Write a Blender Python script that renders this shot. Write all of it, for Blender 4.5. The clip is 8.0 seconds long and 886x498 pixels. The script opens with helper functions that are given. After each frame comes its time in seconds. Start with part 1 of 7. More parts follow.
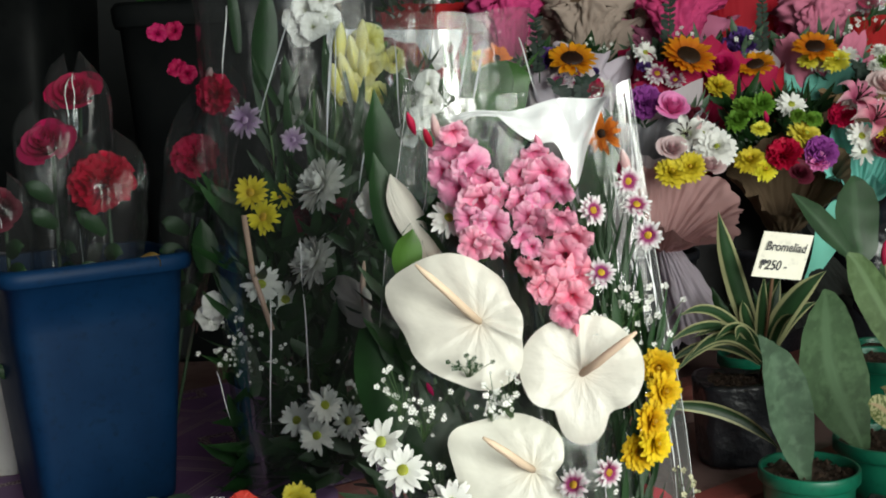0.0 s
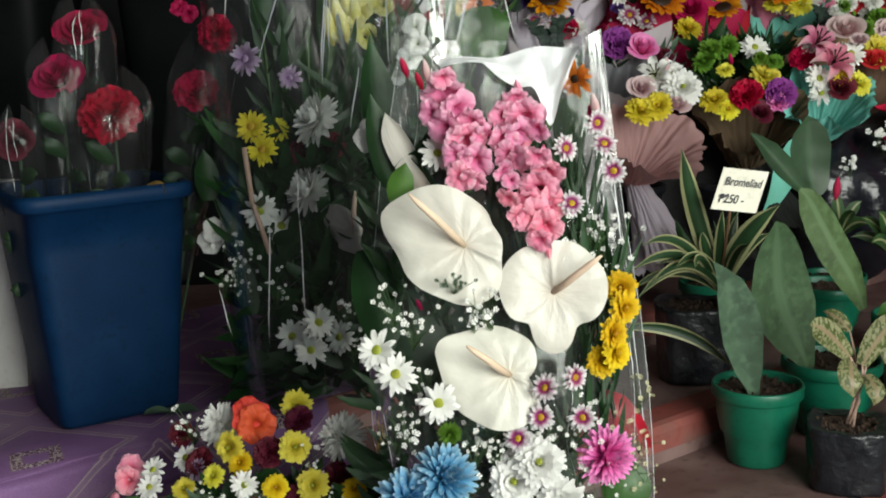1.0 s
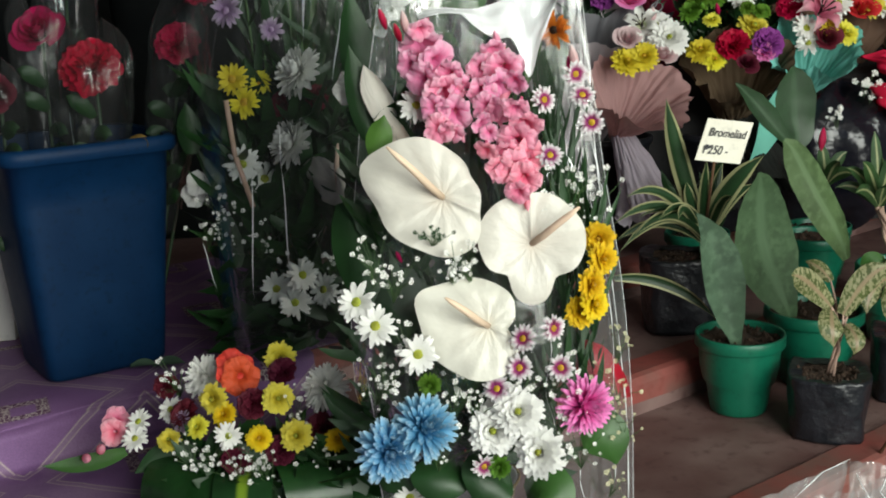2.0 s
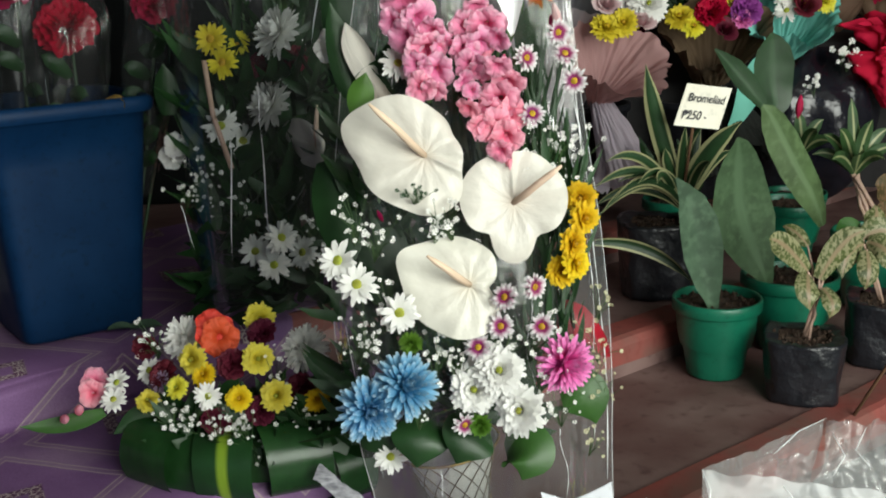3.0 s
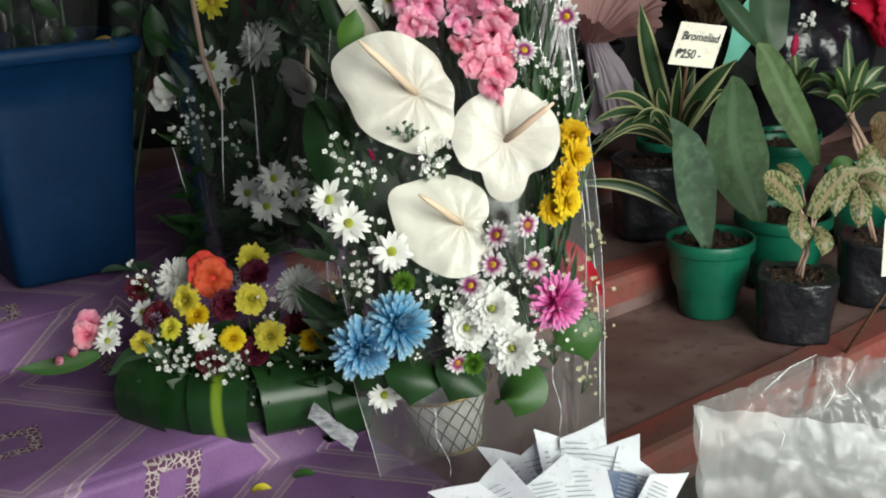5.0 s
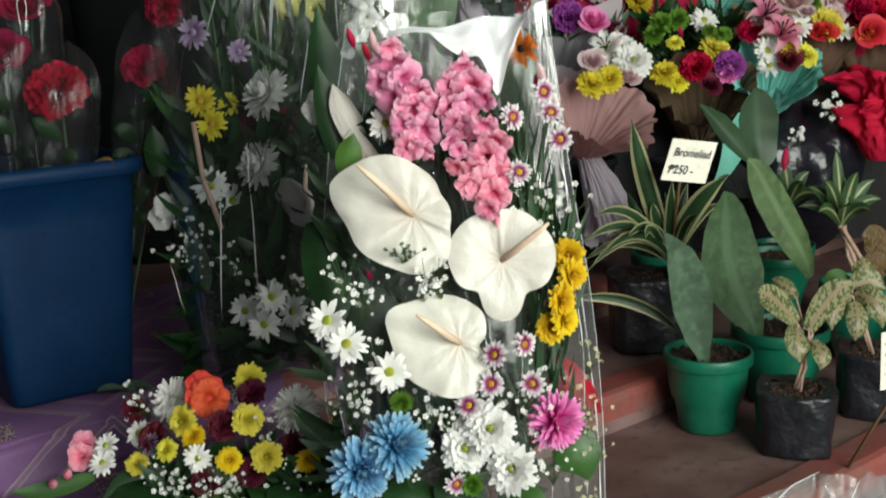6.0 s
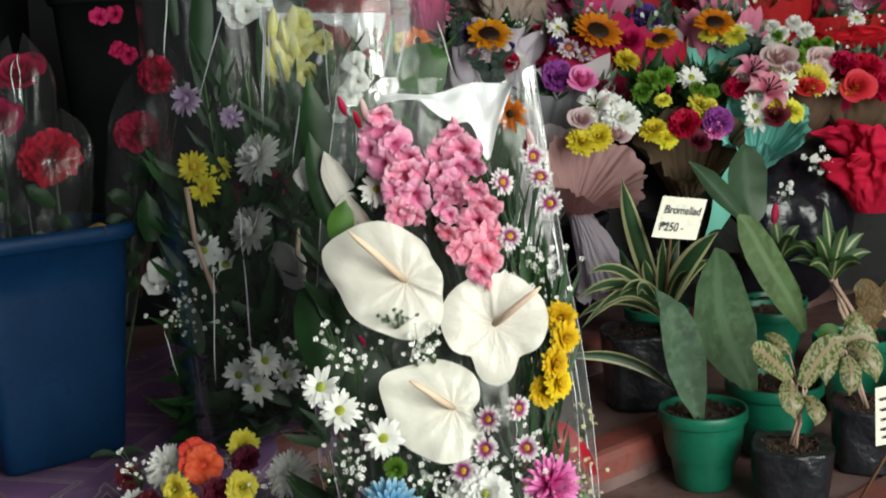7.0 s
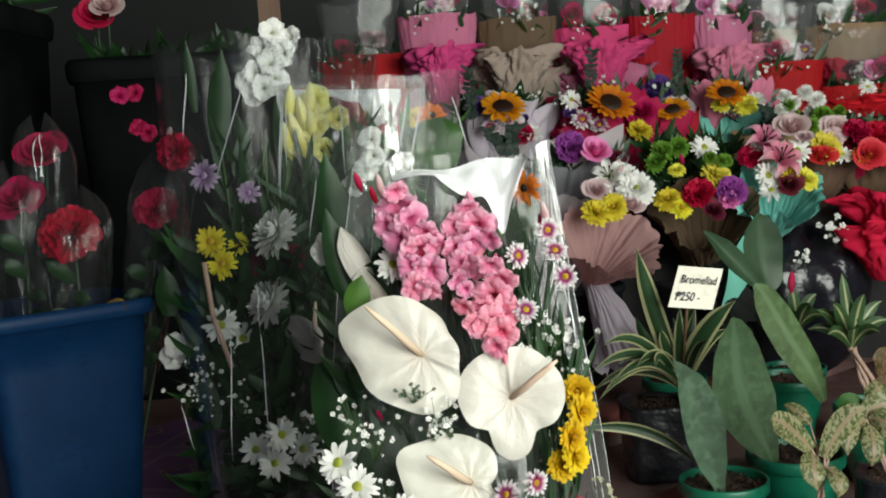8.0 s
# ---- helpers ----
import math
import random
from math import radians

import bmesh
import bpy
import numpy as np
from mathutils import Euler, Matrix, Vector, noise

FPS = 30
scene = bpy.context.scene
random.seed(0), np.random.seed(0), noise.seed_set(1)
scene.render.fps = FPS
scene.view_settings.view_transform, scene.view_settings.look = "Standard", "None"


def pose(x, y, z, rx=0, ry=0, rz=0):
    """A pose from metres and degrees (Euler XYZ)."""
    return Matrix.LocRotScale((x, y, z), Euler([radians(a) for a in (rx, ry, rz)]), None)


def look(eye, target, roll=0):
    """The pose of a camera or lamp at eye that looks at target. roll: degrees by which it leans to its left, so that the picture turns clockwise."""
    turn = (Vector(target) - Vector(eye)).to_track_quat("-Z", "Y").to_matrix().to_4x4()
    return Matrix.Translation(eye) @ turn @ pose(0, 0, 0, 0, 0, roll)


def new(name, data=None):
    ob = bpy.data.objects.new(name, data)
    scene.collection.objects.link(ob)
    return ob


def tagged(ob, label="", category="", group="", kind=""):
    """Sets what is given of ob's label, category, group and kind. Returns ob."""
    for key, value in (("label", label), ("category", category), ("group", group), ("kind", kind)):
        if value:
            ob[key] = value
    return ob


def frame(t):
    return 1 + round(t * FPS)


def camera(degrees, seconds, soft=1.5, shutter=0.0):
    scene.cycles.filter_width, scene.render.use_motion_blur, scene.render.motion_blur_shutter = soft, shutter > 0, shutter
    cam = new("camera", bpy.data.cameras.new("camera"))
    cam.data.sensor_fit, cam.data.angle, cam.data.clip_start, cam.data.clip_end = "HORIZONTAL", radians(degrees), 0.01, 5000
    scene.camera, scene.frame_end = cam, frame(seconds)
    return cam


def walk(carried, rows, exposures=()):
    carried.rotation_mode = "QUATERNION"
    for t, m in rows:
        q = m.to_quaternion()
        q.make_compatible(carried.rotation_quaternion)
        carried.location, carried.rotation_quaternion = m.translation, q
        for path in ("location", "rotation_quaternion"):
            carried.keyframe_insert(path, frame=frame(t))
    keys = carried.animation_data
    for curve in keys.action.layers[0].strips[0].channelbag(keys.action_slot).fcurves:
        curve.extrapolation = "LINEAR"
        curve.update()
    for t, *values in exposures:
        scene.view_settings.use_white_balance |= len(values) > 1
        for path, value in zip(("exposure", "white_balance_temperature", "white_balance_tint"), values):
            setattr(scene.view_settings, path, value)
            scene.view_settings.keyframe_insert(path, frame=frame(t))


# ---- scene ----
# The camera and its path
cam = camera(43.6, 8.0, soft=1.9, shutter=0.35)
PATH = [
    (0.0, (0.0030, 0.1510, 0.7380), (-0.0860, 2.1320, 0.4780), -2.80),
    (0.03, (0.0028, 0.1500, 0.7384), (-0.0860, 2.1300, 0.4760), -2.82),
    (0.1, (-0.0019, 0.1171, 0.7480), (-0.0707, 1.5977, 0.5176), -3.17),
    (0.2, (-0.0023, 0.0811, 0.7504), (-0.0633, 1.5589, 0.5007), -3.05),
    (0.3, (-0.0035, 0.0478, 0.7547), (-0.0518, 1.5224, 0.4844), -3.08),
    (0.5, (-0.0187, -0.0527, 0.7811), (-0.0343, 1.4181, 0.4871), -3.11),
    (1.0, (-0.0090, 0.0110, 0.7577), (-0.0420, 1.4827, 0.4697), -2.00),
    (1.2, (-0.0059, 0.0081, 0.7525), (-0.0424, 1.4746, 0.4393), -2.20),
    (2.3, (0.0097, 0.0067, 0.7595), (-0.0026, 1.4646, 0.4068), -2.16),
    (2.5, (0.0064, 0.0098, 0.7481), (0.0092, 1.4672, 0.3933), -1.91),
    (3.0, (-0.0007, 0.0049, 0.7422), (0.0056, 1.4539, 0.3544), -1.72),
    (3.5, (-0.0040, 0.0006, 0.7379), (-0.0040, 1.4440, 0.3297), -1.00),
    (4.0, (-0.0039, 0.0029, 0.7302), (-0.0076, 1.4324, 0.2755), -0.86),
    (4.2, (0.0011, 0.0008, 0.7401), (-0.0131, 1.4293, 0.2829), -1.37),
    (5.3, (0.0037, 0.0060, 0.7327), (0.0309, 1.4337, 0.2735), -2.15),
    (5.5, (0.0060, 0.0049, 0.7356), (0.0454, 1.4433, 0.3118), -2.06),
    (6.0, (0.0025, 0.0022, 0.7475), (0.0229, 1.4682, 0.4306), -2.33),
    (6.5, (0.0044, -0.0006, 0.7535), (0.0407, 1.4724, 0.4726), -2.40),
    (7.0, (0.0050, -0.0009, 0.7625), (0.0373, 1.4781, 0.5144), -3.02),
    (7.5, (0.0056, -0.0018, 0.7653), (0.0392, 1.4866, 0.5818), -3.42),
    (8.0, (0.0058, -0.0070, 0.7695), (0.0216, 1.4849, 0.6144), -3.62),
]
walk(cam, [(t, look(eye, target, roll)) for t, eye, target, roll in PATH])

# World, daylight and exposure
world = bpy.data.worlds.new("sky")
scene.world = world
world.use_nodes = True
wn = world.node_tree.nodes
sky = wn.new("ShaderNodeTexSky")
sky.sky_type, sky.sun_disc = "NISHITA", False
sky.sun_elevation, sky.sun_rotation = radians(55), radians(160)
world.node_tree.links.new(sky.outputs[0], wn["Background"].inputs[0])
wn["Background"].inputs[1].default_value = 0.035

sun_data = bpy.data.lights.new("sun", "SUN")
sun_data.energy, sun_data.angle, sun_data.color = 1.2, radians(12), (1.0, 0.96, 0.9)
sun_lamp = new("sun", sun_data)
sun_lamp.matrix_world = look((0.6, -2, 3), (0, 0, 0))

opening = bpy.data.lights.new("shop_opening_daylight", "AREA")
opening.shape, opening.size, opening.size_y = "RECTANGLE", 2.6, 1.9
opening.energy, opening.color = 178.0, (0.96, 1.0, 0.91)
opening_lamp = new("shop_opening_daylight", opening)
opening_lamp.matrix_world = look((1.85, -1.15, 1.20), (0.7, 1.9, 0.4))
scene.view_settings.exposure = 0.0


# ---------- mesh building ----------
class Build:
    """Collects grids and tubes with a petal-wise u,v, and turns them into one mesh."""

    def __init__(self):
        self.v, self.f, self.uv, self.m = [], [], [], []

    def grid(self, fn, nu, nv, mat=0, close=False):
        base = len(self.v)
        for i in range(nu + 1):
            for j in range(nv + 1):
                self.v.append(tuple(fn(i / nu, j / nv)))
                self.uv.append((i / nu, j / nv))
        for i in range(nu):
            for j in range(nv):
                a = base + i * (nv + 1) + j
                self.f.append((a, a + nv + 1, a + nv + 2, a + 1))
                self.m.append(mat)
        return self

    def tube(self, pts, radii, n=6, mat=0, caps=True):
        pts = [Vector(p) for p in pts]
        base = len(self.v)
        side = None
        for i, p in enumerate(pts):
            d = (pts[min(i + 1, len(pts) - 1)] - pts[max(i - 1, 0)]).normalized()
            if side is None:
                side = d.orthogonal().normalized()
            side = (side - d * side.dot(d)).normalized()
            up = d.cross(side)
            r = radii[i] if isinstance(radii, (list, tuple)) else radii
            for k in range(n):
                a = math.tau * k / n
                self.v.append(tuple(p + side * (r * math.cos(a)) + up * (r * math.sin(a))))
                self.uv.append((i / max(1, len(pts) - 1), k / n))
        for i in range(len(pts) - 1):
            for k in range(n):
                a, b = base + i * n + k, base + i * n + (k + 1) % n
                self.f.append((a, b, b + n, a + n))
                self.m.append(mat)
        if caps:
            self.f.append(tuple(base + k for k in reversed(range(n))))
            last = base + (len(pts) - 1) * n
            self.f.append(tuple(last + k for k in range(n)))
            self.m += [mat, mat]
        return self

    def add(self, verts, faces, mat=0):
        base = len(self.v)
        self.v += [tuple(p) for p in verts]
        self.uv += [(0.5, 0.5)] * len(verts)
        for f in faces:
            self.f.append(tuple(base + i for i in f))
            self.m.append(mat)
        return self

    def box(self, c, s, m=Matrix(), mat=0):
        pts = [m @ Vector((c[0] + x * s[0] / 2, c[1] + y * s[1] / 2, c[2] + z * s[2] / 2))
               for x in (-1, 1) for y in (-1, 1) for z in (-1, 1)]
        return self.add(pts, [(0, 1, 3, 2), (4, 6, 7, 5), (0, 4, 5, 1), (2, 3, 7, 6), (0, 2, 6, 4), (1, 5, 7, 3)], mat)

    def mesh(self, name, *mats, smooth=True):
        me = bpy.data.meshes.new(name)
        me.from_pydata(self.v, [], self.f)
        for m in mats:
            me.materials.append(m)
        layer = me.uv_layers.new(name="UVMap")
        loops = np.empty(len(me.loops), dtype=np.int32)
        me.loops.foreach_get("vertex_index", loops)
        layer.data.foreach_set("uv", np.array(self.uv, dtype=np.float32)[loops].ravel())
        me.polygons.foreach_set("material_index", np.array(self.m, dtype=np.int32))
        me.polygons.foreach_set("use_smooth", np.full(len(me.polygons), smooth))
        me.update()
        return me


PLACE = {}


def thing(name, loc, label, category, group="", kind=""):
    ob = new(name)
    ob.empty_display_size = 0.03
    ob.matrix_basis = Matrix.Translation(loc)
    PLACE[ob.name] = ob.matrix_basis.copy()
    return tagged(ob, label, category, group, kind)


def part(name, me, parent, m=Matrix(), label="", kind=""):
    """A mesh at the world pose m, under its thing or part."""
    ob = new(name, me)
    ob.parent = parent
    ob.matrix_parent_inverse = PLACE[parent.name].inverted()
    ob.matrix_basis = m
    PLACE[ob.name] = m.copy()
    return tagged(ob, label, kind=kind)


def solid(name, me, label, category, m=Matrix(), kind="", group=""):
    ob = new(name, me)
    ob.matrix_basis = m
    PLACE[ob.name] = m.copy()
    return tagged(ob, label, category, group, kind)


def facing(p, d, size, spin=0.0, squash=1.0):
    """A pose with its z axis along d, scaled."""
    q = Vector(d).normalized().to_track_quat("Z", "Y")
    return Matrix.Translation(p) @ q.to_matrix().to_4x4() @ Matrix.Rotation(spin, 4, "Z") @ Matrix.Diagonal((size, size, size * squash, 1))


def bez(a, b, c, d, t):
    a, b, c, d = Vector(a), Vector(b), Vector(c), Vector(d)
    return a * (1 - t) ** 3 + b * (3 * t * (1 - t) ** 2) + c * (3 * t * t * (1 - t)) + d * t ** 3


rnd = random.Random(7)


def jit(s):
    return Vector((rnd.uniform(-s, s), rnd.uniform(-s, s), rnd.uniform(-s, s)))


# ---------- materials ----------
def material(name):
    m = bpy.data.materials.new(name)
    m.use_nodes = True
    return m, m.node_tree.nodes, m.node_tree.links, m.node_tree.nodes["Principled BSDF"]


def ramp(n, stops):
    r = n.new("ShaderNodeValToRGB")
    while len(r.color_ramp.elements) < len(stops):
        r.color_ramp.elements.new(0.5)
    for e, (p, c) in zip(r.color_ramp.elements, stops):
        e.position, e.color = p, (*c, 1)
    return r


def noise_node(n, l, scale, detail=4, coord="Object", stretch=None):
    tc, t = n.new("ShaderNodeTexCoord"), n.new("ShaderNodeTexNoise")
    t.inputs["Scale"].default_value, t.inputs["Detail"].default_value = scale, detail
    src = tc.outputs[coord]
    if stretch:
        mp = n.new("ShaderNodeMapping")
        mp.inputs["Scale"].default_value = stretch
        l.new(src, mp.inputs[0])
        src = mp.outputs[0]
    l.new(src, t.inputs["Vector"])
    return t


def mixc(n, l, mode, fac, a, b):
    x = n.new("ShaderNodeMix")
    x.data_type, x.blend_type = "RGBA", mode
    for value, sock in ((fac, x.inputs[0]), (a, x.inputs[6]), (b, x.inputs[7])):
        if isinstance(value, (int, float)):
            sock.default_value = value
        elif isinstance(value, tuple):
            sock.default_value = (*value, 1)
        else:
            l.new(value, sock)
    return x.outputs[2]


def bump(n, l, b, height, strength, dist):
    k = n.new("ShaderNodeBump")
    k.inputs["Strength"].default_value, k.inputs["Distance"].default_value = strength, dist
    l.new(height, k.inputs["Height"])
    l.new(k.outputs[0], b.inputs["Normal"])


def surface(name, c1, c2, scale=20, rough=0.6, metal=0.0, bmp=0.2, dist=0.002, fine=6, spec=0.5, stretch=None):
    """A stained, grained surface with two scales of variation."""
    m, n, l, b = material(name)
    big, small = noise_node(n, l, scale, 5, stretch=stretch), noise_node(n, l, scale * fine, 3, stretch=stretch)
    col = mixc(n, l, "MIX", ramp_fac(n, l, big.outputs[0], 0.35, 0.68), c1, c2)
    dark = tuple(v * 0.72 for v in c1)
    col = mixc(n, l, "MIX", ramp_fac(n, l, small.outputs[0], 0.55, 0.8), col, dark)
    l.new(col, b.inputs["Base Color"])
    rr = n.new("ShaderNodeMapRange")
    rr.inputs[3].default_value, rr.inputs[4].default_value = max(0.05, rough - 0.12), min(1, rough + 0.12)
    l.new(big.outputs[0], rr.inputs[0])
    l.new(rr.outputs[0], b.inputs["Roughness"])
    b.inputs["Metallic"].default_value, b.inputs["Specular IOR Level"].default_value = metal, spec
    bump(n, l, b, small.outputs[0], bmp, dist)
    return m


def ramp_fac(n, l, value, lo, hi):
    r = n.new("ShaderNodeMapRange")
    r.inputs[1].default_value, r.inputs[2].default_value = lo, hi
    l.new(value, r.inputs[0])
    return r.outputs[0]


def petal(name, stops, through_light=0.3, rough=0.55, vein=0.25, vary=0.12, bmp=0.35):
    """Petal tissue: colour runs from the base (0) to the tip (1), with fine lengthwise veins."""
    m, n, l, b = material(name)
    uv, sep = n.new("ShaderNodeUVMap"), n.new("ShaderNodeSeparateXYZ")
    l.new(uv.outputs[0], sep.inputs[0])
    r = ramp(n, stops)
    l.new(sep.outputs[0], r.inputs[0])
    mp, t = n.new("ShaderNodeMapping"), n.new("ShaderNodeTexNoise")
    mp.inputs["Scale"].default_value = (2.5, 14, 1)
    l.new(uv.outputs[0], mp.inputs[0])
    l.new(mp.outputs[0], t.inputs["Vector"])
    t.inputs["Scale"].default_value = 1.6
    geo, info = n.new("ShaderNodeNewGeometry"), n.new("ShaderNodeObjectInfo")
    sh = n.new("ShaderNodeHueSaturation")
    l.new(r.outputs[0], sh.inputs["Color"])
    a = n.new("ShaderNodeMapRange")
    a.inputs[3].default_value, a.inputs[4].default_value = 1 - vary * 1.6, 1 + vary
    add = n.new("ShaderNodeMath")
    add.operation = "MULTIPLY_ADD"
    add.inputs[1].default_value, add.inputs[2].default_value = 0.5, 0.0
    add2 = n.new("ShaderNodeMath")
    add2.operation = "MULTIPLY_ADD"
    add2.inputs[1].default_value = 0.5
    l.new(info.outputs["Random"], add.inputs[0])
    l.new(geo.outputs["Random Per Island"], add2.inputs[0])
    l.new(add.outputs[0], add2.inputs[2])
    l.new(add2.outputs[0], a.inputs[0])
    l.new(a.outputs[0], sh.inputs["Value"])
    h = n.new("ShaderNodeMapRange")
    h.inputs[3].default_value, h.inputs[4].default_value = 0.488, 0.512
    l.new(info.outputs["Random"], h.inputs[0])
    l.new(h.outputs[0], sh.inputs["Hue"])
    col = mixc(n, l, "MULTIPLY", vein, sh.outputs[0], t.outputs[0])
    l.new(col, b.inputs["Base Color"])
    b.inputs["Roughness"].default_value = rough
    b.inputs["Specular IOR Level"].default_value = 0.3
    bump(n, l, b, t.outputs[0], bmp, 0.002)
    tl, mx = n.new("ShaderNodeBsdfTranslucent"), n.new("ShaderNodeMixShader")
    l.new(col, tl.inputs[0])
    mx.inputs[0].default_value = through_light
    l.new(b.outputs[0], mx.inputs[1])
    l.new(tl.outputs[0], mx.inputs[2])
    l.new(mx.outputs[0], n["Material Output"].inputs[0])
    return m


def plain_petal(name, c, tip=None, **kw):
    tip = tip or tuple(min(1, v * 1.15 + 0.02) for v in c)
    return petal(name, [(0.0, tuple(v * 0.75 for v in c)), (0.5, c), (1.0, tip)], **kw)


def leaf_mat(name, c, edge=None, mid=None, gloss=0.4, mottle=None, flecks=None):
    """Leaf tissue: side veins, a midrib band, and a pale margin where the kind has one."""
    m, n, l, b = material(name)
    uv, sep = n.new("ShaderNodeUVMap"), n.new("ShaderNodeSeparateXYZ")
    l.new(uv.outputs[0], sep.inputs[0])
    big = noise_node(n, l, 22, 4)
    col = mixc(n, l, "MIX", ramp_fac(n, l, big.outputs[0], 0.3, 0.7), c, tuple(v * 0.55 for v in c))
    mid_d = n.new("ShaderNodeMath")
    mid_d.operation = "SUBTRACT"
    mid_d.inputs[1].default_value = 0.5
    l.new(sep.outputs[1], mid_d.inputs[0])
    ab = n.new("ShaderNodeMath")
    ab.operation = "ABSOLUTE"
    l.new(mid_d.outputs[0], ab.inputs[0])
    if mottle:
        v = noise_node(n, l, 210, 3, stretch=(1, 1, 0.6))
        col = mixc(n, l, "MIX", ramp_fac(n, l, v.outputs[0], 0.46, 0.54), col, mottle)
    if flecks:
        v = noise_node(n, l, 60, 4)
        col = mixc(n, l, "MIX", ramp_fac(n, l, v.outputs[0], 0.48, 0.66), col, flecks)
    if mid:
        col = mixc(n, l, "MIX", ramp_fac(n, l, ab.outputs[0], 0.12, 0.05), col, mid)
    if edge:
        col = mixc(n, l, "MIX", ramp_fac(n, l, ab.outputs[0], 0.3, 0.36), col, edge)
    mp, t = n.new("ShaderNodeMapping"), n.new("ShaderNodeTexNoise")
    mp.inputs["Scale"].default_value = (1.2, 26, 1)
    l.new(uv.outputs[0], mp.inputs[0])
    l.new(mp.outputs[0], t.inputs["Vector"])
    col = mixc(n, l, "MULTIPLY", 0.35, col, t.outputs[0])
    l.new(col, b.inputs["Base Color"])
    b.inputs["Roughness"].default_value = gloss
    bump(n, l, b, t.outputs[0], 0.25, 0.001)
    tl, mx = n.new("ShaderNodeBsdfTranslucent"), n.new("ShaderNodeMixShader")
    l.new(col, tl.inputs[0])
    mx.inputs[0].default_value = 0.2
    l.new(b.outputs[0], mx.inputs[1])
    l.new(tl.outputs[0], mx.inputs[2])
    l.new(mx.outputs[0], n["Material Output"].inputs[0])
    return m


def film(name, gloss=0.022, edge=0.36, haze=0.03, rough=0.07, tint=(0.97, 0.98, 0.98), crease=26, milky=False, fold_shine=0.14):
    """Clear crinkled wrapping film."""
    m, n, l, b = material(name)
    n.remove(b)
    tr, gl, df = n.new("ShaderNodeBsdfTransparent"), n.new("ShaderNodeBsdfGlossy"), n.new("ShaderNodeBsdfDiffuse")
    tr.inputs[0].default_value = (*tint, 1)
    df.inputs[0].default_value = (0.85, 0.87, 0.88, 1)
    gl.inputs["Roughness"].default_value = rough
    t, t2 = noise_node(n, l, crease, 3, stretch=(1, 1, 0.25)), noise_node(n, l, crease * 4, 2, stretch=(1, 1, 0.3))
    k, k2 = n.new("ShaderNodeBump"), n.new("ShaderNodeBump")
    k.inputs["Strength"].default_value, k.inputs["Distance"].default_value = 0.7, 0.009
    k2.inputs["Strength"].default_value, k2.inputs["Distance"].default_value = 0.5, 0.003
    l.new(t.outputs[0], k.inputs["Height"])
    l.new(t2.outputs[0], k2.inputs["Height"])
    l.new(k.outputs[0], k2.inputs["Normal"])
    l.new(k2.outputs[0], gl.inputs["Normal"])
    lw = n.new("ShaderNodeLayerWeight")
    lw.inputs[0].default_value = 0.25
    rg = n.new("ShaderNodeMapRange")
    rg.inputs[3].default_value, rg.inputs[4].default_value = gloss, edge
    l.new(lw.outputs["Fresnel"], rg.inputs[0])
    # taut folds of doubled film shine more than the single sheet
    streak = ramp_fac(n, l, noise_node(n, l, crease * 1.3, 3, stretch=(1, 1, 0.07)).outputs[0], 0.60, 0.72)
    more = n.new("ShaderNodeMath")
    more.operation = "MULTIPLY_ADD"
    more.inputs[1].default_value = fold_shine
    l.new(streak, more.inputs[0])
    l.new(rg.outputs[0], more.inputs[2])
    m1, m2 = n.new("ShaderNodeMixShader"), n.new("ShaderNodeMixShader")
    m1.inputs[0].default_value = haze
    l.new(tr.outputs[0], m1.inputs[1])
    milk = df.outputs[0]
    if milky:
        tl, m3 = n.new("ShaderNodeBsdfTranslucent"), n.new("ShaderNodeMixShader")
        tl.inputs[0].default_value = (0.9, 0.91, 0.92, 1)
        l.new(df.outputs[0], m3.inputs[1])
        l.new(tl.outputs[0], m3.inputs[2])
        milk = m3.outputs[0]
    l.new(milk, m1.inputs[2])
    l.new(more.outputs[0], m2.inputs[0])
    l.new(m1.outputs[0], m2.inputs[1])
    l.new(gl.outputs[0], m2.inputs[2])
    l.new(m2.outputs[0], n["Material Output"].inputs[0])
    return m


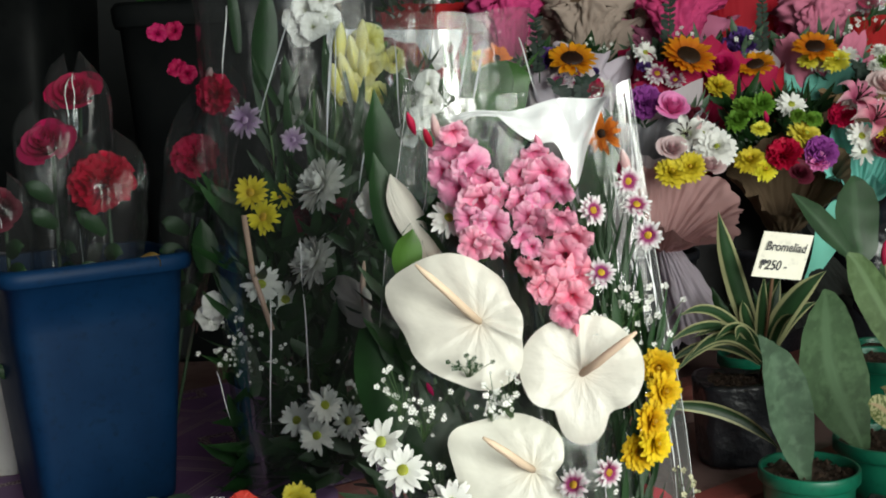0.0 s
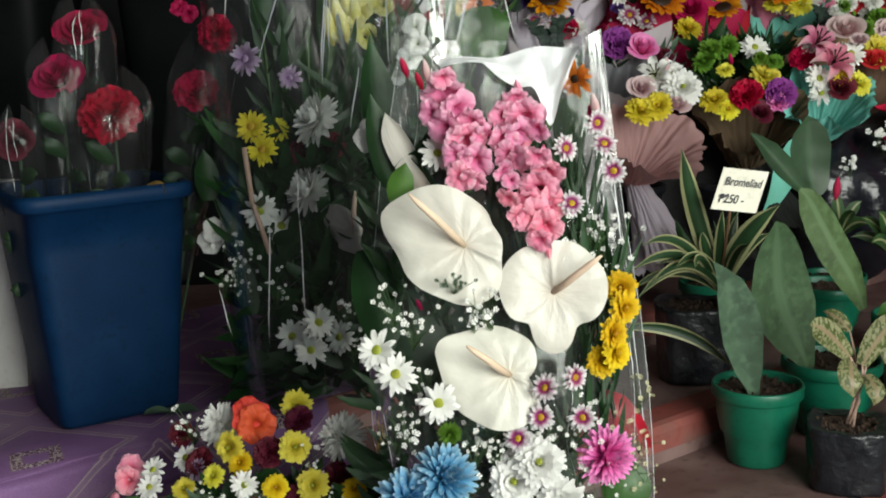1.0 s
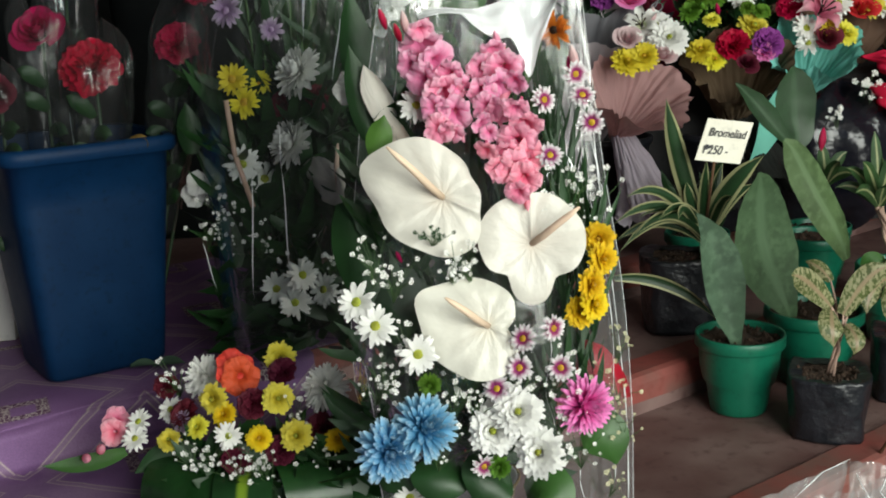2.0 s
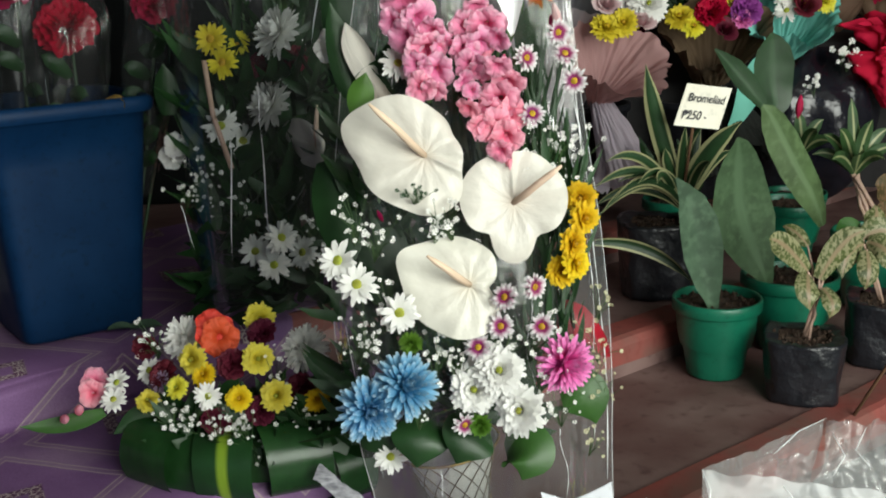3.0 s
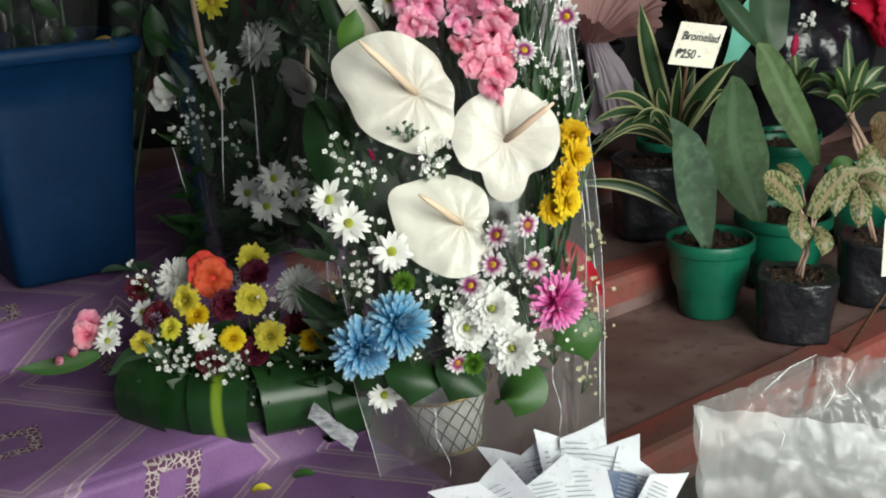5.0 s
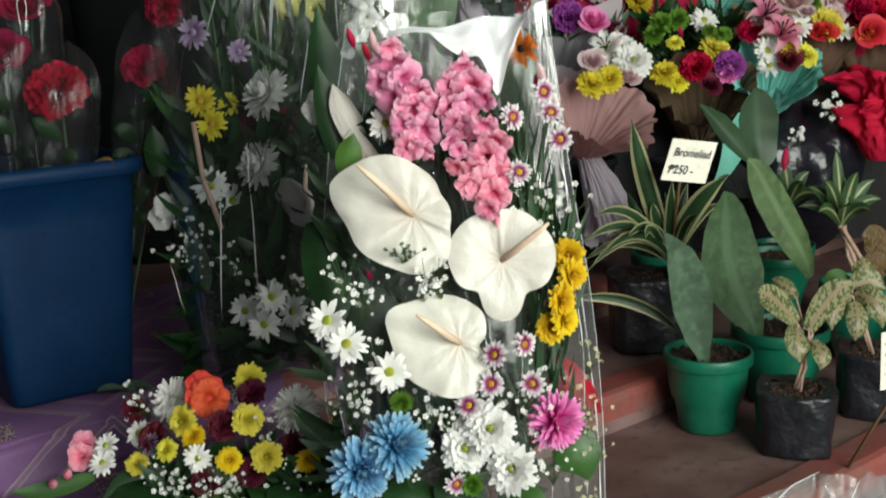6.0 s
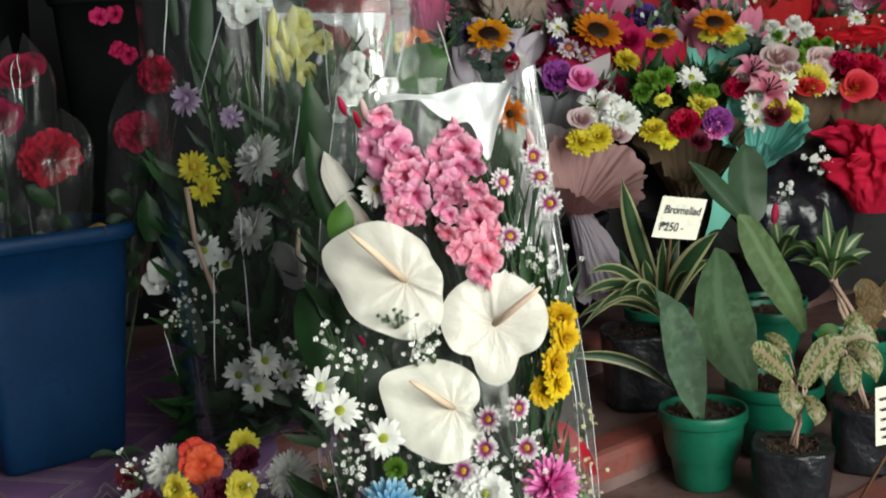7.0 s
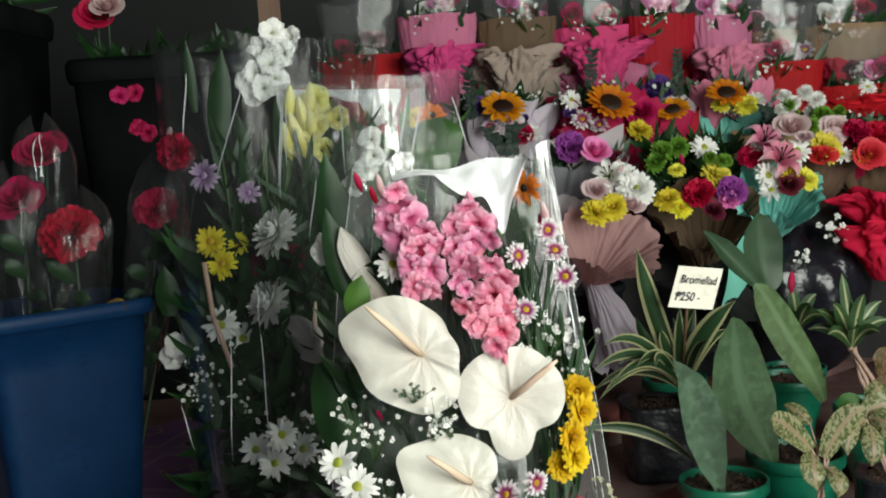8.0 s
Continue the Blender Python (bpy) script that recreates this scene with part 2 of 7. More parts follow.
def cloth_material():
    """Purple satin tablecloth, woven in diamonds with gold-grey bands and floral medallions."""
    m, n, l, b = material("purple_satin")
    tc, mp = n.new("ShaderNodeTexCoord"), n.new("ShaderNodeMapping")
    mp.inputs["Scale"].default_value = (1 / 0.27, 1 / 0.24, 1)
    l.new(n.new("ShaderNodeUVMap").outputs[0], mp.inputs[0])
    fr = n.new("ShaderNodeVectorMath")
    fr.operation = "FRACTION"
    l.new(mp.outputs[0], fr.inputs[0])
    ce = n.new("ShaderNodeVectorMath")
    ce.operation = "SUBTRACT"
    ce.inputs[1].default_value = (0.5, 0.5, 0)
    l.new(fr.outputs[0], ce.inputs[0])
    ab = n.new("ShaderNodeVectorMath")
    ab.operation = "ABSOLUTE"
    l.new(ce.outputs[0], ab.inputs[0])
    sp = n.new("ShaderNodeSeparateXYZ")
    l.new(ab.outputs[0], sp.inputs[0])
    mx = n.new("ShaderNodeMath")
    mx.operation = "MAXIMUM"
    l.new(sp.outputs[0], mx.inputs[0])
    l.new(sp.outputs[1], mx.inputs[1])
    bands = ramp(n, [(0.0, (0, 0, 0)), (0.375, (0, 0, 0)), (0.380, (0.9, 0.9, 0.9)), (0.385, (0.9, 0.9, 0.9)), (0.390, (0.12, 0.12, 0.12)),
                     (0.414, (0.12, 0.12, 0.12)), (0.419, (0.8, 0.8, 0.8)), (0.424, (0.8, 0.8, 0.8)), (0.428, (0, 0, 0))])
    l.new(mx.outputs[0], bands.inputs[0])
    plus = n.new("ShaderNodeMath")
    plus.operation = "ADD"
    l.new(sp.outputs[0], plus.inputs[0])
    l.new(sp.outputs[1], plus.inputs[1])
    med = ramp(n, [(0.0, (0, 0, 0)), (0.10, (0, 0, 0)), (0.11, (1, 1, 1)), (0.20, (1, 1, 1)), (0.215, (0, 0, 0))])
    l.new(plus.outputs[0], med.inputs[0])
    vor = n.new("ShaderNodeTexVoronoi")
    vor.feature = "DISTANCE_TO_EDGE"
    vor.inputs["Scale"].default_value = 30
    l.new(mp.outputs[0], vor.inputs["Vector"])
    swirl = ramp_fac(n, l, vor.outputs[0], 0.12, 0.05)
    medal = mixc(n, l, "MULTIPLY", 1.0, med.outputs[0], swirl)
    field = ramp_fac(n, l, mx.outputs[0], 0.37, 0.38)
    big = noise_node(n, l, 9, 4)
    base = mixc(n, l, "MIX", field, (0.265, 0.140, 0.315), (0.31, 0.195, 0.33))
    base = mixc(n, l, "MIX", ramp_fac(n, l, big.outputs[0], 0.35, 0.7), base, (0.19, 0.095, 0.235))
    base = mixc(n, l, "MIX", bands.outputs[0], base, (0.46, 0.37, 0.37))
    dark_med = mixc(n, l, "MULTIPLY", 1.0, med.outputs[0], (0.75, 0.75, 0.75))
    base = mixc(n, l, "MIX", dark_med, base, (0.075, 0.018, 0.035))
    base = mixc(n, l, "MIX", medal, base, (0.50, 0.42, 0.41))
    weave = n.new("ShaderNodeTexNoise")
    weave.inputs["Scale"].default_value = 420
    l.new(tc.outputs["Object"], weave.inputs["Vector"])
    base = mixc(n, l, "MULTIPLY", 0.4, base, weave.outputs[0])
    l.new(base, b.inputs["Base Color"])
    b.inputs["Roughness"].default_value = 0.5
    b.inputs["Specular IOR Level"].default_value = 0.15
    b.inputs["Metallic"].default_value = 0.1
    bump(n, l, b, weave.outputs[0], 0.3, 0.001)
    return m


CEMENT = surface("worn_brown_cement", (0.115, 0.054, 0.050), (0.215, 0.140, 0.128), 6, 0.62, bmp=0.35, dist=0.004)
RED_PAINT = surface("worn_red_floor_paint", (0.25, 0.055, 0.045), (0.15, 0.075, 0.06), 9, 0.72, bmp=0.3)
ASPHALT = surface("grey_pavement", (0.06, 0.055, 0.05), (0.10, 0.095, 0.09), 4, 0.85)
# Near-black base carries the shade at the shop's back and left.
DARK_WALL = surface("shade_dark_wall", (0.006, 0.008, 0.009), (0.010, 0.012, 0.012), 3, 0.7)
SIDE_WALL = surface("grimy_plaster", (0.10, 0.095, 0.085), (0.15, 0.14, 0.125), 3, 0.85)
CEILING = surface("dull_ceiling_boards", (0.13, 0.12, 0.11), (0.18, 0.17, 0.155), 3, 0.85)
PURPLE = cloth_material()
BLUE_PLASTIC = surface("blue_bin_plastic", (0.0020, 0.019, 0.060), (0.0030, 0.025, 0.074), 14, 0.5, bmp=0.05, spec=0.14)
GREEN_PLASTIC = surface("green_pot_plastic", (0.004, 0.11, 0.062), (0.007, 0.14, 0.08), 14, 0.36, bmp=0.06)
BLACK_POLY = surface("black_nursery_polythene", (0.008, 0.009, 0.012), (0.016, 0.017, 0.022), 30, 0.33, bmp=0.6, dist=0.006, fine=2)
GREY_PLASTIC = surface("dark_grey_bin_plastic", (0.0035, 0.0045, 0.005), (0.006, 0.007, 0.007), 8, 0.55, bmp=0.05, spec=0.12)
BLACK_CLOTH = surface("black_display_cloth", (0.008, 0.008, 0.009), (0.014, 0.013, 0.014), 8, 0.9)
SOIL = surface("potting_soil", (0.028, 0.016, 0.010), (0.075, 0.042, 0.025), 90, 0.95, bmp=0.9, dist=0.008, fine=2)
WOOD = surface("brown_wood", (0.16, 0.085, 0.045), (0.11, 0.055, 0.03), 8, 0.6, stretch=(6, 6, 0.6))
WHITE_PAINT = surface("grubby_grey_paint", (0.62, 0.60, 0.58), (0.50, 0.48, 0.46), 9, 0.5)
CARD = surface("cream_card", (0.80, 0.77, 0.66), (0.72, 0.68, 0.58), 15, 0.8, bmp=0.1)
INK = surface("black_ink", (0.012, 0.012, 0.018), (0.02, 0.02, 0.028), 60, 0.6)
NEWS = surface("newsprint", (0.80, 0.82, 0.86), (0.72, 0.74, 0.79), 25, 0.8, bmp=0.1)
NEWS_DARK = surface("newsprint_picture", (0.09, 0.13, 0.24), (0.20, 0.24, 0.33), 40, 0.8)
PRINT = surface("grey_print", (0.30, 0.31, 0.36), (0.38, 0.39, 0.44), 120, 0.8)
BASKET_WHITE = surface("white_basket_liner", (0.66, 0.64, 0.60), (0.54, 0.52, 0.47), 25, 0.6)
LATTICE = surface("tarnished_gold_wire", (0.10, 0.06, 0.025), (0.16, 0.10, 0.04), 60, 0.45, metal=0.4)
OLD_NEWS = surface("crumpled_old_newsprint", (0.42, 0.42, 0.45), (0.14, 0.14, 0.16), 70, 0.85, stretch=(1, 1, 3))
GOLD = surface("dull_gold_wire", (0.42, 0.27, 0.07), (0.30, 0.19, 0.05), 60, 0.38, metal=0.7)
STEM = surface("green_stem", (0.055, 0.115, 0.035), (0.08, 0.15, 0.05), 60, 0.55)
STEM_DARK = surface("dark_stem", (0.02, 0.045, 0.02), (0.03, 0.06, 0.028), 60, 0.6)
PINK_STEM = surface("pale_pink_stem", (0.50, 0.33, 0.27), (0.42, 0.28, 0.20), 60, 0.55)
RIBBON = surface("red_satin_ribbon", (0.42, 0.012, 0.03), (0.30, 0.01, 0.02), 20, 0.35)

FILM = film("clear_cellophane", gloss=0.028, haze=0.038, fold_shine=0.24)
# Grey tint dims the stems inside, standing in for shade on the left.
FILM_DIM = film("dimming_cellophane", gloss=0.010, edge=0.30, haze=0.009, tint=(0.78, 0.80, 0.81), crease=28, rough=0.14, fold_shine=0.08)
# Near-opaque white: stands for sky reflected along folds and rims of film.
FILM_GLEAM = film("white_film_gleam", gloss=0.10, edge=0.3, haze=0.88, rough=0.2, crease=30)
POLY_BAG = film("milky_polythene", gloss=0.03, edge=0.35, haze=0.30, rough=0.3, tint=(0.93, 0.94, 0.95), crease=16, milky=True)
BLACK_BAG = surface("black_shiny_bag", (0.006, 0.006, 0.010), (0.010, 0.010, 0.015), 10, 0.22, bmp=0.9, dist=0.010, fine=1.5)

P_WHITE = petal("white_petals", [(0, (0.60, 0.66, 0.34)), (0.2, (0.90, 0.90, 0.85)), (1, (0.95, 0.945, 0.92))], through_light=0.28, vein=0.08, vary=0.06)
P_SPATHE = petal("cream_spathe", [(0, (0.74, 0.66, 0.54)), (0.35, (0.80, 0.765, 0.68)), (1, (0.79, 0.765, 0.68))], through_light=0.15, rough=0.32, vein=0.20, vary=0.03, bmp=0.7)
P_SPADIX = plain_petal("peach_spadix", (0.84, 0.62, 0.47), through_light=0.1)
P_YELLOW = petal("yellow_petals", [(0, (0.62, 0.46, 0.02)), (0.5, (0.86, 0.72, 0.03)), (1, (0.90, 0.79, 0.06))], through_light=0.2)
P_LEMON = petal("lemon_petals", [(0, (0.50, 0.44, 0.02)), (0.5, (0.86, 0.75, 0.05)), (1, (0.90, 0.82, 0.12))], through_light=0.2)
P_AMBER = petal("amber_petals", [(0, (0.76, 0.38, 0.01)), (0.5, (0.92, 0.58, 0.012)), (1, (0.94, 0.68, 0.02))])
P_BUTTER = petal("butter_yellow_petals", [(0, (0.62, 0.56, 0.08)), (0.5, (0.90, 0.80, 0.18)), (1, (0.92, 0.88, 0.42))])
P_SUN = petal("sunflower_petals", [(0, (0.50, 0.12, 0.005)), (0.5, (0.84, 0.29, 0.008)), (1, (0.88, 0.40, 0.015))])
P_ORANGE = plain_petal("orange_petals", (0.78, 0.22, 0.02))
P_CORAL = plain_petal("coral_petals", (0.80, 0.065, 0.035))
P_RED = plain_petal("red_petals", (0.48, 0.003, 0.05), tip=(0.58, 0.006, 0.07))
P_DARKRED = plain_petal("crimson_petals", (0.13, 0.004, 0.025))
P_ROSE = plain_petal("cherry_petals", (0.56, 0.008, 0.08), tip=(0.66, 0.015, 0.11))
P_PINK = petal("pink_gladiolus_petals", [(0, (0.86, 0.66, 0.55)), (0.06, (0.88, 0.18, 0.40)), (0.35, (0.95, 0.27, 0.50)), (0.75, (0.96, 0.42, 0.62)), (1, (0.97, 0.60, 0.74))], through_light=0.42, vein=0.10, vary=0.08)
P_DEEP = petal("deep_pink_petals", [(0, (0.80, 0.50, 0.40)), (0.08, (0.86, 0.14, 0.30)), (0.4, (0.95, 0.26, 0.42)), (1, (0.96, 0.50, 0.62))], through_light=0.40, vein=0.12, vary=0.08)
P_PALE = petal("pale_pink_petals", [(0, (0.74, 0.38, 0.44)), (0.5, (0.82, 0.52, 0.55)), (1, (0.84, 0.66, 0.66))])
P_MAGENTA = petal("magenta_petals", [(0, (0.86, 0.05, 0.40)), (0.4, (0.95, 0.12, 0.52)), (1, (0.97, 0.34, 0.70))], through_light=0.2)
P_BICOLOUR = petal("purple_and_white_petals", [(0, (0.26, 0.015, 0.10)), (0.42, (0.38, 0.05, 0.19)), (0.62, (0.74, 0.52, 0.62)), (0.78, (0.88, 0.85, 0.86)), (1, (0.90, 0.88, 0.88))])
P_LILAC = petal("lilac_petals", [(0, (0.36, 0.18, 0.40)), (0.5, (0.52, 0.34, 0.56)), (1, (0.70, 0.56, 0.72))])
P_PURPLE = plain_petal("purple_petals", (0.34, 0.06, 0.36))
P_VIOLET = plain_petal("violet_petals", (0.10, 0.04, 0.24))
P_BLUE = petal("dyed_blue_petals", [(0, (0.02, 0.14, 0.40)), (0.5, (0.10, 0.38, 0.72)), (0.85, (0.30, 0.58, 0.86)), (1, (0.55, 0.74, 0.90))])
P_CREAM = plain_petal("cream_petals", (0.72, 0.68, 0.44))
P_GREEN = plain_petal("green_button_petals", (0.16, 0.34, 0.03))
P_LILY = petal("pink_lily_petals", [(0, (0.62, 0.10, 0.22)), (0.5, (0.78, 0.26, 0.38)), (0.8, (0.80, 0.42, 0.50)), (1, (0.84, 0.72, 0.72))])
P_CENTRE = plain_petal("yellow_green_centre", (0.46, 0.50, 0.06))
P_GOLDEYE = plain_petal("golden_centre", (0.70, 0.42, 0.03))
P_BROWN = plain_petal("dark_brown_centre", (0.035, 0.016, 0.008))

L_DARK = leaf_mat("dark_green_leaf", (0.020, 0.075, 0.018))
L_MID = leaf_mat("green_leaf", (0.055, 0.16, 0.03))
L_FRESH = leaf_mat("fresh_green_leaf", (0.10, 0.24, 0.035))
L_WHALE = leaf_mat("grey_green_leaf", (0.110, 0.190, 0.118), gloss=0.38, flecks=(0.124, 0.208, 0.130))
L_MOSS = leaf_mat("dull_moss_green_leaf", (0.082, 0.150, 0.072), mid=(0.10, 0.175, 0.09), gloss=0.4, flecks=(0.094, 0.165, 0.082))
L_OLIVE = leaf_mat("smooth_olive_leaf", (0.130, 0.215, 0.085), mid=(0.15, 0.24, 0.11), gloss=0.36, flecks=(0.145, 0.23, 0.10))
L_DEEP = leaf_mat("smooth_deep_green_leaf", (0.045, 0.100, 0.045), mid=(0.045, 0.10, 0.045), gloss=0.34)
L_STRIPE = leaf_mat("green_leaf_with_cream_margin", (0.03, 0.085, 0.03), edge=(0.46, 0.46, 0.24))
L_CENTRE = leaf_mat("green_leaf_with_pale_midrib", (0.06, 0.14, 0.045), mid=(0.42, 0.45, 0.22))
L_BAND = leaf_mat("green_leaf_with_lime_band", (0.016, 0.068, 0.018), mid=(0.24, 0.38, 0.03), gloss=0.3)
L_GLOSS = leaf_mat("glossy_dark_green_leaf", (0.022, 0.085, 0.022), gloss=0.25)
L_AGLA = leaf_mat("cream_and_green_mottled_leaf", (0.13, 0.17, 0.05), mottle=(0.36, 0.35, 0.19), mid=(0.36, 0.27, 0.16))
L_BRONZE = leaf_mat("bronze_leaf", (0.13, 0.10, 0.035), mottle=(0.20, 0.12, 0.06))


def paper(name, c, rough=0.75, sheer=0.15):
    return petal(name, [(0, tuple(v * 0.92 for v in c)), (1, c)], through_light=sheer, rough=rough, vein=0.12, vary=0.05)


W_DUSTY = paper("dusty_pink_mesh_wrap", (0.62, 0.36, 0.36), sheer=0.3)
W_LAVENDER = paper("lavender_tissue", (0.76, 0.67, 0.77), sheer=0.3)
W_KRAFT = paper("kraft_wrap", (0.30, 0.19, 0.11))
W_JUTE = paper("jute_mesh_wrap", (0.15, 0.095, 0.06))
W_MINT = paper("mint_wrap", (0.20, 0.60, 0.50))
W_GREY = paper("grey_wrap", (0.20, 0.20, 0.22))
W_BLACK = paper("black_wrap", (0.016, 0.018, 0.016))
W_RED = paper("red_wrap", (0.40, 0.006, 0.035))
W_HOT = paper("hot_pink_wrap", (0.70, 0.06, 0.22))
W_PINK = paper("rose_pink_wrap", (0.66, 0.20, 0.33))
W_WHITE = paper("off_white_wrap", (0.62, 0.55, 0.58))
W_SAND = paper("sand_wrap", (0.44, 0.34, 0.29))
W_CRIMSON = paper("bright_red_tissue", (0.74, 0.012, 0.07), sheer=0.3)


# ---------- flower heads: radius 1, facing +z ----------
def rays(b, n, r0, r1, w, lift, curl, r, wob=0.1, nu=4, nv=2, tipw=0.35, mat=0, cup=0.15, z0=0.0):
    """One whorl of n strap petals. lift: rise angle at the base in degrees; curl: bend along the petal."""
    off = r.uniform(0, 6.3)
    for k in range(n):
        a = off + math.tau * k / n + r.uniform(-wob, wob)
        ln, li, tw = (r1 - r0) * r.uniform(0.86, 1.08), radians(lift + r.uniform(-9, 9)), r.uniform(-0.25, 0.25)
        ca, sa = math.cos(a), math.sin(a)

        def at(u, v, ln=ln, li=li, ca=ca, sa=sa, tw=tw):
            ang = li + radians(curl) * u
            x = r0 + ln * (math.cos(li + radians(curl) * u * 0.5) * u)
            z = z0 + ln * (math.sin(li + radians(curl) * u * 0.5) * u)
            prof = w * (0.45 + 0.55 * math.sin(math.pi * min(1, 0.12 + 0.62 * u))) * (1 if u < 0.75 else 1 - (1 - tipw) * ((u - 0.75) / 0.25) ** 2)
            s = (v - 0.5) * 2
            y = prof * s
            z += cup * prof * s * s * math.cos(ang) + tw * y
            x -= cup * prof * s * s * math.sin(ang)
            return (x * ca - y * sa, x * sa + y * ca, z)

        b.grid(at, nu, nv, mat)


def dome(b, rad, h, n=10, rings=4, mat=0, z=0.0, rough=0.0, r=None):
    def at(u, v):
        a, t = math.tau * v, u * math.pi / 2
        k = 1 + (r.uniform(-rough, rough) if r else 0)
        return (rad * math.sin(t) * math.cos(a) * k, rad * math.sin(t) * math.sin(a) * k, z + h * math.cos(t) * k)
    b.grid(at, rings, n, mat)


HEADS = {}


def head(kind, mats, seed=1):
    """The petal mesh and, where the kind has one, the centre mesh of a flower."""
    key = (kind, mats[0].name, seed)
    if key in HEADS:
        return HEADS[key]
    r, b, c = random.Random(seed * 31 + len(kind)), Build(), None
    if kind == "daisy":
        rays(b, 17, 0.12, 1.0, 0.125, 8, -20, r, wob=0.2)
        rays(b, 14, 0.10, 0.88, 0.12, 24, -8, r, wob=0.22, z0=0.05)
        c = Build()
        dome(c, 0.24, 0.16, z=0.08, rough=0.1, r=r)
    elif kind == "mum":
        for n, r1, li, cu in ((22, 1.0, 0, -14), (22, 0.97, 11, -10), (20, 0.88, 22, -6), (17, 0.74, 36, 6), (14, 0.58, 50, 16), (10, 0.40, 64, 26)):
            rays(b, n, 0.06, r1, 0.145, li, cu, r, z0=0.04)
        c = Build()
        dome(c, 0.14, 0.2, z=0.22, rough=0.1, r=r)
    elif kind == "pompon":
        for n, r1, li, cu in ((20, 1.0, -14, 10), (20, 1.0, 4, 16), (18, 0.96, 20, 22), (16, 0.9, 36, 28), (14, 0.8, 52, 36), (11, 0.68, 66, 44), (8, 0.5, 78, 50)):
            rays(b, n, 0.05, r1, 0.13, li, cu, r, z0=0.02, cup=0.4)
    elif kind == "spider":
        for n, r1, li, cu in ((28, 0.98, -24, 6), (28, 0.96, -8, 12), (26, 0.94, 8, 16), (24, 0.90, 24, 22), (20, 0.82, 38, 28), (17, 0.74, 52, 34), (13, 0.64, 66, 38), (9, 0.50, 78, 40)):
            rays(b, n, 0.04, r1, 0.085, li, cu, r, wob=0.18, z0=0.02, cup=0.7, tipw=0.5)
    elif kind == "sunflower":
        rays(b, 20, 0.36, 1.0, 0.13, 8, -8, r, tipw=0.08)
        rays(b, 18, 0.34, 0.9, 0.12, 24, -10, r, tipw=0.08, z0=0.03)
        c = Build()
        dome(c, 0.44, 0.16, n=16, rings=6, z=0.04, rough=0.08, r=r)
    elif kind == "carnation":
        for n, r1, li, cu, w in ((7, 1.0, 12, 6, 0.52), (7, 0.94, 28, 6, 0.5), (6, 0.84, 46, 4, 0.46), (5, 0.7, 62, 0, 0.42), (4, 0.5, 78, -4, 0.32)):
            off = r.uniform(0, 6)
            for k in range(n):
                a, ph = off + math.tau * k / n + r.uniform(-0.2, 0.2), r.uniform(0, 6)
                li2 = radians(li + r.uniform(-8, 8))

                def at(u, v, a=a, ph=ph, li2=li2, r1=r1, w=w, cu=cu):
                    s = (v - 0.5) * 2
                    rr = r1 * u * (1 - 0.16 * s * s) + 0.035 * u * math.sin(17 * v + ph)
                    fr = 0.10 * u * u * math.sin(9 * v + ph) + 0.05 * u * u * math.sin(23 * v + ph * 2)
                    an = li2 + radians(cu) * u
                    x, y, z = rr * math.cos(an) - fr * math.sin(an), w * s * (0.25 + 0.9 * u), rr * math.sin(an) + fr * math.cos(an)
                    return (x * math.cos(a) - y * math.sin(a), x * math.sin(a) + y * math.cos(a), z)
                b.grid(at, 5, 14)
    elif kind == "rose":
        for i in range(15):
            t = i / 14
            a, rad, hgt, op = i * 2.4, 0.12 + 0.62 * t, 1.05 - 0.32 * t, 0.1 + 0.42 * t * t

            def at(u, v, a=a, rad=rad, hgt=hgt, op=op, t=t):
                s = (v - 0.5) * 2
                an = a + s * (1.5 - 0.6 * t)
                flare = rad * (0.35 + 0.65 * math.sin(u * 1.5)) + op * u ** 3 * (1 - 0.4 * s * s)
                z = hgt * u * (1 - 0.16 * s * s) - op * 0.35 * u ** 4
                return (flare * math.cos(an), flare * math.sin(an), z - 0.25)
            b.grid(at, 6, 6)
    elif kind == "floret":
        for k in range(6):
            a, ph, big = math.tau * k / 6 + r.uniform(-0.12, 0.12), r.uniform(0, 6), 1.0 if k % 2 else 0.86

            def at(u, v, a=a, ph=ph, big=big):
                s = (v - 0.5) * 2
                x = big * (0.06 + 0.52 * u + 0.40 * u ** 3) * (1 - 0.10 * s * s * u)
                z = 0.95 * u ** 0.7 - 0.42 * u ** 3 + 0.12 * u * u * math.sin(8 * v + ph) + 0.06 * u ** 3 * math.sin(23 * v + ph * 3)
                y = s * (0.06 + 0.60 * math.sin(math.pi * (0.03 + 0.70 * u)))
                return (x * math.cos(a) - y * math.sin(a), x * math.sin(a) + y * math.cos(a), z - 0.5)
            b.grid(at, 7, 14)
    elif kind == "lily":
        for k in range(6):
            a = math.tau * k / 6

            def at(u, v, a=a):
                s = (v - 0.5) * 2
                x, z = 0.1 + 0.92 * u, 0.7 * math.sin(u * 2.1) - 0.5 * u ** 3
                y = s * 0.24 * math.sin(math.pi * (0.1 + 0.88 * u))
                return (x * math.cos(a) - y * math.sin(a), x * math.sin(a) + y * math.cos(a), z - 0.3 + 0.12 * s * s)
            b.grid(at, 7, 4)
        c = Build()
        for k in range(6):
            a = math.tau * k / 6 + 0.4
            c.tube([(0, 0, -0.2), (0.14 * math.cos(a), 0.14 * math.sin(a), 0.3), (0.3 * math.cos(a), 0.3 * math.sin(a), 0.62)], [0.02, 0.02, 0.05], 5)
    elif kind == "bud":
        def at(u, v):
            a, q = math.tau * v, math.sin(math.pi * (0.04 + 0.93 * u)) ** 0.8
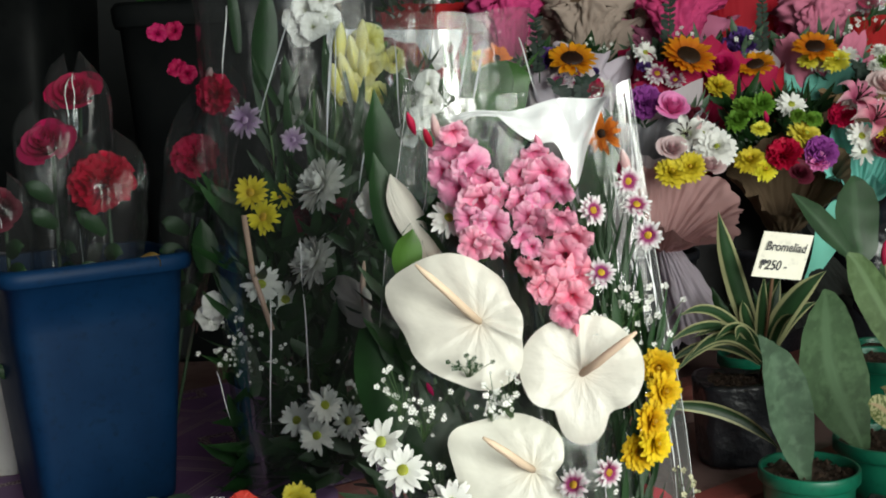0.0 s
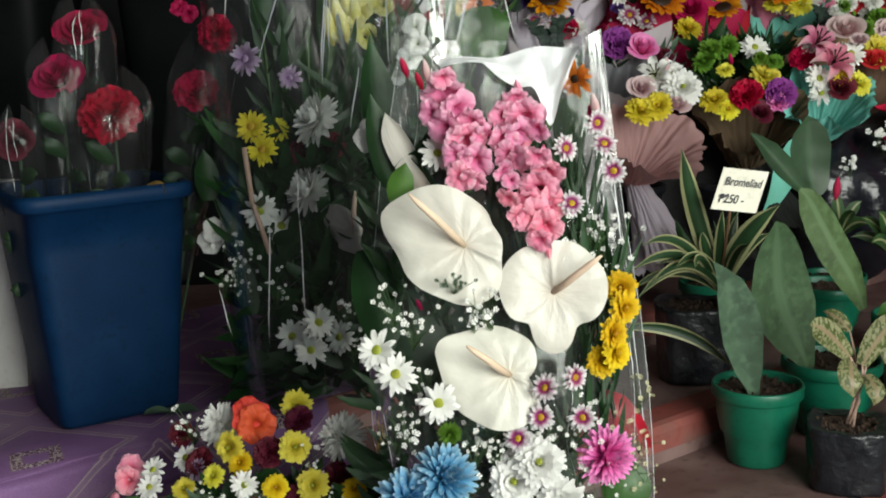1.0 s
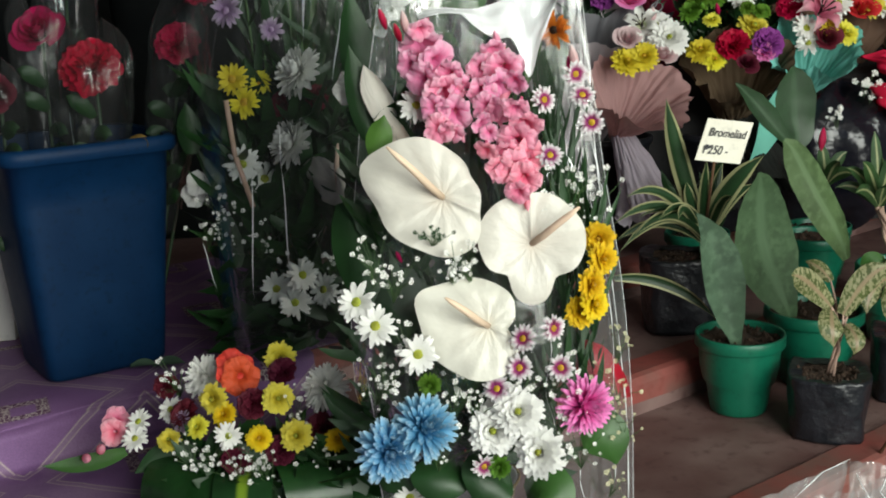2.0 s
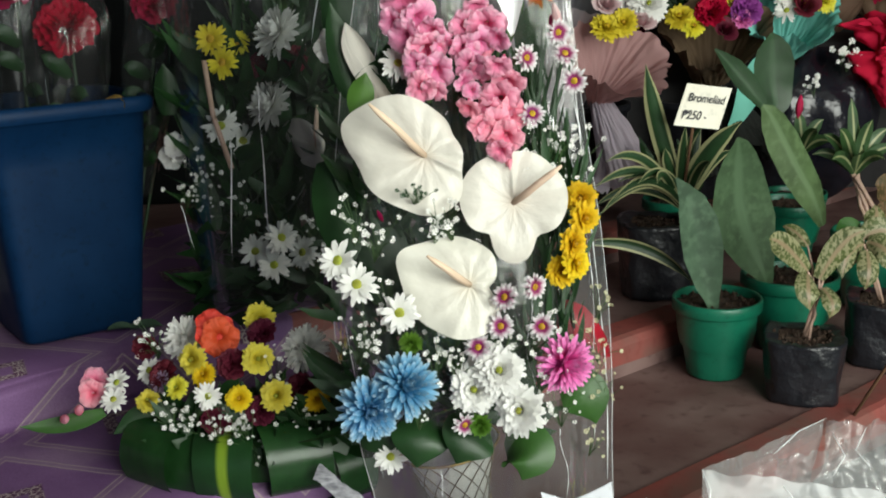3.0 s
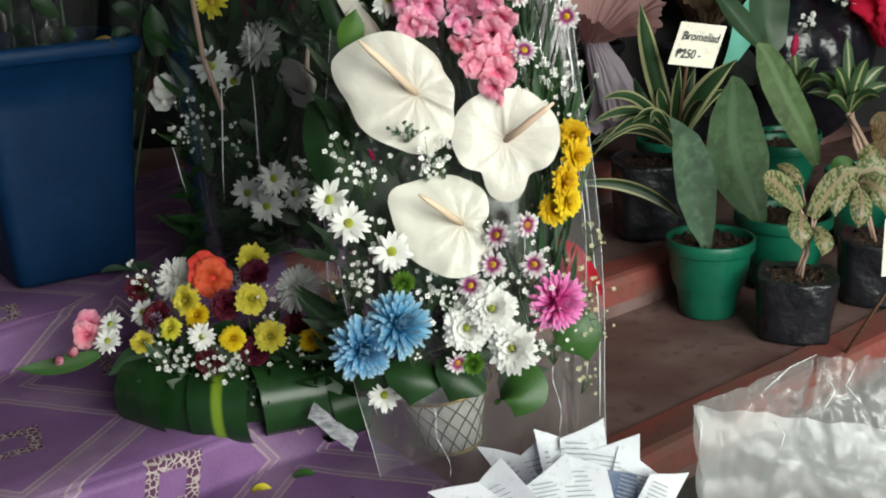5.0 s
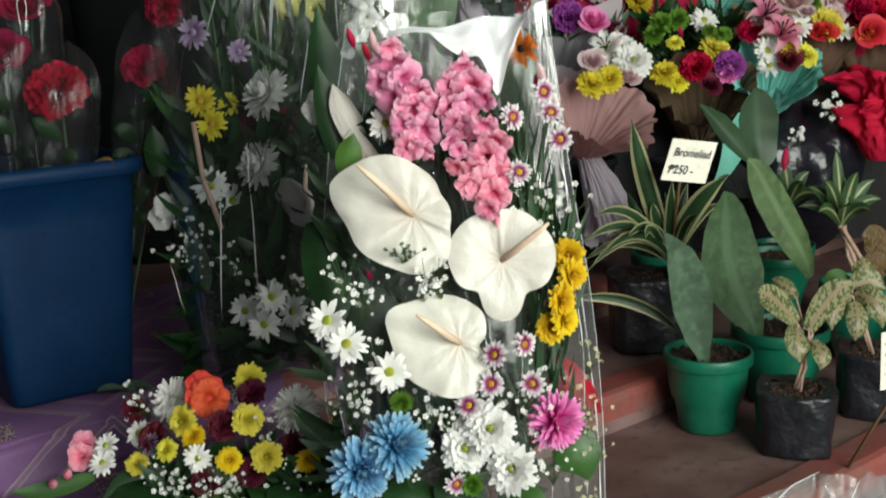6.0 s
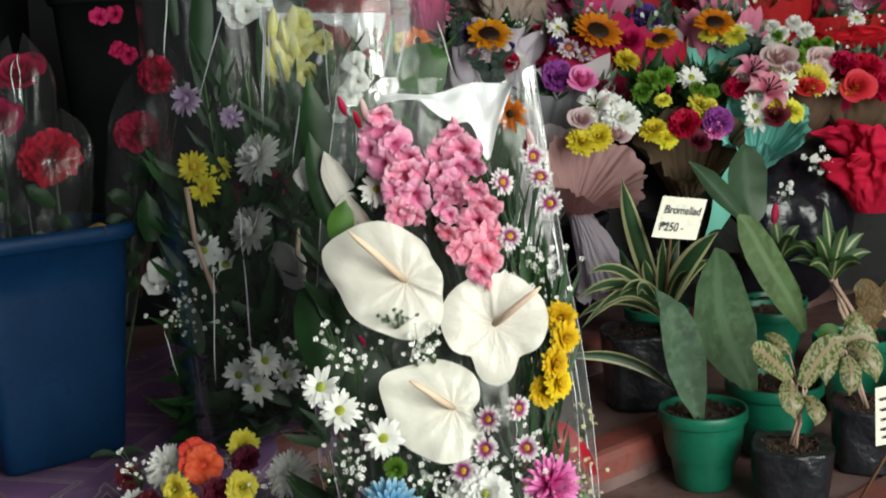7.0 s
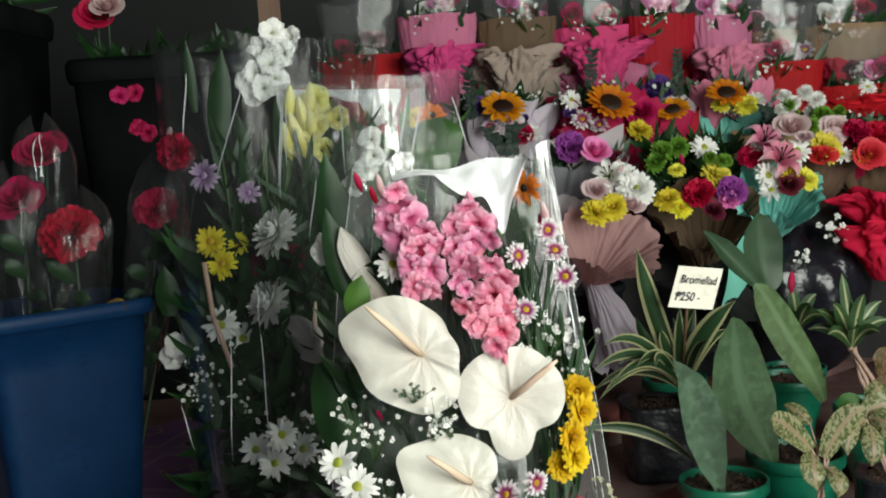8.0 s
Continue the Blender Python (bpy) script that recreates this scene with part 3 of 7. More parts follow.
            return (0.32 * q * math.cos(a), 0.32 * q * math.sin(a), 2.0 * u - 1)
        b.grid(at, 7, 8)
    made = (b.mesh(kind, mats[0]), c.mesh(kind + "_centre", mats[1]) if c else None)
    HEADS[key] = made
    return made


KINDS = {
    "white_daisy": ("daisy", (P_WHITE, P_CENTRE)), "white_mum": ("mum", (P_WHITE, P_CENTRE)), "white_pompon": ("pompon", (P_WHITE, P_CENTRE)),
    "white_spider_mum": ("spider", (P_WHITE, P_CENTRE)), "yellow_mum": ("mum", (P_YELLOW, P_GOLDEYE)), "lemon_mum": ("mum", (P_LEMON, P_CENTRE)),
    "amber_mum": ("mum", (P_AMBER, P_GOLDEYE)), "amber_daisy": ("daisy", (P_AMBER, P_GOLDEYE)), "yellow_daisy": ("daisy", (P_YELLOW, P_GOLDEYE)), "blue_mum": ("spider", (P_BLUE, P_BLUE)),
    "magenta_mum": ("spider", (P_MAGENTA, P_MAGENTA)), "bicolour_daisy": ("daisy", (P_BICOLOUR, P_GOLDEYE)), "lilac_daisy": ("daisy", (P_LILAC, P_LILAC)),
    "sunflower": ("sunflower", (P_SUN, P_BROWN)), "red_carnation": ("carnation", (P_RED, P_RED)), "cherry_carnation": ("carnation", (P_ROSE, P_ROSE)),
    "dark_carnation": ("carnation", (P_DARKRED, P_DARKRED)), "red_rose": ("rose", (P_ROSE, P_ROSE)), "crimson_rose": ("rose", (P_DARKRED, P_DARKRED)),
    "coral_rose": ("rose", (P_CORAL, P_CORAL)), "pink_rose": ("rose", (P_MAGENTA, P_MAGENTA)), "pale_rose": ("rose", (P_PALE, P_PALE)),
    "white_rose": ("rose", (P_WHITE, P_WHITE)), "pink_gladiolus_floret": ("floret", (P_PINK, P_PINK)), "deep_pink_floret": ("floret", (P_DEEP, P_DEEP)),
    "coral_floret": ("floret", (P_CORAL, P_CORAL)), "white_floret": ("floret", (P_WHITE, P_WHITE)), "yellow_floret": ("floret", (P_BUTTER, P_BUTTER)), "cherry_floret": ("floret", (P_ROSE, P_ROSE)), "pink_lily": ("lily", (P_LILY, P_BROWN)),
    "white_lily": ("lily", (P_WHITE, P_BROWN)), "purple_carnation": ("carnation", (P_PURPLE, P_PURPLE)), "pink_carnation": ("carnation", (P_MAGENTA, P_MAGENTA)),
    "violet_statice": ("carnation", (P_VIOLET, P_VIOLET)), "green_button": ("pompon", (P_GREEN, P_GREEN)), "orange_daisy": ("daisy", (P_ORANGE, P_BROWN)),
    "red_bud": ("bud", (P_ROSE, P_ROSE)), "green_bud": ("bud", (P_GREEN, P_GREEN)), "yellow_bud": ("bud", (P_BUTTER, P_BUTTER)), "pink_bud": ("bud", (P_DEEP, P_DEEP)), "peach_bud": ("bud", (P_PALE, P_PALE)),
}


def flower(parent, kind, p, size, d=(0, -1, 0.35), spin=None, squash=1.0, label=""):
    """A flower head of that radius at p, facing d, under a bouquet; its centre is a part of its own."""
    shape, mats = KINDS[kind]
    me, ce = head(shape, mats, rnd.randint(1, 3))
    m = facing(p, Vector(d) + jit(0.16), size, rnd.uniform(0, 6) if spin is None else spin, squash)
    ob = part(kind, me, parent, m, label)
    if ce:
        part("flower_centre", ce, ob, m)
    return ob


def blade(b, a, p1, p2, e, width, side=None, nu=10, nv=4, fold=0.25, mat=0, wave=0.0, tip=1.0, base=0.25, blunt=1.0):
    """A leaf along a bezier; side: the direction of its breadth."""
    side = Vector(side) if side else None
    ph = rnd.uniform(0, 6)

    def at(u, v):
        p, q = bez(a, p1, p2, e, u), bez(a, p1, p2, e, min(1, u + 0.02)) - bez(a, p1, p2, e, max(0, u - 0.02))
        s = side or q.cross(Vector((0, -1, 0.2)))
        s = (s - q * (s.dot(q) / max(q.length_squared, 1e-12))).normalized()
        n = s.cross(q).normalized()
        w = width * (base + (1 - base) * math.sin(math.pi * min(1.0, (0.10 + 0.9 * u ** 0.9)) * 0.98) ** blunt) * (1 if u < 0.7 else (1 - ((u - 0.7) / 0.3) ** 2 * tip))
        k = (v - 0.5) * 2
        return p + s * (k * w) - n * (fold * w * abs(k) ** 1.5) + n * (wave * w * math.sin(9 * u + ph) * k)
    b.grid(at, nu, nv, mat)
    return b


def leaf(parent, mat, a, e, width, bow=(0, 0, 0.0), side=None, label="", name="leaf", **kw):
    a, e, bow = Vector(a), Vector(e), Vector(bow)
    b = Build()
    blade(b, a, a.lerp(e, 0.33) + bow, a.lerp(e, 0.66) + bow, e, width, side, **kw)
    return part(name, b.mesh(name, mat), parent, label=label)


def sprays(parent, centres, spread, count, seed=1, mat=None, size=0.004, name="babys_breath"):
    """A haze of tiny flowers on hair-thin stems round each centre."""
    r, b = random.Random(seed), Build()
    for c in centres:
        c = Vector(c)
        root = c + Vector((r.uniform(-0.01, 0.01), 0.03, -spread * 1.8))
        for _ in range(count):
            p = c + Vector((r.gauss(0, spread * 0.62), r.gauss(0, spread * 0.35), r.gauss(0, spread * 0.62)))
            k = c.lerp(p, 0.4) + Vector((0, 0.004, -spread * 0.5))
            b.tube([root, k, p], 0.0004, 3, mat=1, caps=False)
            s, d = size * r.uniform(0.4, 0.95), Vector((r.uniform(-0.6, 0.6), -1, r.uniform(-0.2, 0.8))).normalized()
            q = d.to_track_quat("Z", "Y")
            for j in range(5):
                a0, h = math.tau * j / 5 + r.uniform(-0.2, 0.2), 0.5
                pts = [q @ Vector((0, 0, -0.2 * s)), q @ Vector((s * math.cos(a0 - h), s * math.sin(a0 - h), 0.25 * s)),
                       q @ Vector((1.25 * s * math.cos(a0), 1.25 * s * math.sin(a0), 0.05 * s)), q @ Vector((s * math.cos(a0 + h), s * math.sin(a0 + h), 0.25 * s))]
                b.add([p + t for t in pts], [(0, 1, 2, 3)])
    return part(name, b.mesh(name, mat or P_WHITE, STEM), parent, kind="stuff")


def stems(parent, starts, ends, rad=0.0022, mat=None, seed=3, name="stem"):
    r = random.Random(seed)
    for a, e in zip(starts, ends):
        a, e = Vector(a), Vector(e)
        mid = a.lerp(e, 0.5) + Vector((r.uniform(-0.015, 0.015), r.uniform(-0.01, 0.01), 0))
        b = Build().tube([a, a.lerp(mid, 0.6), mid, mid.lerp(e, 0.6), e], rad, 6)
        part(name, b.mesh(name, mat or STEM), parent)


def foliage(parent, centre, size, count, mat, seed, ln=0.07, wd=0.008, up=0.6, name="foliage", fwd=-1.0):
    """A loose mass of narrow leaves."""
    r, b = random.Random(seed), Build()
    for _ in range(count):
        a = Vector(centre) + Vector((r.uniform(-1, 1) * size[0], r.uniform(-1, 1) * size[1], r.uniform(-1, 1) * size[2]))
        d = Vector((r.uniform(-1, 1), r.uniform(fwd, 0.4), up + r.uniform(-0.5, 0.7))).normalized() * ln * r.uniform(0.5, 1.3)
        blade(b, a, a + d * 0.3, a + d * 0.7 + Vector((0, 0, -0.1 * ln)), a + d, wd * r.uniform(0.6, 1.3),
              side=(r.uniform(-1, 1), r.uniform(-0.4, 0.4), r.uniform(-0.6, 0.6)), nu=4, nv=2)
    return part(name, b.mesh(name, mat), parent, kind="stuff")


def sheet_cone(foot, top, r0, r1, arc=(0, 360), ruffle=0.02, rim=0.02, seed=1, nu=16, nv=56, lean=0.0, squash=0.7, cut=None, waist=0.0, crumple=0.0):
    """A wrapping sheet rolled round the axis from foot to top. cut(v): share of the height left at v along the rim."""
    foot, top, r = Vector(foot), Vector(top), random.Random(seed)
    ax = top - foot
    ph = [r.uniform(0, 6) for _ in range(6)]
    b = Build()

    def at(u, v):
        a = radians(arc[0] + (arc[1] - arc[0]) * v)
        h = u * (cut(v) if cut else 1.0)
        h += rim * u ** 4 * (math.sin(4 * a + ph[0]) * 0.5 + 0.9 * noise.noise((3 * math.cos(a) + seed, 3 * math.sin(a), 4)) + 0.5 * noise.noise((8 * math.cos(a), 8 * math.sin(a) + seed, 4)))
        rad = r0 + (r1 - r0) * h ** (0.85 + waist) + ruffle * u * u * (math.sin(5 * a + ph[2]) * 0.35 + 1.1 * noise.noise((2.2 * math.cos(a) + seed, 2.2 * math.sin(a), u * 1.5)) + 0.8 * noise.noise((5 * math.cos(a) + seed, 5 * math.sin(a), u * 3)))
        rad += 0.004 * noise.noise((6 * math.cos(a) + seed, 6 * math.sin(a), 4 * u))
        rad += crumple * u * (abs(noise.noise((11 * math.cos(a) + seed, 11 * math.sin(a), 5 * u))) + 0.6 * abs(noise.noise((19 * math.cos(a), 19 * math.sin(a) + seed, 11 * u))) - 0.3)
        return foot + ax * h + Vector((rad * math.cos(a), rad * squash * math.sin(a) + lean * h, 0))
    return b.grid(at, nu, nv)


def lathe(profile, n=40, mat=0, b=None, centre=(0, 0, 0), wob=0.0, seed=0):
    b, c, r = b or Build(), Vector(centre), random.Random(seed)
    ph = r.uniform(0, 6)

    def at(u, v):
        rad, z = profile[round(u * (len(profile) - 1))]
        a = math.tau * v
        rad *= 1 + wob * math.sin(3 * a + ph + z * 20) + wob * 0.6 * math.sin(7 * a + ph * 2 - z * 31)
        return c + Vector((rad * math.cos(a), rad * math.sin(a), z))
    return b.grid(at, len(profile) - 1, n, mat)


# ---------- the stepped shop front ----------
ALONG, BACK = Vector((0.788, 0.616, 0)), Vector((-0.616, 0.788, 0))
STEPS = ((0.885, 0.0), (1.265, 0.07), (1.615, 0.14))
LOW = -0.07


def on_step(s, a, z):
    return BACK * s + ALONG * a + Vector((0, 0, z))


def reach(s):
    """How far a line of the steps runs between the side and back walls."""
    return max(-2.2, (-1.655 + 0.616 * s) / 0.788), max((-1.655 + 0.616 * s) / 0.788 + 0.02, min(4.6, (4.36 - 0.788 * s) / 0.616))


def step_block(s0, s1, z0, z1, a0, a1, bev=0.012, mat=None, name="step", nose=0.0):
    """A slab between two lines of the steps, its front edge rounded."""
    prof = [(s0, z0), (s0, z1 - bev), (s0 + bev * 0.3, z1 - bev * 0.3), (s0 + bev, z1), (s1, z1), (s1, z0)]
    b = Build()
    n = 40
    for i in range(n + 1):
        a = a0 + (a1 - a0) * i / n
        w = 0.004 * noise.noise((a * 5, s0 * 9, 1))
        for s, z in prof:
            lo, hi = reach(s)
            a = lo + (hi - lo) * i / n
            b.v.append(tuple(on_step(s + (w if s < s1 else 0), a, z + (w * 0.5 if z > z0 else 0))))
            b.uv.append((a, s))
    k = len(prof)
    for i in range(n):
        for j in range(k - 1):
            p = i * k + j
            b.f.append((p, p + k, p + k + 1, p + 1))
            b.m.append(0)
    b.f += [tuple(range(k)), tuple(n * k + j for j in reversed(range(k)))]
    b.m += [0, 0]
    return b.mesh(name, mat, smooth=False)


ground = solid("ground", Build().grid(lambda u, v: (-60 + 120 * u, -60 + 120 * v, LOW), 4, 4).mesh("ground", ASPHALT), "grey paved ground in front of the shop", "ground", kind="structure")
LAST = 4.4
for (s0, z1), (s1, zb), word in zip(STEPS, ((1.30, LOW), (1.65, 0.0), (LAST, 0.07)), ("lowest", "middle", "upper")):
    st = solid("step", step_block(s0, s1, LOW if z1 == 0 else zb - 0.02, z1, -2.2, 4.6, mat=CEMENT), f"{word} worn brown cement step of the shop front", "step", kind="structure", group="shop front steps")
    band = Build()
    n = 60
    for i in range(n + 1):
        a = reach(s0)[0] + (reach(s0 + 0.07)[1] - reach(s0)[0] - 0.05) * i / n + 0.05 * (1 - i / n)
        w = 0.006 * noise.noise((a * 6, s0 * 7, 4))
        for s, z in ((s0 - 0.004, z1 - 0.045 + w), (s0 - 0.004, z1 - 0.012), (s0 + 0.002, z1), (s0 + 0.012, z1 + 0.004), (s0 + 0.066 + w, z1 + 0.004), (s0 + 0.067 + w, z1 - 0.002)):
            band.v.append(tuple(on_step(s, a, z)))
            band.uv.append((a, s))
    for i in range(n):
        for j in range(5):
            p = i * 6 + j
            band.f.append((p, p + 6, p + 7, p + 1))
            band.m.append(0)
    part("painted_nosing", band.mesh("painted_nosing", RED_PAINT, smooth=False), st, label="scuffed red painted nosing")

wall_north = solid("wall_north", Build().box((1.2, 4.45, 1.3), (7.4, 0.16, 2.8)).mesh("wall_north", DARK_WALL, smooth=False), "back wall of the flower shop, coloured near black for shade", "wall", kind="structure")
wall_west = solid("wall_west", Build().box((-1.75, 1.5, 1.3), (0.16, 5.7, 2.8)).mesh("wall_west", DARK_WALL, smooth=False), "side wall of the flower shop, coloured near black for shade", "wall", kind="structure")
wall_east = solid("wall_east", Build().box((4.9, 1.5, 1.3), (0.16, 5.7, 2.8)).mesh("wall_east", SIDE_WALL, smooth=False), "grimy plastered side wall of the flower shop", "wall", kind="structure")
ceiling = solid("ceiling", Build().box((1.5, 1.3, 2.66), (7.0, 6.6, 0.12)).mesh("ceiling", CEILING, smooth=False), "dull boarded ceiling over the stall", "ceiling", kind="structure")


# ---------- purple cloth over the steps ----------
def cloth_mesh():
    b, run = Build(), [(0.62, LOW + 0.006), (0.872, LOW + 0.006), (0.878, 0.008), (1.176, 0.008), (1.186, 0.010), (1.190, 0.073), (1.197, 0.079), (1.574, 0.079), (1.584, 0.082), (1.596, 0.142), (1.602, 0.149), (2.35, 0.148)]
    pts = []
    for i, (s, z) in enumerate(run[:-1]):
        s2, z2 = run[i + 1]
        for k in range(6):
            pts.append((s + (s2 - s) * k / 6, z + (z2 - z) * k / 6))
    pts.append(run[-1])
    walked, prev = [], pts[0]
    total = 0.0
    for s, z in pts:
        total += math.hypot(s - prev[0], z - prev[1])
        walked.append(total)
        prev = (s, z)
    n = 46
    for i, (s, z) in enumerate(pts):
        right = 0.79 if s < 1.25 else (0.92 if s < 1.6 else 1.1)
        for j in range(n + 1):
            a = max(-1.4, reach(s)[0] + 0.03) + (right - max(-1.4, reach(s)[0] + 0.03)) * j / n + 0.012 * noise.noise((s * 8, j * 0.5, 2))
            fold = 0.004 * noise.noise((a * 7, s * 7, 0)) + 0.0025 * noise.noise((a * 19, s * 15, 5))
            steep = 1.0 if 0 < i < len(pts) - 1 and abs(pts[i + 1][1] - pts[i - 1][1]) > 0.008 else 0.0
            p = on_step(s - steep * (0.008 + 0.012 * noise.noise((a * 9, z * 3, 7))), a, z + abs(fold) + 0.002)
            b.v.append(tuple(p))
            b.uv.append((a * 0.82 + walked[i] * 0.57 + 0.16, walked[i] * 0.82 - a * 0.57 + 0.10))
    for i in range(len(pts) - 1):
        for j in range(n):
            p = i * (n + 1) + j
            b.f.append((p, p + n + 1, p + n + 2, p + 1))
            b.m.append(0)
    return b.mesh("tablecloth", PURPLE)


solid("tablecloth", cloth_mesh(), "purple satin tablecloth with gold diamonds draped over the steps", "tablecloth")


# ---------- blue bin with wrapped roses ----------
def square_bin(name, size0, size1, h, mat, m, label, group="", lip=0.012, thick=0.004):
    """A tapered square bin with rounded corners, a rolled lip and real walls."""
    def ring(sz, z, n=40):
        out = []
        for k in range(n):
            a = math.tau * (k + 0.5) / n
            c, s = math.cos(a), math.sin(a)
            q = 0.25
            out.append((sz[0] / 2 * abs(c) ** q * (1 if c > 0 else -1), sz[1] / 2 * abs(s) ** q * (1 if s > 0 else -1), z))
        return out
    lerp = lambda t: (size0[0] + (size1[0] - size0[0]) * t, size0[1] + (size1[1] - size0[1]) * t)
    grow = lambda sz, d: (sz[0] + 2 * d, sz[1] + 2 * d)
    rings = [ring(grow(lerp(0), -0.012), 0.0), ring(grow(lerp(0), -0.002), 0.004), ring(lerp(0.03), h * 0.03)]
    rings += [ring(lerp(t), h * t) for t in (0.25, 0.5, 0.75, 0.93)]
    rings += [ring(grow(lerp(0.935), lip * 0.8), h * 0.935), ring(grow(lerp(0.96), lip), h * 0.95), ring(grow(lerp(1), lip), h * 0.985), ring(grow(lerp(1), lip * 0.4), h)]
    rings += [ring(grow(lerp(1), -thick), h * 0.995), ring(grow(lerp(0.5), -thick), h * 0.5), ring(grow(lerp(0), -thick), 0.008)]
    t = thing(name, m.translation, label, "bin", group)

    def skin(rs, part_name, cap0=False, cap1=False):
        b = Build()
        n = len(rs[0])
        for rg in rs:
            b.v += rg
            b.uv += [(0.5, 0.5)] * n
        for i in range(len(rs) - 1):
            for k in range(n):
                b.f.append((i * n + k, i * n + (k + 1) % n, (i + 1) * n + (k + 1) % n, (i + 1) * n + k))
                b.m.append(0)
        if cap0:
            b.f.append(tuple(reversed(range(n))))
            b.m.append(0)
        if cap1:
            b.f.append(tuple((len(rs) - 1) * n + k for k in range(n)))
            b.m.append(0)
        part(part_name, b.mesh(part_name, mat), t, m)
    skin(rings[:8], "bin_body", cap0=True)
    skin(rings[7:12], "rolled_rim")
    skin(rings[11:], "bin_lining", cap1=True)
    return t


BIN_AT = (-0.628, 1.80, 0.152)
square_bin("waste_bin", (0.20, 0.175), (0.265, 0.235), 0.385, BLUE_PLASTIC, pose(*BIN_AT, 0, 0, 36), "blue plastic waste bin on purple cloth holding wrapped roses")


def sleeved(p_head, kind, size, foot, label, name="wrapped_rose", d=(0.1, -1, 0.5), top=1.25, sleeve_r=1.3, seed=1):
    """One stem with leaves in a clear pouch: narrow below, widest round the flower, drawn in above it."""
    p, foot = Vector(p_head), Vector(foot)
    t = thing(name, foot, label, "wrapped flower", group="cellophane-wrapped stems in the blue bin")
    flower(t, kind, p, size, d)
    ax = (p - foot).normalized()
    stems(t, [foot], [p - Vector(d).normalized() * size * 0.4], 0.003, STEM_DARK, seed)
    for i in range(7):
        q = foot.lerp(p, 0.38 + 0.075 * i)
        leaf(t, L_DARK, q, q + Vector((rnd.choice((-1, 1)) * 0.035, -0.02, rnd.uniform(0, 0.04))), 0.013, (0, -0.01, 0.01))
    low_end, high_end, full = foot.lerp(p, 0.35), p + ax * size * top, size * sleeve_r
    share = (p - low_end).length / (high_end - low_end).length

    def at(u, v):
        a = math.tau * v
        rad = full * (0.42 + 0.58 * math.sin(min(1.0, u / share) * math.pi / 2) ** 1.3) if u < share else full * math.sqrt(max(0.10, 1 - 0.9 * ((u - share) / (1 - share)) ** 2))
        rad *= 1 + 0.10 * noise.noise((2.5 * math.cos(a) + seed, 2.5 * math.sin(a), 5 * u)) + 0.05 * noise.noise((7 * math.cos(a) + seed, 7 * math.sin(a), 9 * u))
        return low_end.lerp(high_end, u) + Vector((rad * math.cos(a), 0.8 * rad * math.sin(a), 0.02 * u ** 6 * math.sin(3 * a + seed)))
    part("cellophane_sleeve", Build().grid(at, 26, 48).mesh("cellophane_sleeve", FILM_DIM), t, label="crinkled clear sleeve")
    # white threads standing in for highlights on the pouch's gathered folds
    for k in range(3 if seed in (4, 7) else 0):
        v0 = 0.70 + 0.05 * k + 0.04 * math.sin(seed * 2 + k)
        u0, u1 = ((0.62, 0.99), (0.05, 0.40), (0.80, 0.98))[k]
        pts = [at(u0 + (u1 - u0) * i / 9, v0 + 0.006 * math.sin(i * 0.9 + seed)) + Vector((0, -0.002, 0)) for i in range(10)]
        part("gathered_fold", Build().tube(pts, [(0.0011 if seed == 4 else 0.0006) * (0.15 + 0.85 * abs(math.sin(i * 1.3 + seed))) for i in range(10)], 4).mesh("gathered_fold", FILM_GLEAM), t)
    return t


bx, by = BIN_AT[0], BIN_AT[1]
bow = thing("ribbon_bow", (bx + 0.1, by, 0.5), "crumpled gold ribbon tied round a wrapped stem at the bin rim", "ribbon")
b = Build()
for k in range(5):
    p = Vector((-0.508, 1.760, 0.528)) + jit(0.012)
    blade(b, p, p + Vector((0.012, -0.004, 0.008)), p + Vector((0.024, 0, 0.006)), p + Vector((0.034, 0.002, -0.004)) + jit(0.012), 0.005, side=(0, 0.3, 1), wave=0.6)
part("ribbon_loop", b.mesh("ribbon_loop", GOLD), bow)
sleeved((-0.572, 1.780, 0.642), "red_carnation", 0.050, (bx + 0.03, by - 0.02, 0.2), "bright red carnation in a clear sleeve in the blue bin", "wrapped_carnation", seed=2)
sleeved((-0.658, 1.800, 0.703), "red_rose", 0.040, (bx - 0.02, by - 0.01, 0.2), "open cherry-red rose in a clear sleeve in the blue bin", d=(-0.1, -1, 0.75), seed=3)
sleeved((-0.643, 1.900, 0.778), "red_rose", 0.040, (bx - 0.01, by + 0.04, 0.2), "tall dark red rose in a clear sleeve in the blue bin", d=(0.1, -1, 0.8), seed=4)
sleeved((-0.445, 1.840, 0.672), "cherry_carnation", 0.039, (bx + 0.10, by + 0.02, 0.2), "deep red carnation leaning in a clear sleeve", "wrapped_carnation", seed=5, top=2.2)
sleeved((-0.415, 1.900, 0.760), "cherry_carnation", 0.030, (bx + 0.10, by + 0.05, 0.2), "pinkish red carnation leaning in a clear sleeve", "wrapped_carnation", seed=6)
sleeved((-0.711, 1.740, 0.614), "crimson_rose", 0.030, (bx - 0.09, by - 0.02, 0.2), "small dark rose in a shiny clear sleeve", seed=7)

post = Build().box((0, 0, 0.19), (0.14, 0.022, 0.38))
solid("white_post", post.mesh("white_post", WHITE_PAINT, smooth=False), "grubby white board standing beside the blue bin", "board", pose(-0.885, 1.93, 0.152, 0, 3, 6))

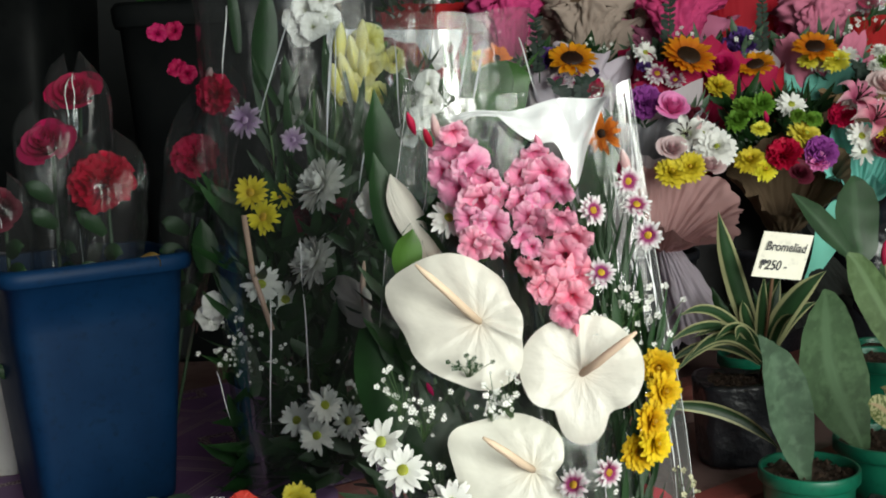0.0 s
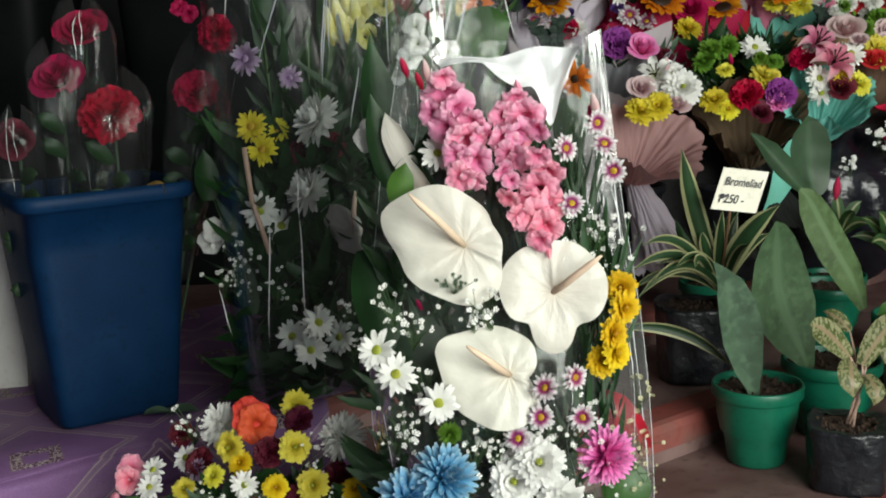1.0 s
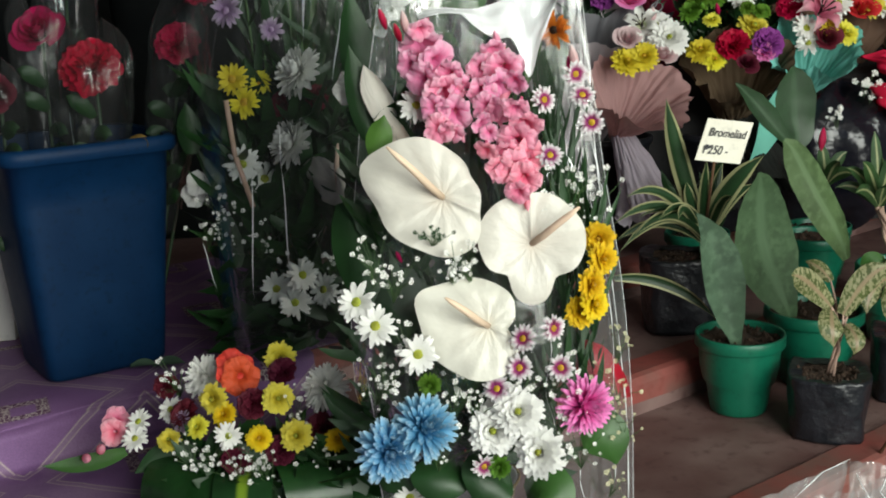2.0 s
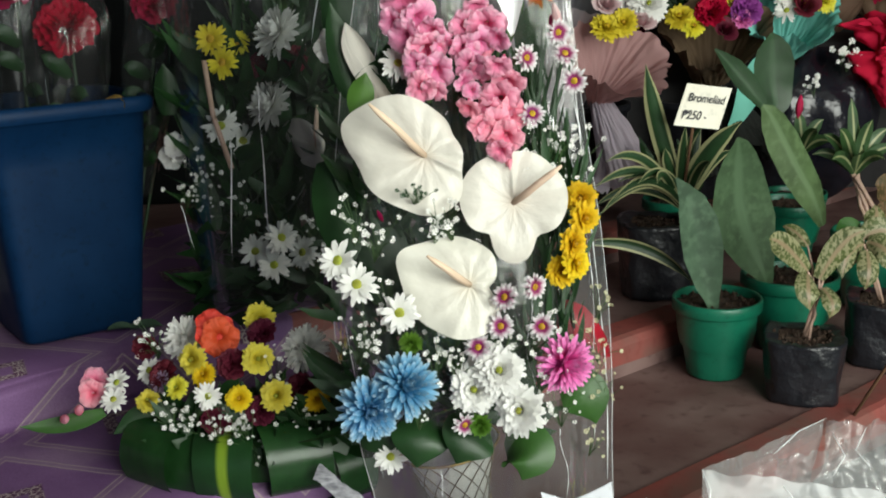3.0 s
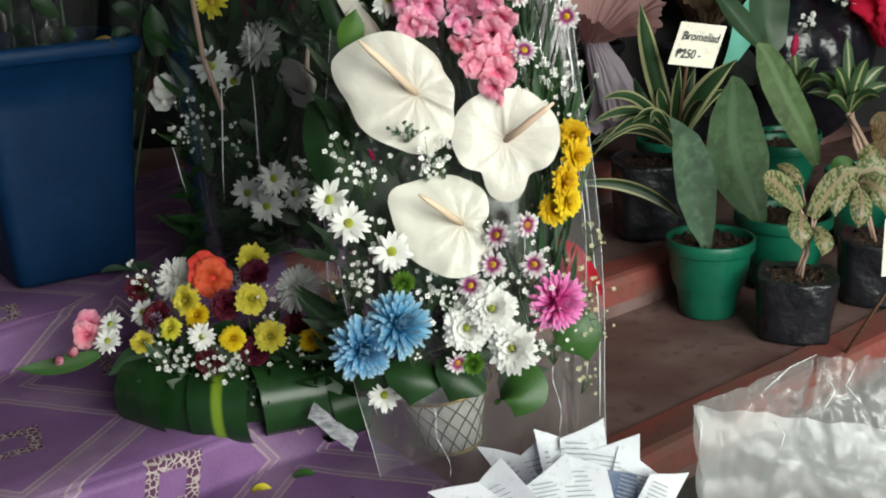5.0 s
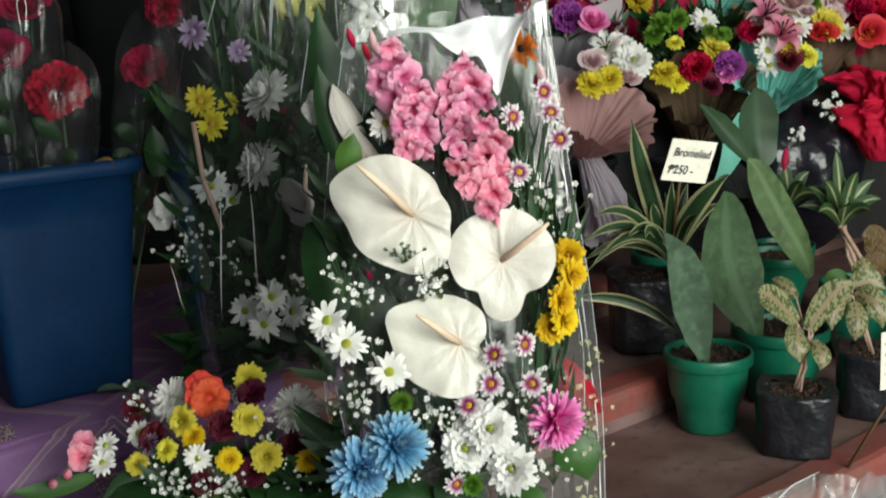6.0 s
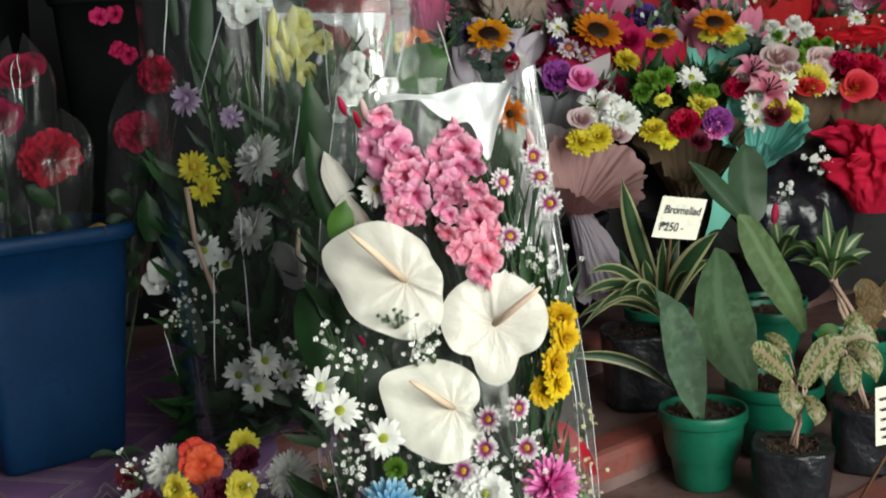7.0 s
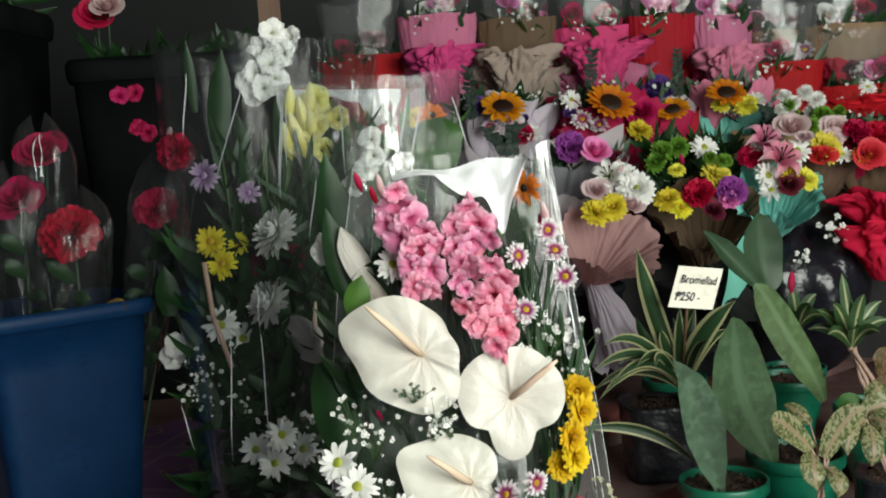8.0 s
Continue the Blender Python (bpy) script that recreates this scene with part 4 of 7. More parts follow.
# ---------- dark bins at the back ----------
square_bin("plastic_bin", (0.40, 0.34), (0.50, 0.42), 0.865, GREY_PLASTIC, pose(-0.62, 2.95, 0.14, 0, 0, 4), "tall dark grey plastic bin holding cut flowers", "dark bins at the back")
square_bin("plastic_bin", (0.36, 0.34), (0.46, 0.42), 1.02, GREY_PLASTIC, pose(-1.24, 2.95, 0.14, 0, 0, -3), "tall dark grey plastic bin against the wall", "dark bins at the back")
solid("wooden_post", Build().box((0, 0, 0.62), (0.06, 0.06, 1.24)).mesh("wooden_post", WOOD, smooth=False), "brown wooden post of the display stand", "post", pose(-0.40, 3.12, 0.14, 0, 0, 8))
cut = thing("cut_flowers", (-0.75, 2.95, 0.9), "red and pale cut flowers standing in a dark bin", "cut flowers")
for kind, p, s in (("red_rose", (-0.826, 2.950, 1.135), 0.05), ("pale_rose", (-0.792, 2.930, 1.150), 0.04)):
    flower(cut, kind, p, s, (0.1, -1, 0.6))
    stems(cut, [Vector(p) + Vector((0, 0.03, -0.3))], [p], 0.003, STEM_DARK)
foliage(cut, (-0.62, 2.97, 0.985), (0.19, 0.14, 0.03), 110, L_DARK, 5, 0.09, 0.012)
foliage(cut, (-1.24, 2.95, 1.18), (0.18, 0.14, 0.05), 120, L_DARK, 6, 0.09, 0.012)


# ---------- anthurium ----------
def spathe_mesh(name, seed, outline, axis, fold=0.12, cup=0.05, tongue=0.0):
    """A heart-shaped spathe facing +z with its stalk at the origin. outline: (degrees, radius) round the rim; axis: degrees from the stalk to the tip."""
    r = random.Random(seed)
    ph = [r.uniform(0, 6) for _ in range(4)]
    ring = sorted(outline)
    angs = [a for a, _ in ring]
    angs = [angs[-1] - 360] + angs + [angs[0] + 360]
    rads = [q for _, q in ring]
    rads = [rads[-1]] + rads + [rads[0]]
    ax = radians(axis)
    b = Build()

    def rim(deg):
        deg %= 360
        return sum(float(np.interp((deg + o) % 360 if angs[0] > (deg + o) or (deg + o) > angs[-1] else deg + o, angs, rads)) * w for o, w in ((-7, 0.25), (0, 0.5), (7, 0.25)))

    def at(u, v):
        a = math.tau * v
        k = rim(math.degrees(a)) * (1 + 0.012 * math.sin(7 * a + ph[0]))
        q = k * u
        x, y = q * math.cos(a), q * math.sin(a)
        along, over = x * math.cos(ax) + y * math.sin(ax), -x * math.sin(ax) + y * math.cos(ax)
        z = cup * q * q - 0.09 * u ** 5 * (1 + 0.7 * math.sin(3 * a + ph[1])) + fold * (math.sqrt(over * over + 0.004) - 0.06)
        # the lobes meet in a raised seam behind the stalk
        z += 0.05 * math.exp(-(over / 0.035) ** 2) * min(1.0, max(0.0, -along * 6))
        z += 0.010 * u * math.sin(11 * a + ph[2] + 2 * u) + 0.005 * u * u * math.sin(23 * a + ph[3] + 5 * u) + 0.035 * noise.noise((x * 3 + seed, y * 3, 0)) * u
        z -= tongue * max(0.0, along - 0.45) ** 2
        return (x, y, z)
    b.grid(at, 16, 80)
    return b.mesh(name, P_SPATHE)


def anthurium(parent, p, size, outline, axis, spadix_to, seed, fold=0.12, cup=0.05, tongue=0.0, face=(0, -1, 0.25)):
    """p: where spathe and stalk meet; size: from there to the farthest rim; spadix_to: the end of the spadix."""
    p, z = Vector(p), Vector(face).normalized()
    x = Vector((0, 0, 1)).cross(z).normalized()
    m = Matrix.Translation(p) @ Matrix((x, z.cross(x), z)).transposed().to_4x4() @ Matrix.Diagonal((size, size, size, 1))
    sp = part("anthurium_spathe", spathe_mesh("anthurium_spathe", seed, outline, axis, fold, cup, tongue), parent, m, "waxy cream-white heart-shaped anthurium")
    e = Vector(spadix_to)
    q = p + (e - p) * 0.5 + Vector((0, -0.007, 0.002))
    p = p - z * 0.002
    s = Build().tube([p, p.lerp(q, 0.5) + Vector((0, -0.003, 0)), q, q.lerp(e, 0.6), e], [0.0036, 0.0042, 0.0040, 0.0034, 0.0014], 9)
    part("spadix", s.mesh("spadix", P_SPADIX), sp, label="peach-coloured spadix")
    return sp


SPATHE_LEANING = ((38, 0.38), (78, 0.52), (107, 0.68), (132, 0.84), (148, 0.94), (157, 1.02), (186, 0.75), (221, 0.67), (251, 0.62), (285, 0.67), (305, 0.62), (323, 0.5), (338, 0.43))
SPATHE_TONGUED = ((21, 0.88), (50, 0.88), (79, 0.83), (118, 0.83), (146, 0.91), (177, 0.87), (208, 0.83), (230, 0.60), (252, 0.95), (270, 1.0), (284, 0.94), (303, 0.64), (326, 0.79), (351, 0.87))
SPATHE_OPEN = ((19, 0.37), (53, 0.49), (92, 0.6), (119, 0.7), (139, 0.83), (155, 1.03), (173, 0.9), (200, 0.81), (236, 0.73), (265, 0.69), (290, 0.66), (312, 0.57), (328, 0.38), (351, 0.23))

# ---------- the tall bouquet in front ----------
FOOT_A = (0.014, 1.345, 0.008)
front = thing("wrapped_bouquet", FOOT_A, "tall cellophane-wrapped bouquet of white anthuriums and pink gladioli in a basket", "bouquet")
BASKET = Matrix.Translation((0.020, 1.380, 0.012)) @ Matrix.Rotation(radians(-9), 4, "Y") @ Matrix.Diagonal((1.14, 1.14, 1.04, 1))
basket_prof = [(0.030, 0.0), (0.035, 0.004), (0.039, 0.03), (0.047, 0.06), (0.056, 0.085), (0.058, 0.089), (0.055, 0.089), (0.044, 0.06), (0.034, 0.012), (0.0, 0.010)]
part("basket", lathe(basket_prof, 36).mesh("basket", BASKET_WHITE), front, BASKET, "white basket liner")
for sgn in (1, -1):
    for k in range(14):
        pts = []
        for i in range(9):
            h = i / 8
            a = math.tau * k / 14 + sgn * h * 1.15
            r = 0.0362 + 0.0222 * h ** 1.5
            pts.append(BASKET @ Vector((r * math.cos(a), r * math.sin(a), 0.004 + 0.084 * h)))
        part("lattice_wire", Build().tube(pts, 0.0008, 5).mesh("lattice_wire", LATTICE), front)
for z, r in ((0.004, 0.0365), (0.088, 0.0595)):
    pts = [BASKET @ Vector((r * math.cos(math.tau * i / 32), r * math.sin(math.tau * i / 32), z)) for i in range(33)]
    part("basket_hoop", Build().tube(pts, 0.0022, 6).mesh("basket_hoop", GOLD), front, label="dull gold hoop")

anthurium(front, (-0.012, 1.195, 0.529), 0.0999, SPATHE_LEANING, 157, (-0.069, 1.168, 0.591), 1, fold=0.15, face=(-0.05, -1, 0.26))
anthurium(front, (0.084, 1.200, 0.473), 0.0685, SPATHE_TONGUED, 270, (0.134, 1.172, 0.518), 2, fold=0.06, cup=0.16, tongue=0.5, face=(0.05, -1, 0.28))
anthurium(front, (0.033, 1.172, 0.388), 0.0863, SPATHE_OPEN, 155, (-0.013, 1.148, 0.429), 3, fold=0.10, face=(0.0, -1, 0.32))
leaf(front, P_SPATHE, (-0.054, 1.280, 0.583), (-0.099, 1.290, 0.669), 0.017, (-0.004, 0, 0.004), side=(1, 0.5, 0.3), name="anthurium_spathe", label="cream anthurium seen edge-on", fold=0.7, base=0.5)

SPIKE_PALE = (((-0.031, 1.245, 0.693), 0.027), ((-0.043, 1.242, 0.670), 0.019), ((-0.014, 1.240, 0.674), 0.025), ((-0.029, 1.237, 0.654), 0.025), ((-0.000, 1.234, 0.659), 0.020), ((-0.008, 1.231, 0.640), 0.026), ((0.010, 1.229, 0.646), 0.017), ((-0.018, 1.226, 0.624), 0.020), ((0.003, 1.223, 0.618), 0.023), ((-0.014, 1.220, 0.601), 0.020), ((0.000, 1.218, 0.598), 0.017), ((-0.030, 1.215, 0.709), 0.016))
SPIKE_MIDDLE = (((0.047, 1.240, 0.685), 0.017), ((0.036, 1.237, 0.665), 0.020), ((0.059, 1.234, 0.663), 0.027), ((0.052, 1.232, 0.645), 0.024), ((0.034, 1.229, 0.641), 0.019), ((0.071, 1.226, 0.650), 0.017), ((0.040, 1.223, 0.623), 0.020), ((0.052, 1.221, 0.619), 0.017), ((0.033, 1.218, 0.606), 0.015), ((0.041, 1.215, 0.596), 0.012))
SPIKE_DEEP = (((0.080, 1.215, 0.604), 0.023), ((0.071, 1.212, 0.585), 0.026), ((0.082, 1.208, 0.569), 0.023), ((0.056, 1.205, 0.577), 0.021), ((0.064, 1.202, 0.559), 0.025), ((0.077, 1.198, 0.547), 0.022), ((0.050, 1.195, 0.561), 0.017), ((0.070, 1.192, 0.533), 0.017), ((0.036, 1.188, 0.581), 0.015), ((0.068, 1.185, 0.625), 0.017))
for kind, spots in (("pink_gladiolus_floret", SPIKE_PALE), ("pink_gladiolus_floret", SPIKE_MIDDLE), ("deep_pink_floret", SPIKE_DEEP)):
    for p, size in spots:
        flower(front, kind, p, size * 0.94, (rnd.uniform(-0.55, 0.55), -0.8, rnd.uniform(-0.95, -0.1)), squash=1.15)
        q = Vector(p) + Vector((rnd.uniform(-0.01, 0.01), 0.012, rnd.uniform(-0.014, 0.004)))
        flower(front, "pink_bud", q, size * 0.7, (rnd.uniform(-0.7, 0.7), -0.6, -0.9))
for a, e in (((-0.005, 1.240, 0.581), (-0.036, 1.290, 0.712)), ((0.042, 1.240, 0.593), (0.055, 1.280, 0.687)), ((0.064, 1.210, 0.521), (0.093, 1.240, 0.635))):
    stems(front, [a], [e], 0.0032)
for p, k, s in (((-0.075, 1.300, 0.719), "red_bud", 0.013), ((-0.058, 1.290, 0.703), "red_bud", 0.013), ((-0.050, 1.300, 0.713), "peach_bud", 0.016), ((0.055, 1.280, 0.690), "pink_bud", 0.014),
                ((0.140, 1.270, 0.669), "peach_bud", 0.017), ((0.136, 1.280, 0.659), "red_bud", 0.013), ((-0.066, 1.240, 0.453), "red_bud", 0.009)):
    flower(front, k, p, s, (-0.3, -0.3, 1))
for kind, size, spots in (
    ("bicolour_daisy", 0.016, ((0.143, 1.220, 0.632), (0.152, 1.210, 0.604), (0.101, 1.220, 0.629), (0.106, 1.210, 0.569), (0.138, 1.240, 0.654))),
    ("bicolour_daisy", 0.0165, ((0.070, 1.155, 0.378), (0.103, 1.165, 0.386), (0.065, 1.155, 0.345), (0.111, 1.165, 0.340), (0.040, 1.160, 0.319))),
    ("amber_mum", 0.0195, ((0.159, 1.210, 0.474), (0.162, 1.200, 0.453), (0.148, 1.190, 0.427), (0.151, 1.190, 0.404), (0.137, 1.200, 0.392))),
    ("white_daisy", 0.0245, ((-0.091, 1.165, 0.394), (-0.111, 1.180, 0.418), (-0.046, 1.160, 0.363))),
    ("white_mum", 0.030, ((0.063, 1.165, 0.288), (0.035, 1.170, 0.266), (0.086, 1.150, 0.246))),
    ("blue_mum", 0.040, ((-0.042, 1.155, 0.278), (-0.082, 1.148, 0.254))),
    ("orange_daisy", 0.022, ((0.121, 1.300, 0.700),)),
    ("green_button", 0.014, ((-0.035, 1.190, 0.316), (0.041, 1.170, 0.222))),
    ("white_daisy", 0.022, ((-0.040, 1.260, 0.623), (-0.065, 1.220, 0.162), (0.072, 1.180, 0.263))),
    ("white_floret", 0.024, ((0.047, 1.200, 0.288), (-0.118, 1.340, 0.639))),
    ("bicolour_daisy", 0.015, ((0.023, 1.170, 0.223), (0.040, 1.180, 0.311))),
):
    for p in spots:
        flower(front, kind, p, size, (rnd.uniform(-0.6, 0.6), -1, rnd.uniform(-0.1, 0.8)))
flower(front, "magenta_mum", (0.137, 1.170, 0.293), 0.036, (0.75, -1, 0.2))
# leaves
leaf(front, L_FRESH, (-0.087, 1.230, 0.571), (-0.074, 1.230, 0.618), 0.015)
leaf(front, L_DARK, (-0.098, 1.300, 0.582), (-0.116, 1.300, 0.692), 0.016, (0.0, 0, 0.0))
leaf(front, L_DARK, (-0.079, 1.320, 0.572), (-0.118, 1.360, 0.759), 0.024, (-0.01, 0, 0))
leaf(front, L_DARK, (0.109, 1.310, 0.621), (0.131, 1.310, 0.693), 0.022)
leaf(front, L_FRESH, (0.085, 1.320, 0.638), (0.105, 1.320, 0.713), 0.012)
leaf(front, L_FRESH, (0.074, 1.320, 0.641), (0.062, 1.330, 0.687), 0.012)
leaf(front, L_MID, (0.074, 1.220, 0.189), (0.088, 1.180, 0.146), 0.034, (0.02, -0.02, 0.01))
leaf(front, L_DARK, (0.044, 1.220, 0.211), (0.012, 1.180, 0.169), 0.034, (0, -0.02, 0.01))
leaf(front, L_DARK, (-0.023, 1.220, 0.213), (-0.034, 1.190, 0.161), 0.035, (0, -0.02, 0.01))
leaf(front, L_MID, (0.142, 1.230, 0.249), (0.180, 1.220, 0.196), 0.030, (0.01, -0.01, 0.01))
leaf(front, L_DARK, (-0.105, 1.240, 0.205), (-0.051, 1.220, 0.169), 0.030, (0, -0.01, 0.01))
leaf(front, L_DARK, (-0.128, 1.300, 0.509), (-0.102, 1.240, 0.387), 0.03, (0, 0, 0))
leaf(front, L_DARK, (-0.056, 1.270, 0.431), (-0.077, 1.230, 0.348), 0.03, (0, 0, 0))
foliage(front, (0.0, 1.285, 0.36), (0.10, 0.02, 0.16), 260, L_DARK, 11, 0.09, 0.007, fwd=-0.15)
foliage(front, (0.088, 1.27, 0.48), (0.050, 0.02, 0.11), 300, L_DARK, 12, 0.08, 0.0022, up=2.6, fwd=-0.15)
foliage(front, (-0.02, 1.30, 0.54), (0.07, 0.015, 0.08), 90, L_DARK, 13, 0.07, 0.008, up=0.8, fwd=-0.15)
foliage(front, (-0.01, 1.28, 0.22), (0.11, 0.03, 0.05), 160, L_DARK, 14, 0.08, 0.010, up=0.2, fwd=-0.15)
foliage(front, (0.125, 1.25, 0.38), (0.035, 0.02, 0.12), 140, L_DARK, 15, 0.07, 0.004, up=2.2, fwd=-0.15)
sprays(front, ((-0.090, 1.190, 0.463), (-0.069, 1.190, 0.443), (-0.000, 1.170, 0.462), (0.012, 1.170, 0.465), (-0.056, 1.180, 0.371), (-0.085, 1.180, 0.336)), 0.022, 16, 3, size=0.0036)
sprays(front, ((-0.008, 1.170, 0.302), (0.014, 1.170, 0.299), (0.107, 1.180, 0.324), (0.108, 1.160, 0.290), (-0.025, 1.160, 0.252), (0.068, 1.180, 0.318), (-0.091, 1.180, 0.327), (0.133, 1.180, 0.241)), 0.024, 18, 4, size=0.0036)
sprays(front, ((0.182, 1.220, 0.350), (0.186, 1.220, 0.301), (0.194, 1.220, 0.244), (0.179, 1.220, 0.180), (0.177, 1.220, 0.266)), 0.022, 10, 5, mat=P_CREAM, size=0.003)
sprays(front, ((0.132, 1.230, 0.540), (0.149, 1.240, 0.512), (0.113, 1.230, 0.528)), 0.03, 12, 6)
sprays(front, ((-0.020, 1.155, 0.497),), 0.012, 16, 8, mat=L_DARK, size=0.003, name="filler_sprig")
for k in range(16):
    a = Vector(FOOT_A) + Vector((rnd.uniform(-0.03, 0.03), rnd.uniform(-0.03, 0.02), 0.12))
    e = Vector((rnd.uniform(-0.10, 0.16), rnd.uniform(1.26, 1.30), rnd.uniform(0.35, 0.66)))
    stems(front, [a], [e], 0.002, STEM, k)
rib = Build()
blade(rib, (0.132, 1.270, 0.335), (0.155, 1.260, 0.323), (0.177, 1.270, 0.305), (0.203, 1.280, 0.257), 0.017, side=(0.3, 0, 1), tip=0.2, wave=0.5)
blade(rib, (0.132, 1.270, 0.335), (0.133, 1.250, 0.306), (0.152, 1.260, 0.288), (0.159, 1.280, 0.229), 0.016, side=(1, 0, 0.2), tip=0.2, wave=0.5)
part("ribbon", rib.mesh("ribbon", RIBBON), front, label="red satin ribbon")
# the clear wrap: a flat-fronted sleeve, wider at the top
wrap = Build()


def wrap_point(u, v, back=0.0):
    """u up the sleeve, v across its face from side to side."""
    z = 0.03 + u * (0.705 + 0.02 * v)
    x0, x1 = float(np.interp(u, (0.00, 0.16, 0.35, 0.56, 0.81, 1.00), (-0.078, -0.107, -0.130, -0.126, -0.111, -0.083))), float(np.interp(u, (0.00, 0.26, 0.56, 0.81, 1.00), (0.215, 0.208, 0.191, 0.171, 0.151)))
    mid, half = (x0 + x1) / 2, (x1 - x0) / 2
    k = (v - 0.5) * 2
    bulge = 0.055 * (1 - k * k) * (0.4 + math.sin(math.pi * min(1, u * 1.1 + 0.08)))
    y = 1.262 + 0.06 * u - (bulge if not back else -0.05 * (1 - k * k))
    y += 0.004 * math.sin(14 * v + 5 * u) + 0.003 * math.sin(31 * v - 9 * u)
    return Vector((mid + half * k + 0.004 * math.sin(9 * u + 4 * v), y, z - 0.025 * (1 - back) * max(0, u - 0.9) * 10 * (1 - k * k)))


wrap.grid(lambda u, v: wrap_point(u, v), 30, 30)
part("cellophane_front", wrap.mesh("cellophane_front", FILM), front, label="clear crinkled front sheet")
wrap_b = Build().grid(lambda u, v: wrap_point(u, v, 1.0), 24, 20)
part("cellophane_back", wrap_b.mesh("cellophane_back", FILM), front, label="clear back sheet")
def gleam_point(u, v):
    """u down the flap, v along the rim; shaped as the sky's white reflection, deepest near its outer corner."""
    top = Vector((-0.037, 1.300, 0.724)).lerp(Vector((0.121, 1.300, 0.739)), v) + Vector((0, 0, 0.003 * math.sin(11 * v)))
    drop = 0.006 + 0.034 * min(1.0, max(0.0, v - 0.30) * 4) * (1 - 0.35 * max(0.0, math.sin(7 * v + 0.6))) + 0.050 * math.exp(-((v - 0.78) / 0.075) ** 2) - 0.03 * max(0.0, v - 0.9) * 10
    return top + Vector((0.004 * u, -0.018 * u + 0.004 * noise.noise((v * 9, u * 4, 2)), -drop * u))


# White hem painted in for the sky mirrored by the film.
hem = Build().grid(gleam_point, 10, 40)
part("cellophane_hem", hem.mesh("cellophane_hem", FILM_GLEAM), front, label="white hem of the wrap, painted as reflected sky")
for v0 in (0.0, 1.0):
    seam = Build().tube([wrap_point(i / 20, v0) + Vector((0, -0.002, 0)) for i in range(21)], 0.0004, 4)
    part("cellophane_seam", seam.mesh("cellophane_seam", FILM_GLEAM), front)
# white slivers along the pleats, painted in as the light they would catch
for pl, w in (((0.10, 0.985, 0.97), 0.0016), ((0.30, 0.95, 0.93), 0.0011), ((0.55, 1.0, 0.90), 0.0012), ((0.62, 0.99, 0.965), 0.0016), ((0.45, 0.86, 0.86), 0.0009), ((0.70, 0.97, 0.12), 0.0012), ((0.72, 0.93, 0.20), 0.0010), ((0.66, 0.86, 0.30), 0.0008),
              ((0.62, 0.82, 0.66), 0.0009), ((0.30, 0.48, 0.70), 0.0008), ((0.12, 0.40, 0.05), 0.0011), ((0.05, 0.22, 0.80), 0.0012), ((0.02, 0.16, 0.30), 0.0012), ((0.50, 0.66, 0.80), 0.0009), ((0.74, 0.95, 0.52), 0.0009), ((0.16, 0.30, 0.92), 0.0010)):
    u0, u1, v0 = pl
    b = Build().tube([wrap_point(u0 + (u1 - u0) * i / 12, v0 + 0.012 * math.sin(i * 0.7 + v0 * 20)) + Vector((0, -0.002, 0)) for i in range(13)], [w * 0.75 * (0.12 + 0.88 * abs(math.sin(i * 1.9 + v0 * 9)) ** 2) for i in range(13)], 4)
    part("pleat", b.mesh("pleat", FILM_GLEAM), front)


# ---------- low arrangement on the cloth ----------
low = thing("flower_arrangement", (-0.25, 1.36, 0.085), "low mixed flower arrangement edged with folded green leaves on purple cloth", "flower arrangement")
foam = Build()
dome(foam, 0.13, 0.10, n=24, rings=6, z=0.0, rough=0.04, r=random.Random(3))
part("foam_base", foam.mesh("foam_base", L_DARK), low, Matrix.Translation((-0.235, 1.385, 0.086)) @ Matrix.Diagonal((1.15, 0.55, 1, 1)), "leaf-covered base")
for kind, size, spots in (
    ("coral_floret", 0.032, ((-0.302, 1.400, 0.269), (-0.293, 1.390, 0.261))),
    ("dark_carnation", 0.025, ((-0.237, 1.400, 0.260), (-0.270, 1.350, 0.237), (-0.367, 1.380, 0.213), (-0.234, 1.330, 0.180), (-0.186, 1.360, 0.197), (-0.294, 1.330, 0.170))),
    ("lemon_mum", 0.026, ((-0.243, 1.420, 0.276), (-0.236, 1.340, 0.247), (-0.323, 1.360, 0.242), (-0.212, 1.320, 0.204))),
    ("white_spider_mum", 0.040, ((-0.179, 1.380, 0.245), (-0.347, 1.430, 0.246))),
    ("amber_mum", 0.021, ((-0.258, 1.310, 0.206), (-0.162, 1.330, 0.193), (-0.309, 1.350, 0.224))),
    ("white_daisy", 0.023, ((-0.299, 1.320, 0.207), (-0.437, 1.400, 0.197), (-0.392, 1.400, 0.213), (-0.438, 1.380, 0.181))),
    ("lemon_mum", 0.020, ((-0.342, 1.340, 0.211), (-0.387, 1.360, 0.186))),
    ("deep_pink_floret", 0.024, ((-0.473, 1.420, 0.193), (-0.472, 1.400, 0.183))),
    ("pink_bud", 0.014, ((-0.482, 1.370, 0.172), (-0.499, 1.360, 0.164))),
    ("lilac_daisy", 0.02, ((-0.370, 1.370, 0.208),)),
    ("dark_carnation", 0.022, ((-0.407, 1.440, 0.231), (-0.149, 1.400, 0.193))),
):
    for p in spots:
        flower(low, kind, p, size * (1.4 if kind == "pink_bud" else 0.84), (rnd.uniform(-0.55, 0.55), -1, rnd.uniform(0.1, 1.1)))
